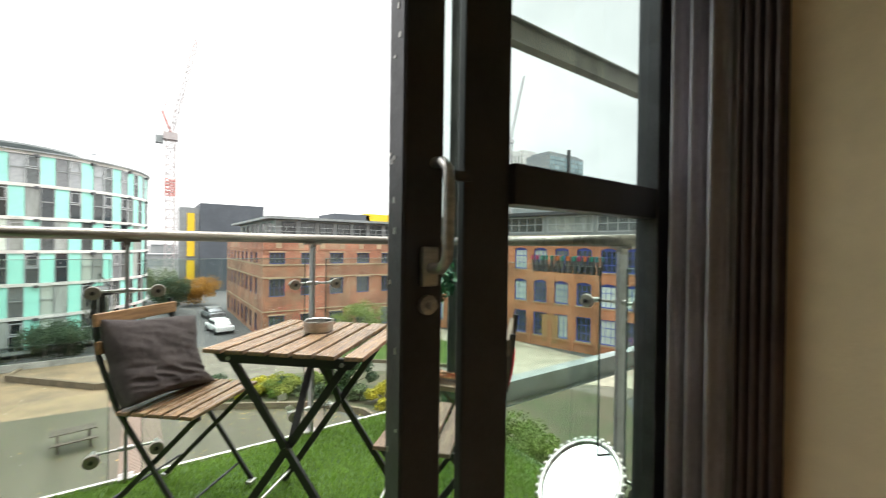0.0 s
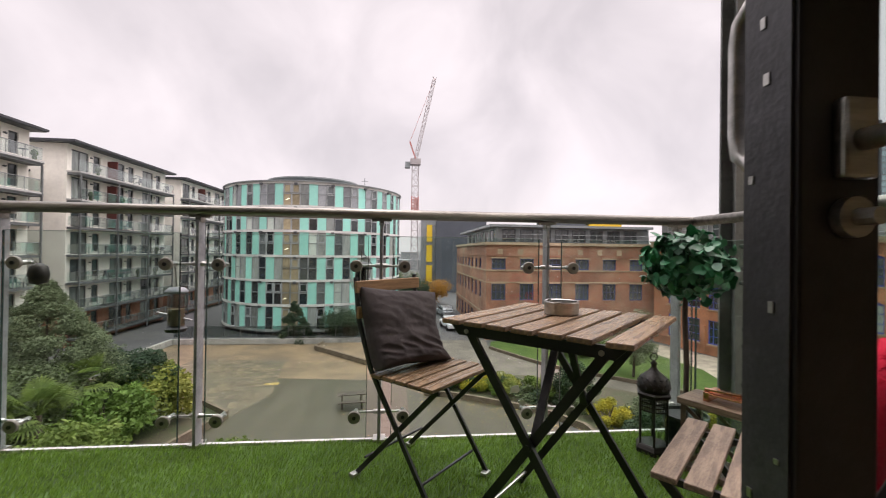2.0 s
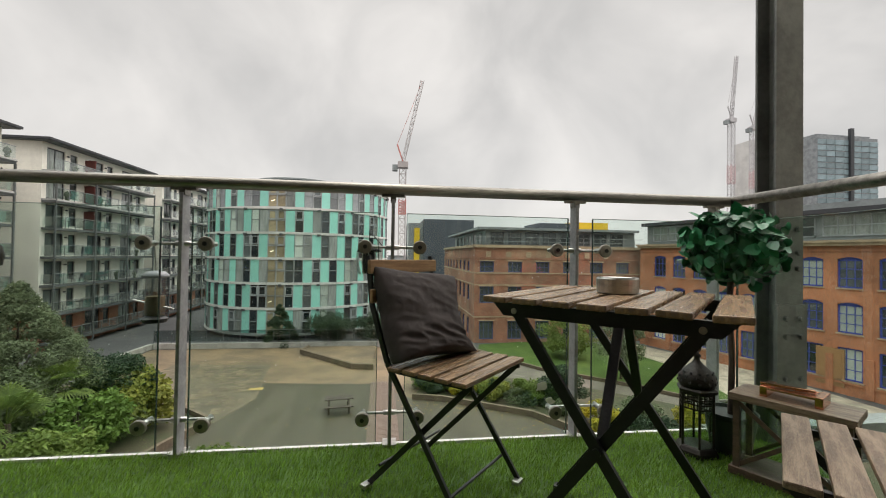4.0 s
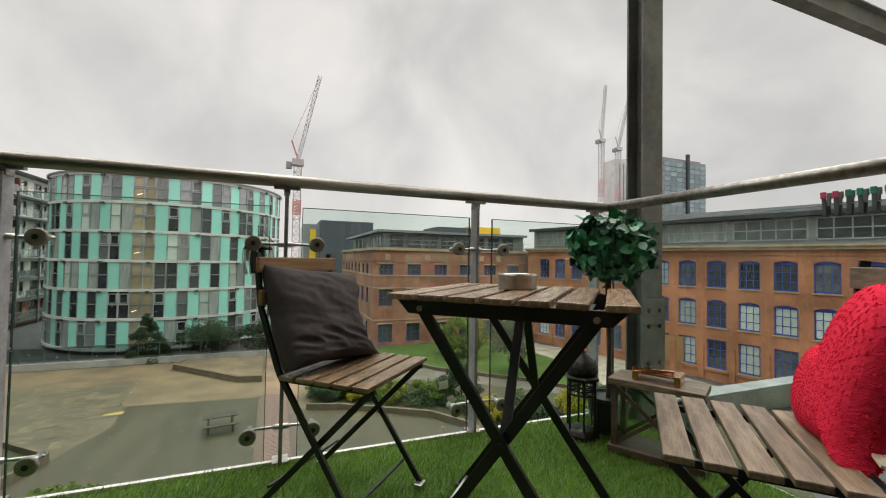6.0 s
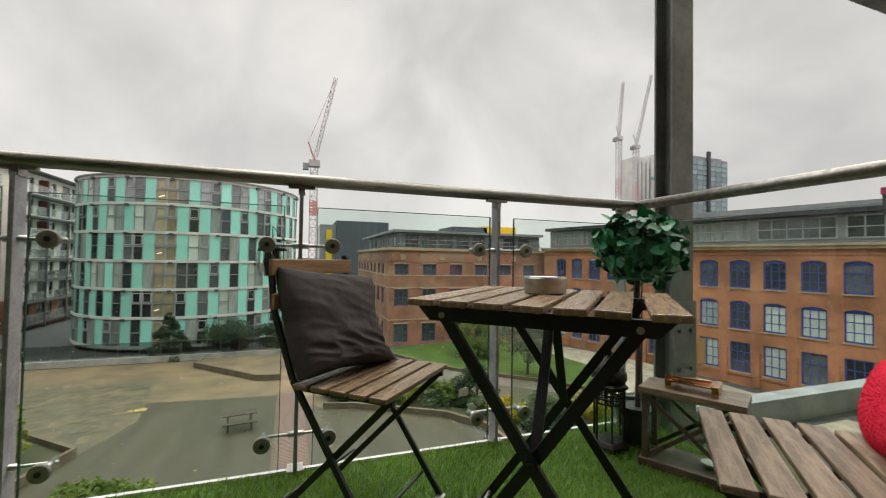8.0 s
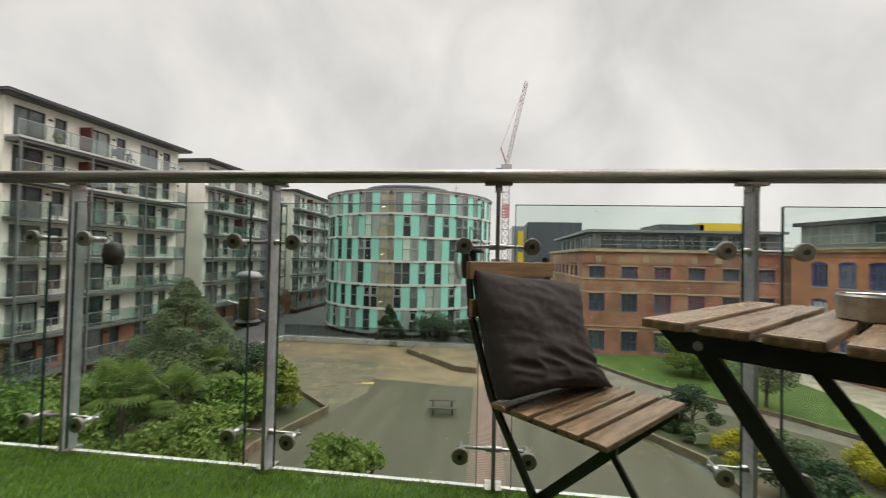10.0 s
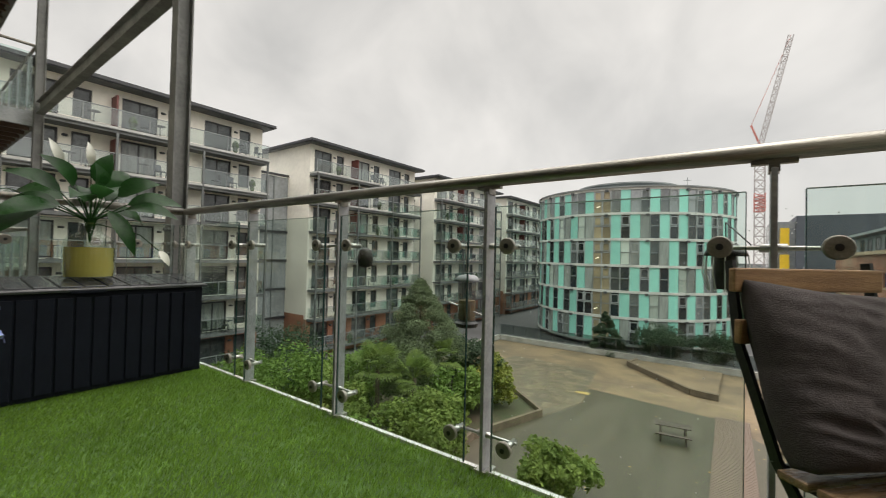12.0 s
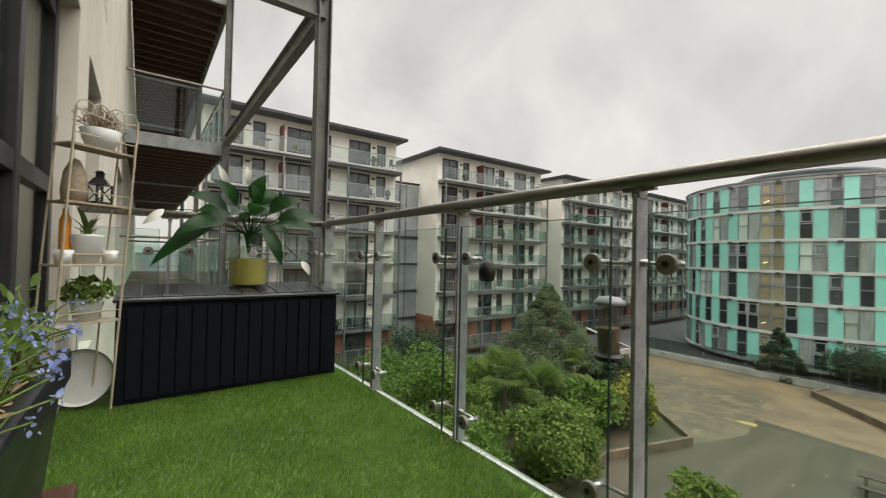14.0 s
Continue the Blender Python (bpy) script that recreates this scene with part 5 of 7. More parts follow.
def steel_frame():
    f = thing("balcony_structure", "grey painted steel columns and beams carrying the balconies", "steelwork")
    for x, y in ((2.265, 2.33), (-3.63, 2.34), (-9.1, 2.34), (-14.5, 2.34), (7.75, 2.34), (-20.0, 2.34)):
        bm = B()
        h = .078 if 0 < x < 4 else .06
        prof = [(-h, -.06), (h, -.06), (h, -.048), (.006, -.048), (.006, .048), (h, .048), (h, .06), (-h, .06), (-h, .048), (-.006, .048), (-.006, -.048), (-h, -.048)]
        lo = [bm.verts.new((x + a, y + b, G)) for a, b in prof]
        hi = [bm.verts.new((x + a, y + b, 14)) for a, b in prof]
        for i in range(12):
            bm.faces.new((lo[i], lo[(i + 1) % 12], hi[(i + 1) % 12], hi[i]))
        bm.faces.new(hi)
        bm.faces.new(lo[::-1])
        c = part("column", bm, M["galv"], f)
        if abs(x) < 4:
            bm = B()
            box(bm, x - h - .006, x + h + .006, y - .075, y - .0605, -.2, .62)
            part("splice_plate", bm, M["galv"], c)
            for z in (.1, .25, .46, .55, .80, .88, 1.0):
                for dx in (-.042, .042):
                    bm = B()
                    y2 = y - .075 if z < .62 else y - .06
                    rod(bm, (x + dx, y2, z), (x + dx, y2 - .018, z), .013, 6)
                    part("bolt", bm, M["galv"], c)

    def beam(a, b, d=.2, w=.1, m="galv"):
        bm = B()
        a, b = Vector(a), Vector(b)
        for s in (-1, 1):
            bar(bm, a + Vector((0, 0, s * (d / 2 - .006))), b + Vector((0, 0, s * (d / 2 - .006))), w, .012)
        bar(bm, a, b, .008, d - .024)
        part("beam", bm, M[m], f)
    for z in (2.98, 6.02, 8.9):
        beam((-3.7, 2.34, z + .17), (-9.02, 2.34, z + .1))
        beam((-9.18, 2.34, z), (-14.4, 2.34, z))
        beam((-14.6, 2.34, z), (-19.9, 2.34, z))
        if z < 3:
            beam((2.34, 2.34, z - .09), (7.65, 2.34, z - .09))
    beam((-3.63, 2.35, 3.14), (-3.63, .75, 3.14))
    beam((2.34, 2.34, -.1), (7.65, 2.34, -.1), .2, .12, "galv_light")
    beam((-14.4, 2.34, -.1), (-9.18, 2.34, -.1))


steel_frame()


def neighbour_balcony(x0, x1, z, rail=True):
    b = thing("neighbour_balcony", "neighbouring balcony with a dark slatted underside and glass front", "balcony", group="neighbouring balconies")
    bm = B()
    box(bm, x0, x1, WALL + .02, 2.33, z - .06, z)
    part("deck", bm, M["dark_wood"], b)
    for k in range(int((x1 - x0) / .42) + 1):
        bm = B()
        x = x0 + .03 + k * .42
        box(bm, x - .03, x + .03, WALL + .03, 2.32, z - .2, z - .062)
        part("joist", bm, M["dark_wood"], b)
    bm = B()
    box(bm, x1 + .002, x1 + .06, WALL + .02, 2.33, z - .22, z + .02)
    part("edge_beam", bm, M["galv_light"], b)
    bm = B()
    box(bm, x0 - .06, x0 - .002, WALL + .02, 2.33, z - .22, z + .02)
    part("edge_beam", bm, M["galv_light"], b)
    bm = B()
    rod(bm, (x0, 2.3, z + 1.12), (x1, 2.3, z + 1.12), .024, 10)
    rod(bm, (x1, 2.3, z + 1.12), (x1, WALL + .01, z + 1.12), .024, 10)
    part("handrail", bm, M["rail"], b)
    for y0, y1 in ((.78, 1.5), (1.56, 2.25)):
        bm = B()
        box(bm, x1 - .006, x1 + .004, y0, y1, z + .08, z + 1.0)
        part("glass_panel", bm, M["glass"], b)
    k = x0 + .1
    while k < x1 - .5:
        bm = B()
        box(bm, k, min(k + .85, x1 - .05), 2.295, 2.305, z + .05, z + 1.0)
        part("glass_panel", bm, M["glass"], b)
        bm = B()
        box(bm, k - .04, k - .02, 2.28, 2.34, z, z + 1.1)
        part("post", bm, M["post"], b)
        k += .9


for x0, x1, z in ((-14.35, -9.22, 3.02), (-14.35, -9.22, 6.08), (-19.85, -14.65, 6.08), (-25.1, -20.15, 6.08), (-19.85, -14.65, 3.02), (-14.35, -9.22, 0.0), (-19.85, -14.65, 0.0), (-25.1, -20.15, 3.02)):
    neighbour_balcony(x0, x1, z)


def droplets():
    """Rain beads on the inside of the front glass."""
    bm = B()
    rs = random.Random(21)
    for k in range(700):
        x, z = rs.uniform(-3.2, 1.85), 0.05 + .97 * rs.random() ** .5
        r = rs.uniform(.0008, .0022)
        bmesh.ops.create_icosphere(bm, subdivisions=1, radius=r, matrix=Matrix.Translation((x, 2.2375, z)) @ Matrix.Diagonal((1, .5, 1.2, 1)))
    tagged(part("rain_drops", bm, M["drop"], None), "small rain drops on the balustrade glass", "water drops", kind="stuff")


M["drop"] = mat("water_bead", (0.55, 0.58, 0.58), 0.1, 0, 0.2, 10, spec=0.9)
droplets()

# ---- things on the balcony ----


def slat(bm, L, w, h, bevel=.004):
    box(bm, -L / 2, L / 2, -w / 2, w / 2, -h / 2, h / 2, bevel=bevel)


def bistro_table():
    t = thing("bistro_table", "folding square bistro table with wet brown slats and black legs", "table", pose(.912, 1.528, 0, 0, 0, 45.5))
    bm = B()
    slat(bm, .575, .067, .016)
    me = mesh_of("slat", bm, M["wood_slat"])
    for k, (y, tilt) in enumerate(((-.256, -1.6), (-.162, 1.2), (-.079, -.6), (.004, .5), (.087, 0), (.170, -.4), (.253, .3))):
        part("slat", me, None, t, at=pose(0, y, .727, tilt, 0, (.4, -.5, .2, 0, -.2, .3, 0)[k]))
    for s in (-1, 1):
        bm = B()
        vs = box(bm, s * .252 - .008, s * .252 + .008, -.272, .272, .684, .7182)
        for v in vs:
            if v.co.z < .70:
                v.co.y *= .88
        part("rail", bm, M["black_metal"], t)
    for s in (-1, 1):
        for q, x in ((1, s * .238), (-1, s * .222)):
            bm = B()
            bar(bm, (x, q * .222, .71), (x, -q * .262, .012), .013, .027, up=(0, 1, 0))
            part("leg", bm, M["black_metal"], t)
            bm = B()
            box(bm, x - .016, x + .016, -q * .265 - .016, -q * .265 + .016, 0, .02, bevel=.004)
            part("foot", bm, M["black_metal"], t)
            bm = B()
            rod(bm, (s * .235, q * .208, .698), (s * .264, q * .208, .698), .0075, 12)
            part("bolt", bm, M["steel"], t)
        bm = B()
        rod(bm, (s * .21, 0, .388), (s * .25, 0, .388), .010, 12)
        part("pivot", bm, M["black_metal"], t)
        bm = B()
        bar(bm, (s * .018, .0, .71), (s * .21, .0, .388), .011, .024, up=(0, 1, 0))
        part("stay", bm, M["black_metal"], t)
    for y in (-.24, .24):
        bm = B()
        rod(bm, (-.222, y, .048), (.222, y, .048), .006, 8)
        part("stretcher", bm, M["steel"], t)
    bm = B()
    box(bm, -.244, .244, -.01, .01, .70, .7182)
    part("cross_rail", bm, M["black_metal"], t)


def bistro_chair(m, label, wood):
    c = thing("folding_chair", label, "chair", m, "chairs at the bistro table")
    bm = B()
    slat(bm, .412, .053, .015)
    me = mesh_of("slat", bm, M[wood])
    for k in range(5):
        part("seat_slat", me, None, c, at=pose(0, -.122 + .066 * k, .452 - .002 * (k == 0)))
    for s in (-1, 1):
        x = s * .185
        bm = B()
        for a, b in (((x, -.268, .835), (x, -.245, .66)), ((x, -.245, .66), (x, -.165, .462)), ((x, -.165, .462), (x, .158, .012))):
            bar(bm, a, b, .010, .019, up=(0, 1, 0))
        part("leg", bm, M["black_metal"], c)
        bm = B()
        bar(bm, (s * .165, .155, .436), (s * .165, -.262, .012), .010, .019, up=(0, 1, 0))
        part("leg", bm, M["black_metal"], c)
        bm = B()
        box(bm, s * .165 - .006, s * .165 + .006, -.165, .168, .428, .4435)
        part("seat_rail", bm, M["black_metal"], c)
        for y in (.162, -.266):
            bm = B()
            box(bm, s * .175 - .022, s * .175 + .022, y - .014, y + .014, 0, .016, bevel=.004)
            part("foot", bm, M["steel"], c)
    for z, y, th in ((.795, -.252, .05), (.69, -.238, .05)):
        bm = B()
        box(bm, -.198, .198, y - .008, y + .008, z - th / 2, z + th / 2, bevel=.004)
        part("back_slat", bm, M["wood_back" if wood == "wood_slat" else "wood_pale"], c)
    for y, z in ((.09, .08), (-.2, .1), (-.165, .45)):
        bm = B()
        rod(bm, (-.18, y, z), (.18, y, z), .0055, 8)
        part("stretcher", bm, M["black_metal"], c)
    return c


bistro_table()
CHAIR = pose(.505, 1.912, 0, 0, 0, -133)
bistro_chair(CHAIR, "folding chair with brown slatted seat and black frame", "wood_slat")
bistro_chair(pose(1.205, 1.105, 0, 0, 0, 43), "folding chair with pale bleached slats and black frame", "wood_pale")


def cushion():
    bm = B()
    n = 64
    top, bot = [], []
    for i in range(n + 1):
        for j in range(n + 1):
            u, v = i / n * 2 - 1, j / n * 2 - 1
            e = max(0, (1 - abs(u) ** 2.6) * (1 - abs(v) ** 2.6))
            th = .08 * e ** .45
            px = (.195 + .012 * max(0, -v)) * u * (1 - .10 * (1 - abs(v)) * abs(u) ** 3 + .02)
            pz = .205 * v * (1 - .09 * (1 - abs(u)) * abs(v) ** 3 + .02)
            wr = .008 * noise.noise((u * 1.1 + 3, v * 2.4 - u * 1.4, 0)) + (.0085 * min(1, max(.2, (.1 - v) / .7))) * (1 - abs(noise.noise((u * 1.3 + v * 1.4, v * 4.4 - u * 1.6, 2))) * 3) + .002 * noise.noise((u * 8, v * 8, 5))
            wr *= min(1, e * 4)
            sag = .05 * max(0, -v) ** 2
            side = max(0, -u) ** 1.6
            px -= side * (.058 * max(0, (v + .45) / 1.45) + .018 * max(0, (-v - .7) / .3)) - .010 * max(0, u) ** 1.5 * (1 - v * v) + .03 * max(0, u) ** 2 * max(0, -v) ** 1.5
            pz -= .022 * side * max(0, v) ** 3 - .014 * max(0, u) ** 2 * max(0, v) ** 2
            top.append(bm.verts.new((px, th + wr + sag, pz)))
            bot.append(bm.verts.new((px, -th * .8 + wr * .3, pz)) if 0 < i < n and 0 < j < n else top[-1])
    for i in range(n):
        for j in range(n):
            a = i * (n + 1) + j
            q = (a, a + n + 1, a + n + 2, a + 1)
            for g, o in ((top, 1), (bot, -1)):
                vs = [g[k] for k in q]
                if len(set(vs)) == 4:
                    try:
                        bm.faces.new(vs[::o])
                    except ValueError:
                        pass
    ob = part("cushion", bm, M["cushion"], None, smooth=True)
    ob.matrix_basis = CHAIR @ pose(.02, -.155, .618, 22, -3, -10) @ Matrix.Diagonal((.92, 1.0, .83, 1))
    tagged(ob, "crumpled charcoal grey cotton cushion leaning on the chair", "cushion")


cushion()


def heart():
    h = thing("heart_cushion", "plush red heart shaped cushion on the pale chair", "cushion")
    T, R = .056, .0129
    rings = []
    bm = B()
    N = 64
    rs = random.Random(8)

    def out(t, s):
        x = 16 * math.sin(t) ** 3
        y = 13 * math.cos(t) - 5 * math.cos(2 * t) - 2 * math.cos(3 * t) - math.cos(4 * t)
        y -= 4.2 * math.exp(-(min(t, 2 * math.pi - t) / .5) ** 2)
        return x * R * s, (y + 2.5) * R * s
    levels = [i / 14 for i in range(1, 15)]
    sides = {}
    for side in (1, -1):
        rows = []
        for s in levels:
            row = []
            for k in range(N):
                x, y = out(2 * math.pi * k / N, s)
                row.append(bm.verts.new((x, side * T * (1 - s ** 3.4) ** .5, y)) if (s < 1 or side == 1) else sides["rim"][k])
            if s == 1 and side == 1:
                sides["rim"] = row
            rows.append(row)
        c = bm.verts.new((0, side * T, 0))
        for k in range(N):
            bm.faces.new((c, rows[0][k], rows[0][(k + 1) % N]))
        for a, b in zip(rows, rows[1:]):
            for k in range(N):
                bm.faces.new((a[k], b[k], b[(k + 1) % N], a[(k + 1) % N]))
    bmesh.ops.recalc_face_normals(bm, faces=bm.faces[:])
    bm.normal_update()
    pts = []
    faces = bm.faces[:]
    areas = np.array([f.calc_area() for f in faces])
    pick = np.random.RandomState(3).choice(len(faces), 9000, p=areas / areas.sum())
    verts, fcs = [], []
    for fi in pick:
        f = faces[fi]
        w = [rs.random() + .01 for _ in f.verts]
        p = sum((v.co * a for v, a in zip(f.verts, w)), Vector()) / sum(w)
        nrm = (f.normal + Vector((rs.gauss(0, .12), rs.gauss(0, .12), rs.gauss(0, .12)))).normalized()
        t = nrm.orthogonal().normalized()
        b2 = nrm.cross(t)
        r, hh = rs.uniform(.004, .0065), rs.uniform(.001, .0024)
        i0 = len(verts)
        verts += [tuple(p - f.normal * .002 + t * r), tuple(p - f.normal * .002 - t * r * .5 + b2 * r * .87), tuple(p - f.normal * .002 - t * r * .5 - b2 * r * .87), tuple(p + nrm * hh)]
        fcs += [(i0, i0 + 1, i0 + 3), (i0 + 1, i0 + 2, i0 + 3), (i0 + 2, i0, i0 + 3)]
    part("body", bm, M["heart"], h, smooth=True)
    tagged(raw("plush_fuzz", verts, fcs, M["heart"], h), kind="stuff")
    bm = B()
    bar(bm, (.0, -.036, -.115), (-.048, -.032, -.178), .034, .005)
    bar(bm, (.004, -.044, -.118), (-.03, -.048, -.15), .030, .004)
    part("care_label", bm, M["label_cream"], h, "folded cream fabric label")
    return h


hc = heart()
hc.matrix_basis = pose(1.343, .988, .566, 0, 0, 56.1) @ pose(0, 0, 0, 22.75, 46.3, 0)

# dish on the table
d = thing("steel_dish", "round brushed steel ashtray on the table", "ashtray", pose(.935, 1.60, .7355))
bm = B()
lathe(bm, [(.005, .004), (.052, .004), (.054, .044), (.058, .046), (.060, .042), (.058, .002), (.053, 0), (.005, 0)], 32)
part("bowl", bm, M["steel"], d, smooth=False)
for a in (0, 120, 240):
    bm = B()
    box(bm, .05, .064, -.006, .006, .038, .047)
    part("rest", bm, M["steel"], d, at=pose(0, 0, 0, 0, 0, a))


def hex_lantern():
    l = thing("metal_lantern", "tall dark bronze hexagonal lantern with pierced dome", "lantern", pose(1.60, 2.085, 0))
    bm = B()
    lathe(bm, [(.085, 0), (.085, .02), (.075, .035), (.068, .04)], 6)
    part("base", bm, M["lantern"], l)
    for k in range(6):
        a = math.pi / 3 * k
        p = Vector((.066 * math.cos(a), .066 * math.sin(a), .03))
        bm = B()
        rod(bm, p, p + Vector((0, 0, .25)), .005, 6)
        part("corner_bar", bm, M["lantern"], l)
        a2 = a + math.pi / 6
        bm = B()
        box(bm, -.03, .03, -.0015, .0015, .04, .20)
        part("pane", bm, M["jar"], l, at=pose(.055 * math.cos(a2), .055 * math.sin(a2), 0, 0, 0, math.degrees(a2) + 90))
        bm = B()
        for q in range(5):
            x = -.024 + .012 * q
            rod(bm, (x, 0, .2), (x, 0, .262), .0022, 5)
        for z in (.2, .22, .24, .262):
            box(bm, -.033, .033, -.002, .002, z - .003, z + .003)
        part("fretwork", bm, M["lantern"], l, at=pose(.057 * math.cos(a2), .057 * math.sin(a2), 0, 0, 0, math.degrees(a2) + 90))
    bm = B()
    lathe(bm, [(.08, .268), (.083, .28), (.074, .287)], 6)
    part("collar", bm, M["lantern"], l)
    bm = B()
    lathe(bm, [(.066, .287), (.074, .305), (.072, .33), (.06, .352), (.042, .37), (.024, .385), (.013, .40), (.011, .412), (.017, .42), (.008, .43), (.004, .438)], 18)
    part("dome", bm, M["lantern"], l, smooth=True)
    bm = B()
    for r_ in range(3):
        for k in range(12):
            a = 2 * math.pi * (k + .5 * (r_ % 2)) / 12
            rr, z = ((.0745, .312), (.0715, .332), (.061, .351))[r_]
            p = Vector((rr * math.cos(a), rr * math.sin(a), z))
            q = Vector((math.cos(a), math.sin(a), .3)) * .002
            rod(bm, p - q, p + q, .006, 6)
    part("pierced_dots", bm, M["black_metal"], l)
    bm = B()
    tube(bm, [(.018 * math.cos(t), 0, .452 + .018 * math.sin(t)) for t in [k * math.pi / 6 for k in range(13)]], .0025, 6)
    part("ring", bm, M["lantern"], l)


hex_lantern()


def leaf_cloud(pts, normals, size, mat_, name, parent, seed=1, jitter=.6, aspect=.6, fold=.25):
    """Many small folded leaves, one at each point."""
    rs = np.random.RandomState(seed)
    n = len(pts)
    P = np.array(pts, np.float32)
    Nn = np.array(normals, np.float32) + rs.normal(0, jitter, (n, 3))
    Nn /= np.linalg.norm(Nn, axis=1, keepdims=True) + 1e-6
    R = rs.normal(0, 1, (n, 3))
    T = np.cross(Nn, R)
    T /= np.linalg.norm(T, axis=1, keepdims=True) + 1e-6
    S = np.cross(Nn, T)
    L = (size * rs.uniform(.6, 1.25, n))[:, None]
    W = L * aspect * .5
    v = np.empty((n, 6, 3), np.float32)
    v[:, 0] = P
    v[:, 1] = P + T * L * .35 + S * W + Nn * L * fold * .4
    v[:, 2] = P + T * L * .75 + S * W * .75 + Nn * L * fold * .3
    v[:, 3] = P + T * L
    v[:, 4] = P + T * L * .75 - S * W * .75 + Nn * L * fold * .3
    v[:, 5] = P + T * L * .35 - S * W + Nn * L * fold * .4
    me = bpy.data.meshes.new(name)
    me.vertices.add(n * 6)
    me.vertices.foreach_set("co", v.ravel())
    base = (np.arange(n) * 6)[:, None]
    loops = (base + np.array([[0, 1, 2, 3, 0, 3, 4, 5]])).ravel()
    me.loops.add(n * 8)
    me.loops.foreach_set("vertex_index", loops.astype(np.int32))
    me.polygons.add(n * 2)
    me.polygons.foreach_set("loop_start", (np.arange(n * 2) * 4).astype(np.int32))
    me.update(calc_edges=True)
    me.materials.append(mat_)
    ob = new(name, me)
    if parent is not None:
        ob.parent = parent
    return ob


def ball_points(n, seed, r0=.75):
    rs = np.random.RandomState(seed)
    d = rs.normal(0, 1, (n, 3))
    d /= np.linalg.norm(d, axis=1, keepdims=True)
    return d, d * (rs.uniform(r0 ** 3, 1, n) ** (1 / 3))[:, None]


def topiary():
    t = thing("topiary_tree", "artificial ball topiary tree in a dark pot", "plant", pose(1.765, 2.085, 0))
    bm = B()
    lathe(bm, [(.075, 0), (.098, .15), (.104, .16), (.104, .175), (.095, .175), (.09, .16)], 24)
    part("pot", bm, M["pot_dark"], t, smooth=False)
    bm = B()
    lathe(bm, [(.001, .158), (.089, .158), (.089, .15)], 20)
    part("soil", bm, M["soil"], t)
    bm = B()
    tube(bm, [(0, 0, .14), (.006, 0, .4), (-.004, .004, .65), (0, 0, .85)], .0125, 8)
    part("trunk", bm, M["trunk"], t)
    d, p = ball_points(900, 5, .55)
    p = p * np.array([.185, .185, .155]) * (1 + .13 * np.sin(d[:, :1] * 7 + d[:, 1:2] * 5)) + np.array([0, 0, .90])
    leaf_cloud(p, d, .058, M["leaf_green"], "crown", t, 6, .55, .75)


topiary()


def glass_box():
    m = pose(1.775, 1.81, 0, 0, 0, -60.5)
    g = thing("candle_box", "wooden candle box with glass sides and crossed bars", "lantern", m)
    W, D, H = .34, .17, .30
    for nm, z0, z1 in (("base", 0, .03), ("top", H - .01, H + .018)):
        bm = B()
        o = .012
        box(bm, -W / 2 - o, W / 2 + o, -D / 2 - o, D / 2 + o, z0, z1, bevel=.003)
        part(nm, bm, M["wood_pale"] if nm == "top" else M["dark_wood"], g)
    for sx in (-1, 1):
        for sy in (-1, 1):
            bm = B()
            x, y = sx * (W / 2 - .011), sy * (D / 2 - .011)
            box(bm, x - .011, x + .011, y - .011, y + .011, .03, H - .01)
            part("corner_post", bm, M["dark_wood"], g)
    for sy in (-1, 1):
        y = sy * (D / 2 - .008)
        for a, b in (((-W / 2 + .02, y, .04), (W / 2 - .02, y, H - .02)), ((-W / 2 + .02, y + sy * .005, H - .02), (W / 2 - .02, y + sy * .005, .04))):
            bm = B()
            bar(bm, a, b, .016, .004, up=(0, 1, 0))
            part("cross_bar", bm, M["dark_wood"], g)
        bm = B()
        box(bm, -W / 2 + .02, W / 2 - .02, y - sy * .006 - .001, y - sy * .006 + .001, .03, H - .01)
        part("pane", bm, M["jar"], g)
    for sx in (-1, 1):
        bm = B()
        x = sx * (W / 2 - .01)
        box(bm, x - .001, x + .001, -D / 2 + .02, D / 2 - .02, .03, H - .01)
        part("pane", bm, M["jar"], g)
    bm = B()
    lathe(bm, [(.03, .031), (.034, .04), (.034, .05), (.028, .05)], 16, at=(.06, 0, 0))
    part("candle_cup", bm, M["steel"], g)
    o = thing("copper_tray", "shiny rose copper slatted tray on the candle box", "ornament", m @ pose(.0, .0, H + .0185))
    for y in (-.045, -.015, .015, .045):
        bm = B()
        box(bm, -.085, .085, y - .011, y + .011, .028, .036, bevel=.002)
        part("slat", bm, M["copper"], o)
    for x in (-.08, .08):
        bm = B()
        box(bm, x - .012, x + .012, -.058, .058, 0, .04, bevel=.003)
        part("end_piece", bm, M["copper"], o)
    bm = B()
    box(bm, -.10, .06, -.02, .0, .04, .05, bevel=.002)
    part("bar", bm, M["copper"], o, at=pose(0, 0, 0, 0, 0, 12))


glass_box()


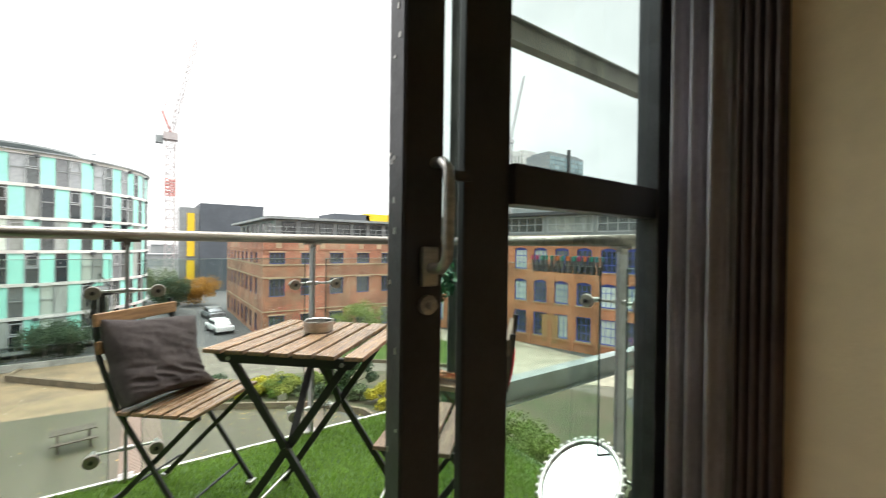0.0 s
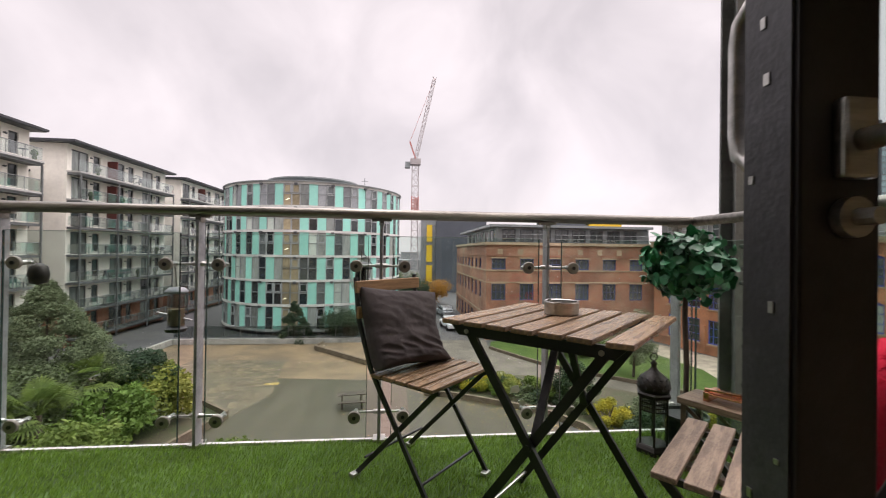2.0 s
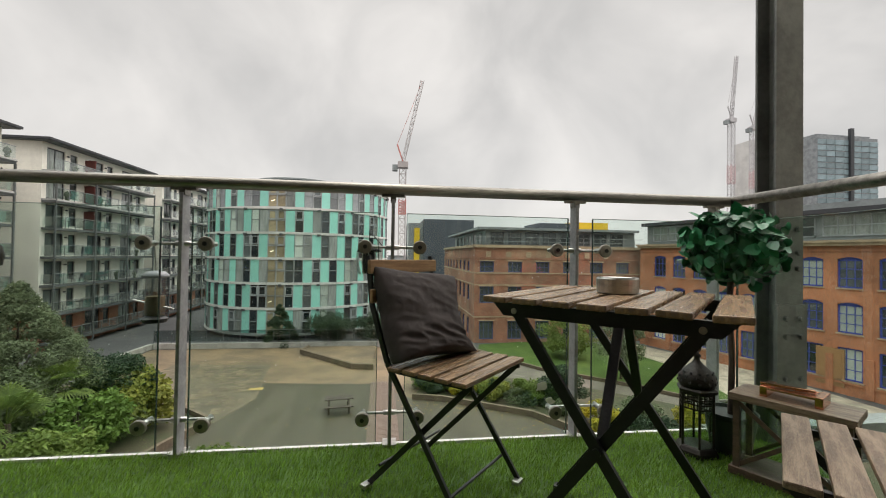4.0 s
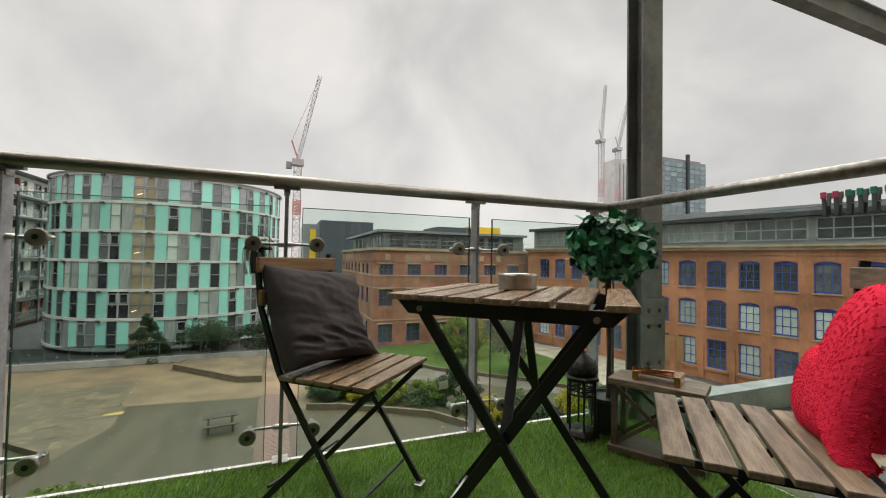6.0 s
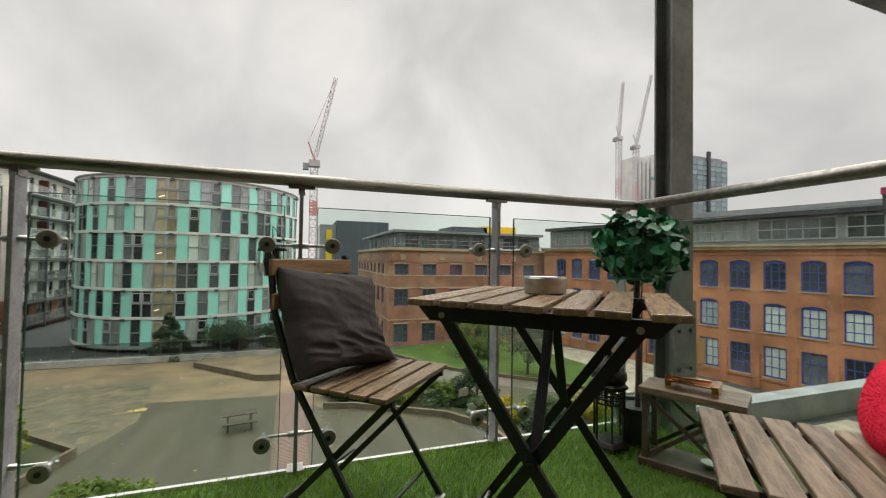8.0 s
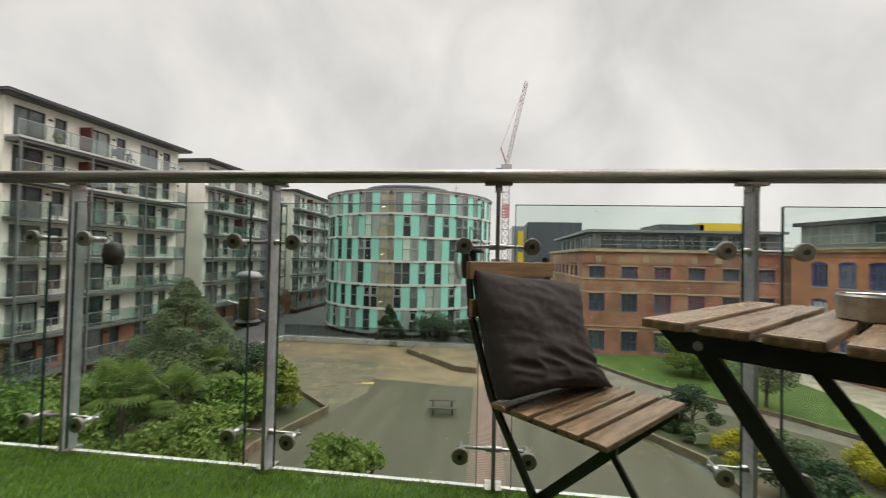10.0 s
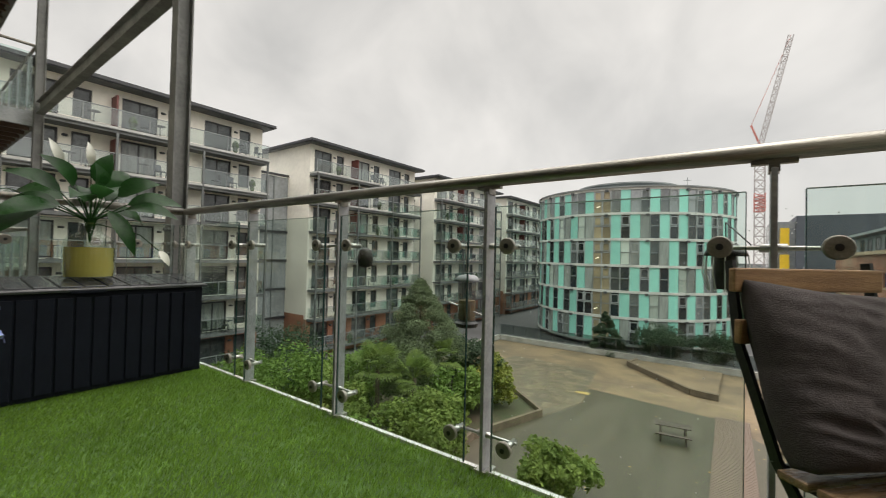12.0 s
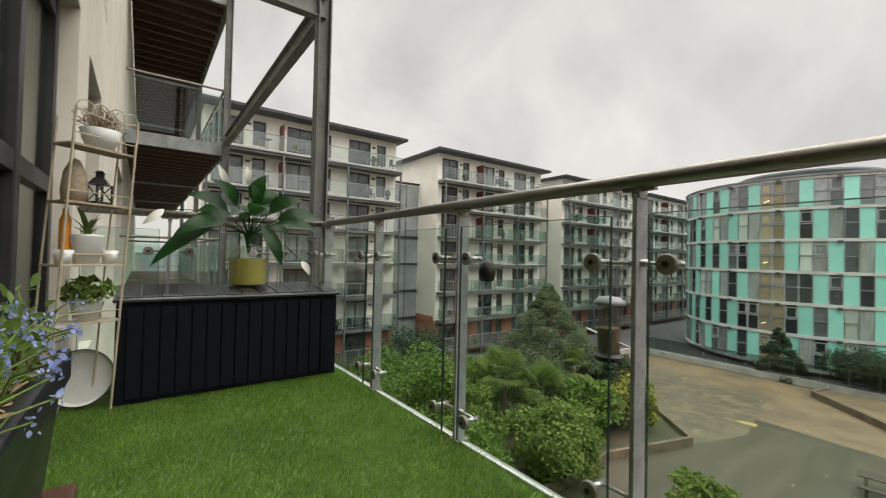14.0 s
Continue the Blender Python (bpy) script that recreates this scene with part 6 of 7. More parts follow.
def storage_box():
    s = thing("storage_box", "black ribbed resin storage box with wet grey lid", "storage box")
    x0, x1, y0, y1, z = -3.27, -2.845, .94, 2.225, .578
    bm = B()
    box(bm, x0, x1, y0, y1, .002, z, bevel=.012)
    part("body", bm, M["sbox"], s)
    n = 15
    w = (y1 - y0 - .09) / n
    bm = B()
    box(bm, 0, .012, -w / 2 + .006, w / 2 - .006, .03, z - .03, bevel=.004)
    me = mesh_of("front_plank", bm, M["sbox"])
    for k in range(n):
        part("front_plank", me, None, s, at=pose(x1, y0 + .045 + w * (k + .5), 0))
    bm = B()
    vs = box(bm, x0 - .02, x1 + .028, y0 - .015, y1 + .015, z, .605, bevel=.012)
    for v in vs:
        if v.co.z > .595:
            v.co.z += (x1 - v.co.x) * .1
    lid = part("lid", bm, M["sbox_lid"], s)
    m = 12
    wl = (y1 - y0) / m
    for k in range(m):
        bm = B()
        vs = box(bm, x0 + .01, x1 + .0, y0 + wl * k + .006, y0 + wl * (k + 1) - .006, .604, .612, bevel=.003)
        for v in vs:
            v.co.z += (x1 - v.co.x) * .1
        part("lid_plank", bm, M["sbox_lid"], lid)
    bm = B()
    box(bm, x1 + .024, x1 + .034, 1.52, 1.68, .572, .588, bevel=.003)
    part("handle", bm, M["sbox"], s)


storage_box()


def big_leaf(bm, base, tip, w, droop, up=Vector((0, 0, 1))):
    base, tip = Vector(base), Vector(tip)
    d = tip - base
    side = d.cross(up)
    side = side.normalized() if side.length > 1e-4 else Vector((1, 0, 0))
    nrm = side.cross(d).normalized()
    n = 9
    prev = None
    for i in range(n + 1):
        t = i / n
        c = base + d * t + nrm * (droop * 4 * t * (1 - t))
        ww = w * (math.sin(math.pi * min(1, t * 1.02) ** .8) ** .8 if 0 < t < 1 else .001)
        row = [bm.verts.new(c - side * ww + nrm * ww * .3), bm.verts.new(c), bm.verts.new(c + side * ww + nrm * ww * .3)]
        if prev:
            bm.faces.new((prev[0], prev[1], row[1], row[0]))
            bm.faces.new((prev[1], prev[2], row[2], row[1]))
        prev = row


def peace_lily():
    v = thing("plant_jar", "peace lily in a glass jar of yellow water", "plant", pose(-3.10, 1.66, .642) @ Matrix.Diagonal((1.1, 1.1, 1.06, 1)))
    bm = B()
    lathe(bm, [(.10, .0), (.115, .012), (.118, .05), (.118, .19), (.105, .235), (.065, .262), (.05, .28), (.05, .315), (.056, .325), (.052, .326), (.045, .31)], 32, cap=False)
    part("jar", bm, M["jar"], v, smooth=True)
    bm = B()
    lathe(bm, [(.001, .008), (.108, .012), (.112, .05), (.112, .182), (.001, .182)], 32)
    part("water", bm, M["water"], v, smooth=False)
    rs = random.Random(4)
    top = Vector((0, 0, .33))
    k = 0
    lean = [(-.52, -.20, .10, .07), (-.42, -.02, .16, .08), (-.36, .24, .02, .075), (-.24, .34, .10, .07), (.08, .42, .04, .07), (.20, .34, -.12, .08),
            (.30, .26, .12, .085), (.45, .14, .05, .085), (.38, .04, .18, .075), (.18, -.20, .12, .06), (.02, .16, .34, .085), (-.16, .10, .34, .08),
            (-.28, .16, -.22, .085), (.24, .20, -.26, .085), (.05, .22, -.34, .08), (-.02, .34, .12, .07), (.30, .00, -.16, .07), (-.34, .06, -.10, .08)]
    for ty, tz, tx, w in lean:
        tip = top + Vector((tx, ty, tz))
        mid = top + Vector((tx, ty, max(tz, .02))) * .36 + Vector((0, 0, .07))
        bm = B()
        tube(bm, [top - Vector((0, 0, .12)), top + Vector((tx, ty, 0)) * .06 + Vector((0, 0, .02)), mid], .004, 6)
        part("stem", bm, M["lily_leaf"], v)
        bm = B()
        big_leaf(bm, mid, tip, w * .74, .04, up=Vector((.75, rs.uniform(-.25, .25), .65)))
        part("leaf", bm, M["lily_leaf"], v, smooth=True)
    for dx, dy, dz, ex in ((.06, -.14, .31, -.06), (.05, -.02, .33, -.02), (.10, .31, -.16, .05), (.02, -.46, .14, -.1)):
        bm = B()
        tube(bm, [top, top + Vector((dx, dy, dz)) * .7 + Vector((0, 0, .05)), top + Vector((dx, dy, dz))], .003, 6)
        part("stem", bm, M["lily_leaf"], v)
        bm = B()
        p = top + Vector((dx, dy, dz))
        big_leaf(bm, p, p + Vector((.02, ex, .13 if dz > .3 else -.1)), .022, .02, up=Vector((1, 0, 0)))
        part("flower", bm, M["lily_white"], v, "white spathe", True)


peace_lily()


def etagere():
    P, Q = Vector((-2.62, .70, 0)), Vector((-2.795, .935, 0))
    u = (Q - P).normalized()
    b = Vector((-u.y, u.x, 0))
    b = b if b.y < 0 else -b
    W = (Q - P).length
    m = Matrix((u, b, Vector((0, 0, 1)))).transposed().to_4x4()
    m.translation = P + Vector((-.02, -.0, 0))
    s = thing("plant_stand", "cream painted metal ladder plant stand with wooden shelves", "shelf", m)
    # local x along the front, y to the back, front posts lean back
    for x in (0, W):
        bm = B()
        tube(bm, [(x, .0, .004), (x, -.065, .8), (x, -.13, 1.56)], .006, 8)
        part("post", bm, M["cream_metal"], s)
        bm = B()
        tube(bm, [(x, .15, .004), (x, .08, .8), (x, .0, 1.52)], .005, 8)
        part("post", bm, M["cream_metal"], s)
    sh = []
    for z, d0, d1 in ((1.39, -.112, .012), (1.11, -.088, .045), (.80, -.062, .08), (.50, -.038, .107)):
        bm = B()
        box(bm, -.01, W + .01, d0, d1, z - .012, z, bevel=.002)
        part("shelf", bm, M["shelf_wood"] if z > 1 else M["cream_metal"], s)
        bm = B()
        rod(bm, (0, d0, z + .05), (W, d0, z + .05), .003, 6)
        part("guard_rail", bm, M["cream_metal"], s)
    bm = B()
    for x0, sgn in ((0, 1), (W * .5, -1), (W * .5, 1), (W, -1)):
        tube(bm, [(x0 + sgn * (.045 - .045 * math.cos(t) * (1 - t / 9)), -.13, 1.56 + .05 * math.sin(t) * (1 - t / 9)) for t in [k * .45 for k in range(14)]], .003, 6)
    tube(bm, [(0, -.13, 1.55), (W * .5, -.13, 1.53), (W, -.13, 1.55)], .003, 6)
    part("scrollwork", bm, M["cream_metal"], s)

    def on(name, label, cat, x, y, z):
        return thing(name, label, cat, m @ pose(x, y, z))
    t = on("flower_pot", "white oval pot of dry wiry plant on the stand", "plant pot", W * .55, -.05, 1.391)
    bm = B()
    lathe(bm, [(.055, 0), (.075, .05), (.086, .10), (.082, .10), (.07, .07)], 24)
    part("pot", bm, M["white_pot"], t, smooth=True)
    bm = B()
    lathe(bm, [(.001, .085), (.076, .085), (.076, .08)], 20)
    part("soil", bm, M["soil"], t)
    bm = B()
    rs = random.Random(6)
    for k in range(70):
        a, r = rs.uniform(0, 6.28), rs.uniform(.05, .12)
        z = rs.uniform(.03, .14)
        tube(bm, [(0, 0, .085), (r * .6 * math.cos(a), r * .6 * math.sin(a), .085 + z), (r * math.cos(a + .4), r * math.sin(a + .4), .085 + z * .7), (r * .8 * math.cos(a + 1), r * .8 * math.sin(a + 1), .085 + z * .3)], .0014, 4)
    tagged(part("dry_tuft", bm, M["dry"], t), kind="stuff")
    t = on("small_lantern", "small black square candle lantern", "lantern", W * .6, -.035, 1.111)
    bm = B()
    box(bm, -.04, .04, -.04, .04, 0, .012, bevel=.002)
    for sx in (-1, 1):
        for sy in (-1, 1):
            box(bm, sx * .036 - .004, sx * .036 + .004, sy * .036 - .004, sy * .036 + .004, .012, .10)
    for sy in (-1, 1):
        bar(bm, (-.034, sy * .037, .014), (.034, sy * .037, .098), .005, .003, up=(0, 1, 0))
        bar(bm, (-.034, sy * .037, .098), (.034, sy * .037, .014), .005, .003, up=(0, 1, 0))
    part("frame", bm, M["black_metal"], t)
    bm = B()
    lathe(bm, [(.06, .10), (.035, .13), (.022, .14), (.022, .16), (.03, .162), (.012, .175)], 4)
    part("roof", bm, M["black_metal"], t)
    bm = B()
    box(bm, -.033, .033, -.033, .033, .013, .098)
    part("pane", bm, M["jar"], t)
    t = on("wicker_ornament", "pale woven wicker cone ornament", "ornament", W * .28, -.0, 1.111)
    bm = B()
    lathe(bm, [(.05, 0), (.055, .06), (.045, .15), (.02, .21), (.003, .22)], 16)
    part("cone", bm, M["shelf_wood"], t, smooth=True)
    t = on("aloe_pot", "tall white pot with green aloe", "plant pot", W * .5, .0, .801)
    bm = B()
    lathe(bm, [(.052, 0), (.07, .14), (.073, .15), (.066, .15), (.06, .12)], 24)
    part("pot", bm, M["white_pot"], t, smooth=True)
    bm = B()
    lathe(bm, [(.001, .13), (.062, .13), (.06, .12)], 20)
    part("soil", bm, M["soil"], t)
    for k in range(9):
        a = k * .7
        bm = B()
        big_leaf(bm, (0, 0, .125), (.075 * math.cos(a), .075 * math.sin(a), .19 + .05 * (k % 3)), .012, .015)
        part("leaf", bm, M["herb"], t)
    t = on("orange_bottle", "slim bright orange bottle standing on the shelf", "bottle", W * .25, .04, .801)
    bm = B()
    lathe(bm, [(.022, 0), (.024, .01), (.024, .22), (.012, .25), (.012, .275), (.003, .28)], 16)
    part("body", bm, M["orange"], t, smooth=True)
    for x in (.1, .82):
        t = on("white_cup", "small white ceramic cup on the stand", "cup", W * x, -.03, .801)
        bm = B()
        lathe(bm, [(.03, 0), (.04, .07), (.037, .07), (.028, .006)], 20)
        part("body", bm, M["white_pot"], t, smooth=True)
    t = on("herb_pot", "pale pot of trailing green succulents", "plant pot", W * .6, .03, .501)
    bm = B()
    lathe(bm, [(.05, 0), (.07, .10), (.074, .11), (.066, .11)], 24)
    part("pot", bm, M["white_pot"], t, smooth=True)
    d_, p_ = ball_points(260, 9, .3)
    leaf_cloud(p_ * np.array([.11, .11, .075]) + np.array([0, 0, .15]), d_, .04, M["herb"], "leaves", t, 4)
    t = thing("enamel_tray", "round white enamel tray leaning near the stand", "tray", pose(-2.95, .80, .16, 76, 0, 75))
    bm = B()
    lathe(bm, [(.001, 0), (.135, 0), (.15, .02), (.153, .02), (.138, -.004), (.001, -.004)], 40)
    part("tray", bm, M["enamel"], t, smooth=False)
    bm = B()
    lathe(bm, [(.150, .018), (.155, .018), (.155, .023), (.150, .023)], 40, cap=False)
    part("rim", bm, M["black_metal"], t)


etagere()


def planter():
    x0, x1, y0, y1, h = -.985, -.39, .755, .947, .69
    t = thing("planter_trough", "dark resin trough planted with pale blue lobelia", "planter")
    bm = B()
    vs = box(bm, x0 + .012, x1 - .012, y0 + .012, y1 - .012, h - .235, h - .06, bevel=.008)
    for v in vs:
        if v.co.z < h - .15:
            v.co.x += .045 if v.co.x < (x0 + x1) / 2 else -.045
            v.co.y += .012 if v.co.y < (y0 + y1) / 2 else -.012
    part("body", bm, M["planter"], t)
    for lx in (x0 + .09, x1 - .09):
        for ly in (y0 + .04, y1 - .04):
            bm = B()
            rod(bm, (lx, ly, 0), (lx, ly, h - .2605), .011, 8)
            part("leg", bm, M["black_metal"], t)
    for k, (a, b, c, d) in enumerate(((x0, x1, y1 - .022, y1), (x0, x1, y0, y0 + .022), (x0, x0 + .022, y0 + .022, y1 - .022), (x1 - .022, x1, y0 + .022, y1 - .022))):
        bm = B()
        box(bm, a, b, c, d, h - .06, h, bevel=.008)
        part("rim", bm, M["planter"], t)
    bm = B()
    box(bm, x0 + .022, x1 - .022, y0 + .022, y1 - .022, h - .058, h - .03)
    part("soil", bm, M["soil"], t)
    rs = np.random.RandomState(12)
    n = 1000
    x = rs.uniform(x0 - .03, x1, n)
    y = rs.uniform(y0 - .0, y1 - .035, n)
    z = h - .02 + np.abs(rs.normal(0, .06, n))
    P = np.stack((x, y, z), 1)
    leaf_cloud(P, np.tile((0, 0, 1.), (n, 1)), .028, M["herb"], "foliage", t, 3, .9, .45)
    P2 = np.stack((rs.uniform(x0 + .03, x1, 500), rs.uniform(y0 + .03, y1 - .03, 500), h - .03 + np.abs(rs.normal(0, .02, 500))), 1)
    leaf_cloud(P2, np.tile((0, 0, 1.), (500, 1)), .035, M["dry"], "dead_leaves", t, 5, .9, .2)
    bm = B()
    r2 = random.Random(3)
    heads = []
    for k in range(110):
        bx, by = r2.uniform(x0 + .03, x1 - .03), r2.uniform(y0 + .03, y1 - .03)
        tx, ty, tz = bx + r2.uniform(-.13, .03), by + r2.uniform(-.03, .07), h + r2.uniform(.0, .10)
        tube(bm, [(bx, by, h - .03), ((bx + tx) / 2, (by + ty) / 2, tz * .8 + h * .2), (tx, ty, tz)], .0014, 4)
        heads.append((tx, ty, tz))
    tagged(part("stem_tuft", bm, M["herb"], t), kind="stuff")
    pts, nr = [], []
    for hx, hy, hz in heads:
        for q in range(7):
            pts.append((hx + r2.gauss(0, .004), hy + r2.gauss(0, .004), hz + r2.gauss(0, .005)))
            nr.append((r2.gauss(0, 1), r2.gauss(0, 1) + .6, .6))
    tagged(leaf_cloud(pts, nr, .0085, M["lobelia"], "blossom", t, 8, .5, .7), kind="stuff")
    bm = B()
    box(bm, x0 + .05, x1 - .04, y0 + .005, y1 + .02, h - .26, h - .236, bevel=.006)
    part("drip_tray", bm, M["brown_glaze"], t, "brown drip tray")


M["brown_glaze"] = mat("brown_glaze", (0.07, 0.03, 0.02), .25, 0, .3, 8)
planter()


def feeders():
    f = thing("bird_feeder", "clear tube bird feeder with pale roof outside the glass", "bird feeder", pose(-.735, 2.36, .53))
    bm = B()
    lathe(bm, [(.038, .03), (.038, .20)], 20, cap=False)
    part("tube", bm, M["feeder_tube"], f, smooth=True)
    bm = B()
    lathe(bm, [(.001, .035), (.036, .035), (.036, .115), (.001, .115)], 20)
    part("seed", bm, M["dry"], f)
    bm = B()
    lathe(bm, [(.052, .196), (.050, .206), (.036, .22), (.001, .226)], 20)
    part("roof", bm, M["feeder_roof"], f, smooth=True)
    bm = B()
    lathe(bm, [(.001, 0), (.045, .004), (.05, .02), (.036, .03), (.001, .03)], 20)
    part("tray", bm, M["black_metal"], f)
    bm = B()
    rod(bm, (-.09, 0, .10), (.075, 0, .06), .004, 6)
    rod(bm, (0, 0, .22), (0, -.02, .345), .003, 6)
    part("perch", bm, M["steel"], f)
    f = thing("caged_feeder", "black domed caged bird feeder hung from the railing", "bird feeder", pose(.165, 2.40, .80))
    bm = B()
    lathe(bm, [(.001, .09), (.03, .086), (.052, .066), (.058, .05), (.052, .05)], 20)
    part("dome", bm, M["black_metal"], f, smooth=True)
    bm = B()
    lathe(bm, [(.03, -.05), (.035, 0), (.03, .05)], 16)
    part("body", bm, M["black_metal"], f)
    bm = B()
    tube(bm, [(.056, 0, .05), (.06, 0, 0), (.045, 0, -.055)], .002, 5)
    wire = mesh_of("cage_wire", bm, M["white_pot"])
    for k in range(12):
        part("cage_wire", wire, None, f, at=pose(0, 0, 0, 0, 0, 30 * k))
    bm = B()
    tube(bm, [(0, 0, .09), (0, -.03, .15), (.06, -.1, .08)], .002, 5)
    part("hook", bm, M["black_metal"], f)
    f = thing("suet_feeder", "small dark feeder pouch hung by a railing post", "bird feeder", pose(-1.37, 2.37, .76))
    bm = B()
    lathe(bm, [(.001, 0), (.035, .01), (.042, .05), (.034, .09), (.012, .105)], 12)
    part("pouch", bm, M["lantern"], f, smooth=True)
    bm = B()
    tube(bm, [(0, 0, .1), (0, -.04, .13), (0, -.07, .115)], .002, 5)
    part("hook", bm, M["black_metal"], f)


feeders()

PEG = {"pink": (.55, .06, .16), "green": (.03, .28, .2), "teal": (.02, .22, .24), "orange": (.62, .14, .03)}
for _k, _c in PEG.items():
    M["peg_" + _k] = mat("peg_" + _k, _c, .5, 0, .2, 10)
M["peg_grey"] = mat("peg_soft_grey", (.10, .11, .11), .6, 0, .2, 10)
for k in range(13):
    col = ("pink", "pink", "green", "green", "green", "orange", "green", "orange", "green", "pink", "orange", "green", "teal")[k]
    p = thing("clothes_peg", f"grey and {col} plastic clothes peg on the glass edge", "peg", pose(1.905, 1.285 - .030 * k, 1.018, 0, 0, 90 + (k % 3 - 1) * 6), "row of pegs")
    for s in (-1, 1):
        bm = B()
        vs = box(bm, -.006, .006, s * .0075 - .0025, s * .0075 + .0025, -.035, .042, bevel=.002)
        for v in vs:
            if v.co.z > .01:
                v.co.y += s * (v.co.z - .01) * .2
        part("jaw", bm, M["peg_grey"], p)
        bm = B()
        box(bm, -.0075, .0075, s * .0145 - .003, s * .0145 + .003, .022, .044, bevel=.002)
        part("grip", bm, M["peg_" + col], p, col + " grip")


def floor_mirror():
    m = pose(1.80, .93, .135, 0, -38, 0) @ Matrix.Diagonal((1.2, 1.2, 1, 1))
    t = thing("oval_mirror", "oval mirror with ornate silver frame leaning on the glass", "mirror", m)
    bm = B()
    lathe(bm, [(.001, .004), (.128, .004), (.128, 0), (.001, 0)], 40)
    bmesh.ops.scale(bm, vec=(1.18, 1, 1), verts=bm.verts[:])
    part("mirror_plate", bm, M["mirror"], t)
    bm = B()
    tube(bm, [(.158 * math.cos(a), .134 * math.sin(a), .004) for a in [k * math.pi / 24 for k in range(49)]], .012, 8)
    fr = part("frame", bm, M["silver"], t, smooth=True)
    bm = B()
    bmesh.ops.create_icosphere(bm, subdivisions=1, radius=.011)
    me = mesh_of("bead", bm, M["silver"], True)
    for k in range(36):
        a = k * math.pi / 18
        part("bead", me, None, fr, at=pose(.168 * math.cos(a), .144 * math.sin(a), .008))


M["mirror"] = mat("mirror_silvering", (0.9, 0.92, 0.92), 0.03, 1.0, 0.02, 5)
M["silver"] = mat("aged_silver_leaf", (0.62, 0.60, 0.56), 0.35, 0.9, 0.3, 30, 0.3, 80)
floor_mirror()

# ---- plants of the courtyard ----


def tree(name, x, y, top, r, kind, label, n=4200, leaf=.16, low=.25, cone=False, seed=1, category="shrub"):
    h = top - G
    t = thing(name, label, category, pose(x, y, G))
    rs = np.random.RandomState(seed)
    rr = random.Random(seed)
    z0 = h * low
    cz, rz = (h + z0) / 2, (h - z0) / 2
    bm = B()
    tube(bm, [(0, 0, 0), (rr.uniform(-.1, .1), rr.uniform(-.1, .1), h * .35), (rr.uniform(-.2, .2), rr.uniform(-.2, .2), h * .8)], [max(.05, h * .022), max(.04, h * .016), .015], 7)
    part("trunk", bm, M["trunk"], t)
    clumps, taper = [], []
    m = 18 if r < 1.6 else 110 if cone and r > 3 else 42
    n = int(n * 2.0)
    leaf = leaf * .72
    for k in range(m):
        d = rs.normal(0, 1, 3)
        d /= np.linalg.norm(d)
        f = rs.uniform(.45, .95)
        c = np.array([d[0] * r * f, d[1] * r * f, cz + d[2] * rz * f])
        if cone:
            q = rs.uniform(0, 1)
            a = rs.uniform(0, 6.28)
            rad = r * (1 - q) * .85
            c = np.array([math.cos(a) * rad, math.sin(a) * rad, z0 + (h - z0) * q * .95])
            taper.append(1.15 - .75 * q)
        clumps.append(c)
    bm = B()
    for c in clumps[:12]:
        b = Vector((0, 0, h * rr.uniform(.15, .5)))
        tube(bm, [b, b.lerp(Vector(c), .5) + Vector((0, 0, .1)), Vector(c)], [max(.02, h * .008), .015, .008], 5)
    part("branching", bm, M["trunk"], t)
    P, Nn = [], []
    per = n // m
    for ci, c in enumerate(clumps):
        s = r * rs.uniform(.3, .5) * (.8 if not cone else (.6 if r < 3 else .42) * taper[ci])
        d, p = ball_points(per, rs.randint(1 << 30), .35)
        P.append(c + p * np.array([s, s, s * .75]))
        Nn.append(d + np.array([0, 0, .5]))
    P, Nn = np.concatenate(P), np.concatenate(Nn)
    P[:, 2] = np.maximum(P[:, 2], .05)
    leaf_cloud(P, Nn, leaf, LEAF[kind], "crown", t, seed + 50, .7, .55)
    return t


def fan_palm(x, y, top, spread, seed, label):
    """Short trunk with fans of narrow pleated blades on bowed stalks."""
    t = thing("fan_palm", label, "palm", pose(x, y, G), "fan palms in the bed")
    rr = random.Random(seed)
    h = top - G - spread * .5
    bm = B()
    tube(bm, [(0, 0, 0), (.05, 0, h * .6), (0, .04, h)], [.14, .12, .1], 8)
    part("trunk", bm, M["trunk"], t)
    for k in range(20):
        az, el = k * 2.4 + rr.uniform(-.3, .3), rr.uniform(-.35, 1.2)
        d = Vector((math.cos(az) * math.cos(el), math.sin(az) * math.cos(el), math.sin(el)))
        hub = Vector((0, 0, h)) + d * spread * rr.uniform(.42, .6)
        side = d.cross(Vector((0, 0, 1))).normalized()
        bm = B()
        tube(bm, [(0, 0, h - .1), tuple(Vector((0, 0, h)) + d * spread * .25 + Vector((0, 0, .06))), tuple(hub)], .015, 5)
        for q in range(17):
            a = (q - 8) * .2
            r = spread * .55 * (1 - .25 * abs(a) / 1.6)
            e = d * math.cos(a) + side * math.sin(a)
            m = hub + e * r * .6
            tip = hub + e * r - Vector((0, 0, .10 + .12 * r))
            n = side * math.cos(a) - d * math.sin(a)
            vs = [bm.verts.new(p) for p in (hub, m + n * .035, tip, m - n * .035)]
            bm.faces.new(vs)
        part("frond", bm, LEAF["palm"], t)


tree("garden_tree", -15.6, 20.4, -.45, 5.0, "olive", "tall grey-green tree with fine wispy foliage in the bed", 20000, .16, .12, True, seed=1, category="tree")
tree("garden_tree", -14.9, 18.8, -2.9, 2.2, "olive", "broad dull green tree in the planting bed", 8000, .2, .1, seed=2, category="tree")
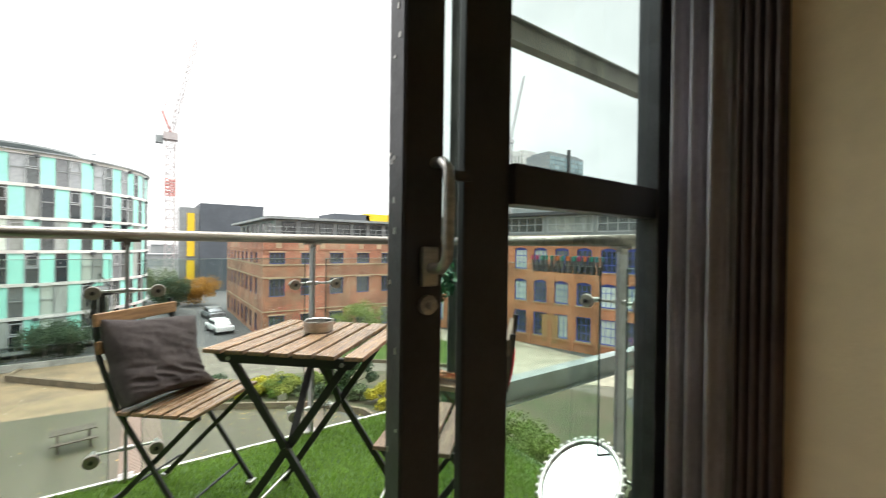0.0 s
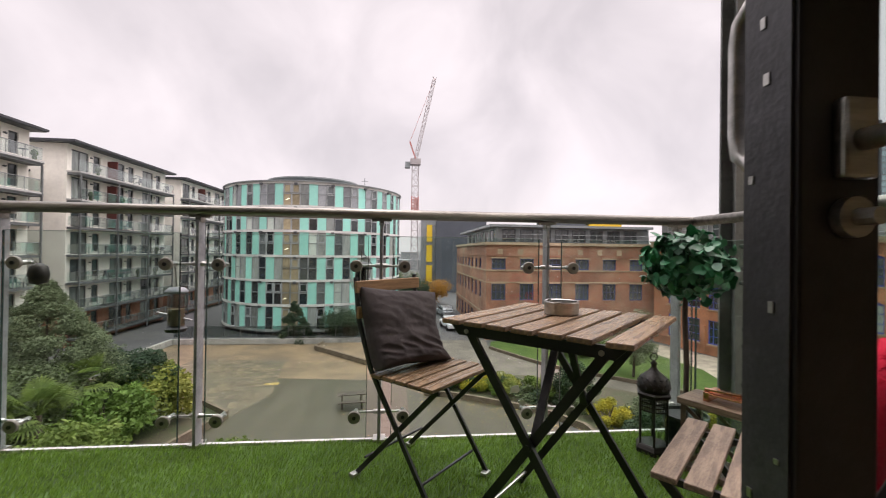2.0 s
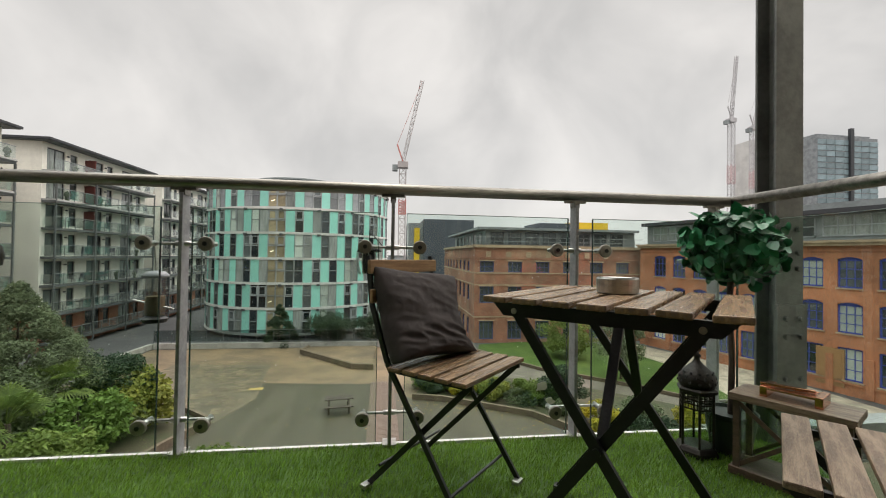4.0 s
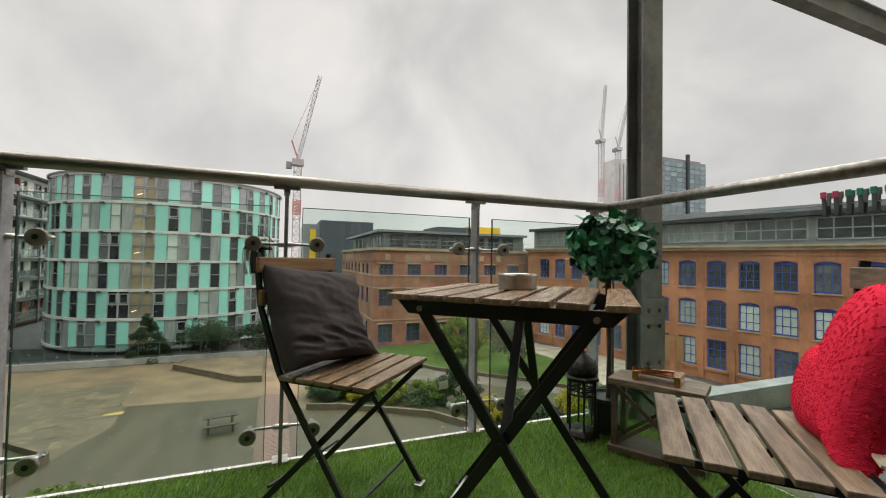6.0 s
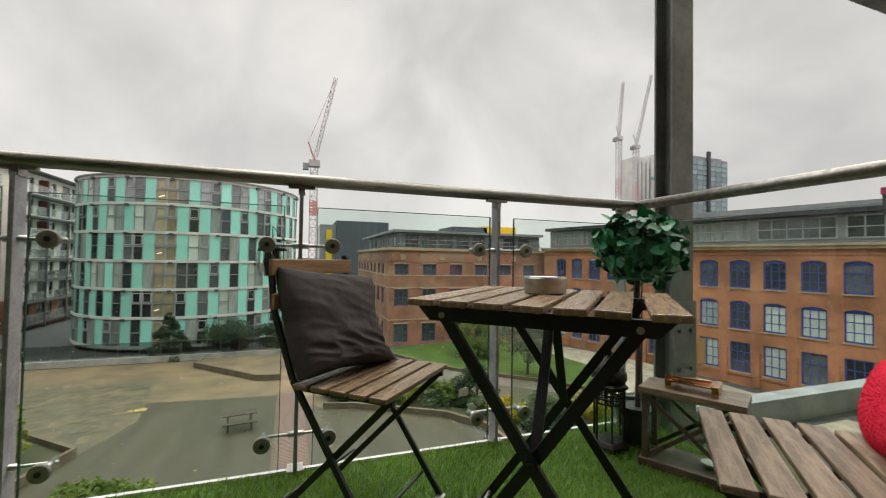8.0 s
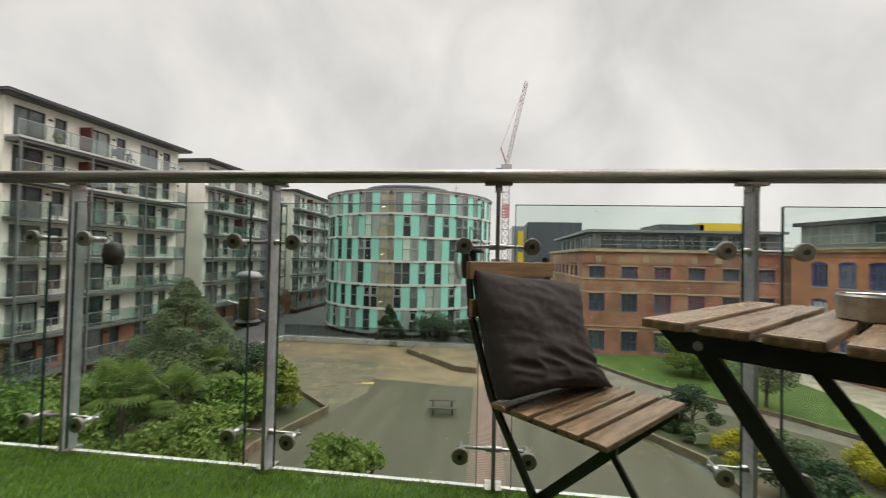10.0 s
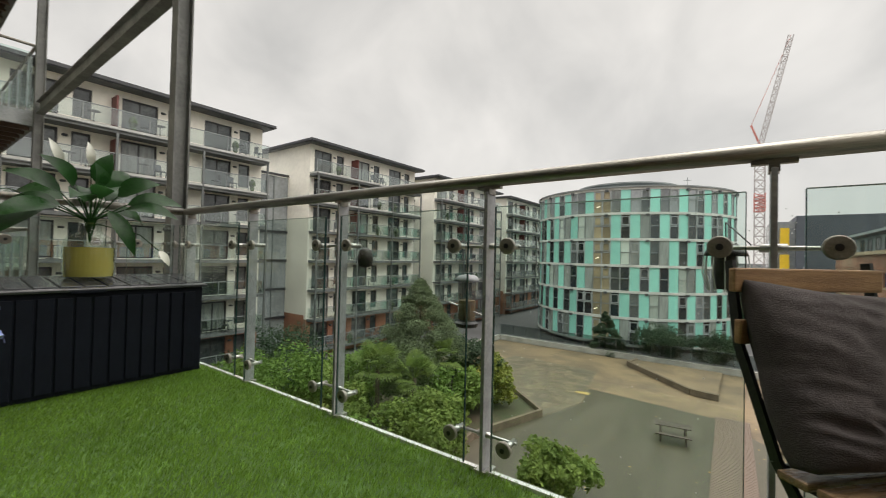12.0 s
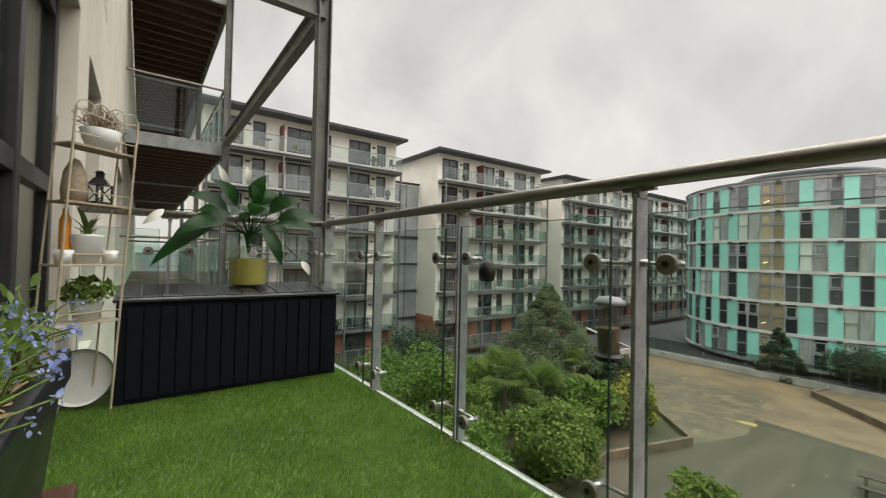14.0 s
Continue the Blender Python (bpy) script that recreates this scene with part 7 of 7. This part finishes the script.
tree("garden_tree", -13.0, 22.4, -3.6, 1.7, "dark", "dusky green tree beside the gravel court", 5000, .22, .1, seed=3, category="tree")
tree("shrub", -12.0, 22.6, -5.2, 1.75, "autumn_green", "rounded yellow-green shrub by the bed edge", 2600, .34, .1, seed=4)
tree("shrub", -10.9, 15.0, -5.0, 2.0, "bright", "large rounded bright green shrub with broad leaves", 6500, .25, .05, seed=5)
tree("shrub", -12.4, 19.4, -5.0, 1.6, "mid", "mid green spreading garden shrub", 3000, .3, .05, seed=7)
tree("shrub", -15.2, 13.2, -4.7, 1.9, "bright", "yellow-green shrub in the bed", 4000, .27, .05, seed=6)
tree("shrub", -17.4, 16.4, -4.6, 2.0, "mid", "dense mid green garden shrub", 3500, .28, .05, seed=8)
tree("shrub", -12.6, 11.2, -5.6, 2.0, "mid", "low green shrub under the balcony", 4000, .27, .05, seed=34)
fan_palm(-14.6, 15.8, -4.1, 1.7, 1, "tall fan palm with yellow-green fronds")
fan_palm(-13.0, 16.8, -4.6, 1.5, 2, "fan palm with bowed green fronds")
fan_palm(-13.4, 19.6, -4.2, 1.4, 3, "fan palm half hidden by shrubs")
tree("shrub", -5.1, 15.6, -5.55, 1.5, "bright", "bright green rounded bush on the deck edge", 2600, .3, .02, seed=14)
tree("shrub", -3.1, 14.4, -7.1, .75, "bright", "small bright green bush", 1000, .2, .02, seed=15)
tree("shrub", 3.3, 27.3, -6.7, 1.15, "dark", "dark green clipped bush in the bed", 2600, .16, .02, seed=21)
tree("shrub", 5.2, 26.7, -7.0, 1.0, "yellow", "low bush with yellow flowers", 2000, .17, .02, seed=24)
tree("shrub", 7.1, 26.0, -6.9, 1.3, "autumn_green", "low spreading yellow-green bush", 2200, .2, .02, seed=25)
tree("shrub", 9.0, 25.2, -6.7, 1.1, "bright", "fresh green bush in the bed", 2200, .2, .02, seed=22)
tree("shrub", 10.9, 23.8, -5.7, 1.4, "dark", "dark green bushy shrub above the edging", 3500, .18, .02, seed=29)
tree("shrub", 11.4, 20.8, -6.7, 1.2, "yellow", "bush with yellow leaves", 2500, .18, .02, seed=23)
tree("shrub", 12.2, 17.6, -6.2, 1.4, "dark", "dusky green bush in the lawn bed", 3000, .2, .02, seed=28)
tree("shrub", 14.0, 21.6, -6.9, 1.2, "olive", "low olive bush in the bed", 2200, .18, .02, seed=35)
tree("shrub", -16.2, 11.2, -3.3, 3.0, "mid", "dense green shrub beneath the flats", 6000, .22, .05, seed=9)
tree("shrub", -14.2, 7.0, -4.3, 2.8, "mid", "spreading green shrub near the flats", 5000, .24, .05, seed=10)
tree("shrub", -19.5, 13.6, -3.4, 3.0, "dark", "dark evergreen shrub by the flats", 5000, .2, .05, seed=11)
tree("shrub", -18.4, 7.6, -4.0, 3.0, "mid", "green shrub by the flats", 4500, .22, .05, seed=12)
tree("shrub", -19.6, 22.0, -4.4, 2.2, "dark", "dark shrub along the court wall", 4500, .18, .05, seed=13)
tree("garden_tree", -10.3, 42.6, -4.1, 2.0, "dark", "dark conical evergreen before the round building", 4500, .2, .05, True, seed=16, category="tree")
tree("shrub", -5.4, 42.7, -4.9, 2.3, "dark", "wide dark evergreen bush behind the fence", 4500, .22, .05, seed=17)
tree("shrub", -1.4, 42.8, -5.2, 1.9, "dark", "dark evergreen bush behind the fence", 3500, .22, .05, seed=18)
tree("garden_tree", 16.2, 35.2, -4.2, 2.4, "bright", "pale green willowy tree on the lawn", 5500, .2, .1, seed=19, category="tree")
tree("garden_tree", 17.4, 28.6, -3.0, 1.7, "olive", "rounded olive green tree beside the lawn", 4500, .18, .15, seed=20, category="tree")
tree("shrub", 12.4, 11.0, -5.6, 1.6, "bright", "light green bush in the bed", 3500, .18, .02, seed=26)
tree("shrub", 13.5, 15.5, -6.2, 1.5, "mid", "green bush beside the path", 3000, .18, .02, seed=27)
tree("shrub", 16.6, 19.6, -6.6, 1.3, "yellow", "yellowing bush near the path", 2500, .17, .02, seed=30)
_rb = random.Random(77)
for _k in range(16):
    _x = 2.6 + .52 * _k
    _y = 27.3 - .085 * (_x - 1.5) ** 2 * .75 + _rb.uniform(.2, 1.6)
    tree("shrub", _x, _y, G + _rb.uniform(.6, 1.1), _rb.uniform(.6, .95), _rb.choice(("olive", "mid", "autumn_green", "dark", "yellow")), "low leafy ground cover in the shrub bed", 700, .17, .02, seed=100 + _k)
tree("street_tree", 5.9, 72.0, -3.9, 3.2, "autumn", "orange autumn tree by the street", 4000, .3, .15, seed=31, category="tree")
tree("street_tree", 2.6, 66.0, -3.4, 2.6, "dark", "dark street tree beyond the round building", 3500, .3, .15, seed=32, category="tree")
tree("street_tree", 1.2, 78.0, -2.6, 3.0, "olive", "olive street tree in the distance", 3500, .3, .15, seed=33, category="tree")


def fallen_leaves():
    rs = np.random.RandomState(17)
    n = 420
    along = rs.uniform(0, 1, n)
    x = np.where(along < .55, rs.uniform(1.5, 10, n), rs.uniform(-8, 9, n))
    y = np.where(along < .55, 25.6 - .06 * (x - 2) ** 2 - np.abs(rs.normal(0, 1.3, n)), rs.uniform(14, 29, n))
    P = np.stack((x, y, np.full(n, G + .008)), 1)
    tagged(leaf_cloud(P, np.tile((0, 0, 1.), (n, 1)), .11, M["fallen"], "fallen_leaves", None, 18, .12, .7, .05), "scattered yellow and brown leaves on the wet deck", "leaves", kind="stuff")


fallen_leaves()


def glass_scrap(x, z, w, turn, seed):
    """Torn pale paper scrap stuck on the glass."""
    rr = random.Random(seed)
    bm = B()
    n = 9
    ring = [(w * .5 * math.cos(2 * math.pi * k / n) * rr.uniform(.6, 1.1), w * .34 * math.sin(2 * math.pi * k / n) * rr.uniform(.5, 1.1)) for k in range(n)]
    lo = [bm.verts.new((a, 0, c)) for a, c in ring]
    hi = [bm.verts.new((a, -.0015, c)) for a, c in ring]
    bm.faces.new(hi)
    bm.faces.new(lo[::-1])
    for k in range(n):
        bm.faces.new((lo[k], lo[(k + 1) % n], hi[(k + 1) % n], hi[k]))
    ob = part("paper_scrap", bm, M["lily_white"], None, at=pose(x, 2.2378, z, 0, turn, 0))
    tagged(ob, "small torn pale scrap stuck on the balustrade glass", "scrap")


glass_scrap(.954, .254, .07, -25, 1)
glass_scrap(.992, .189, .05, 10, 2)
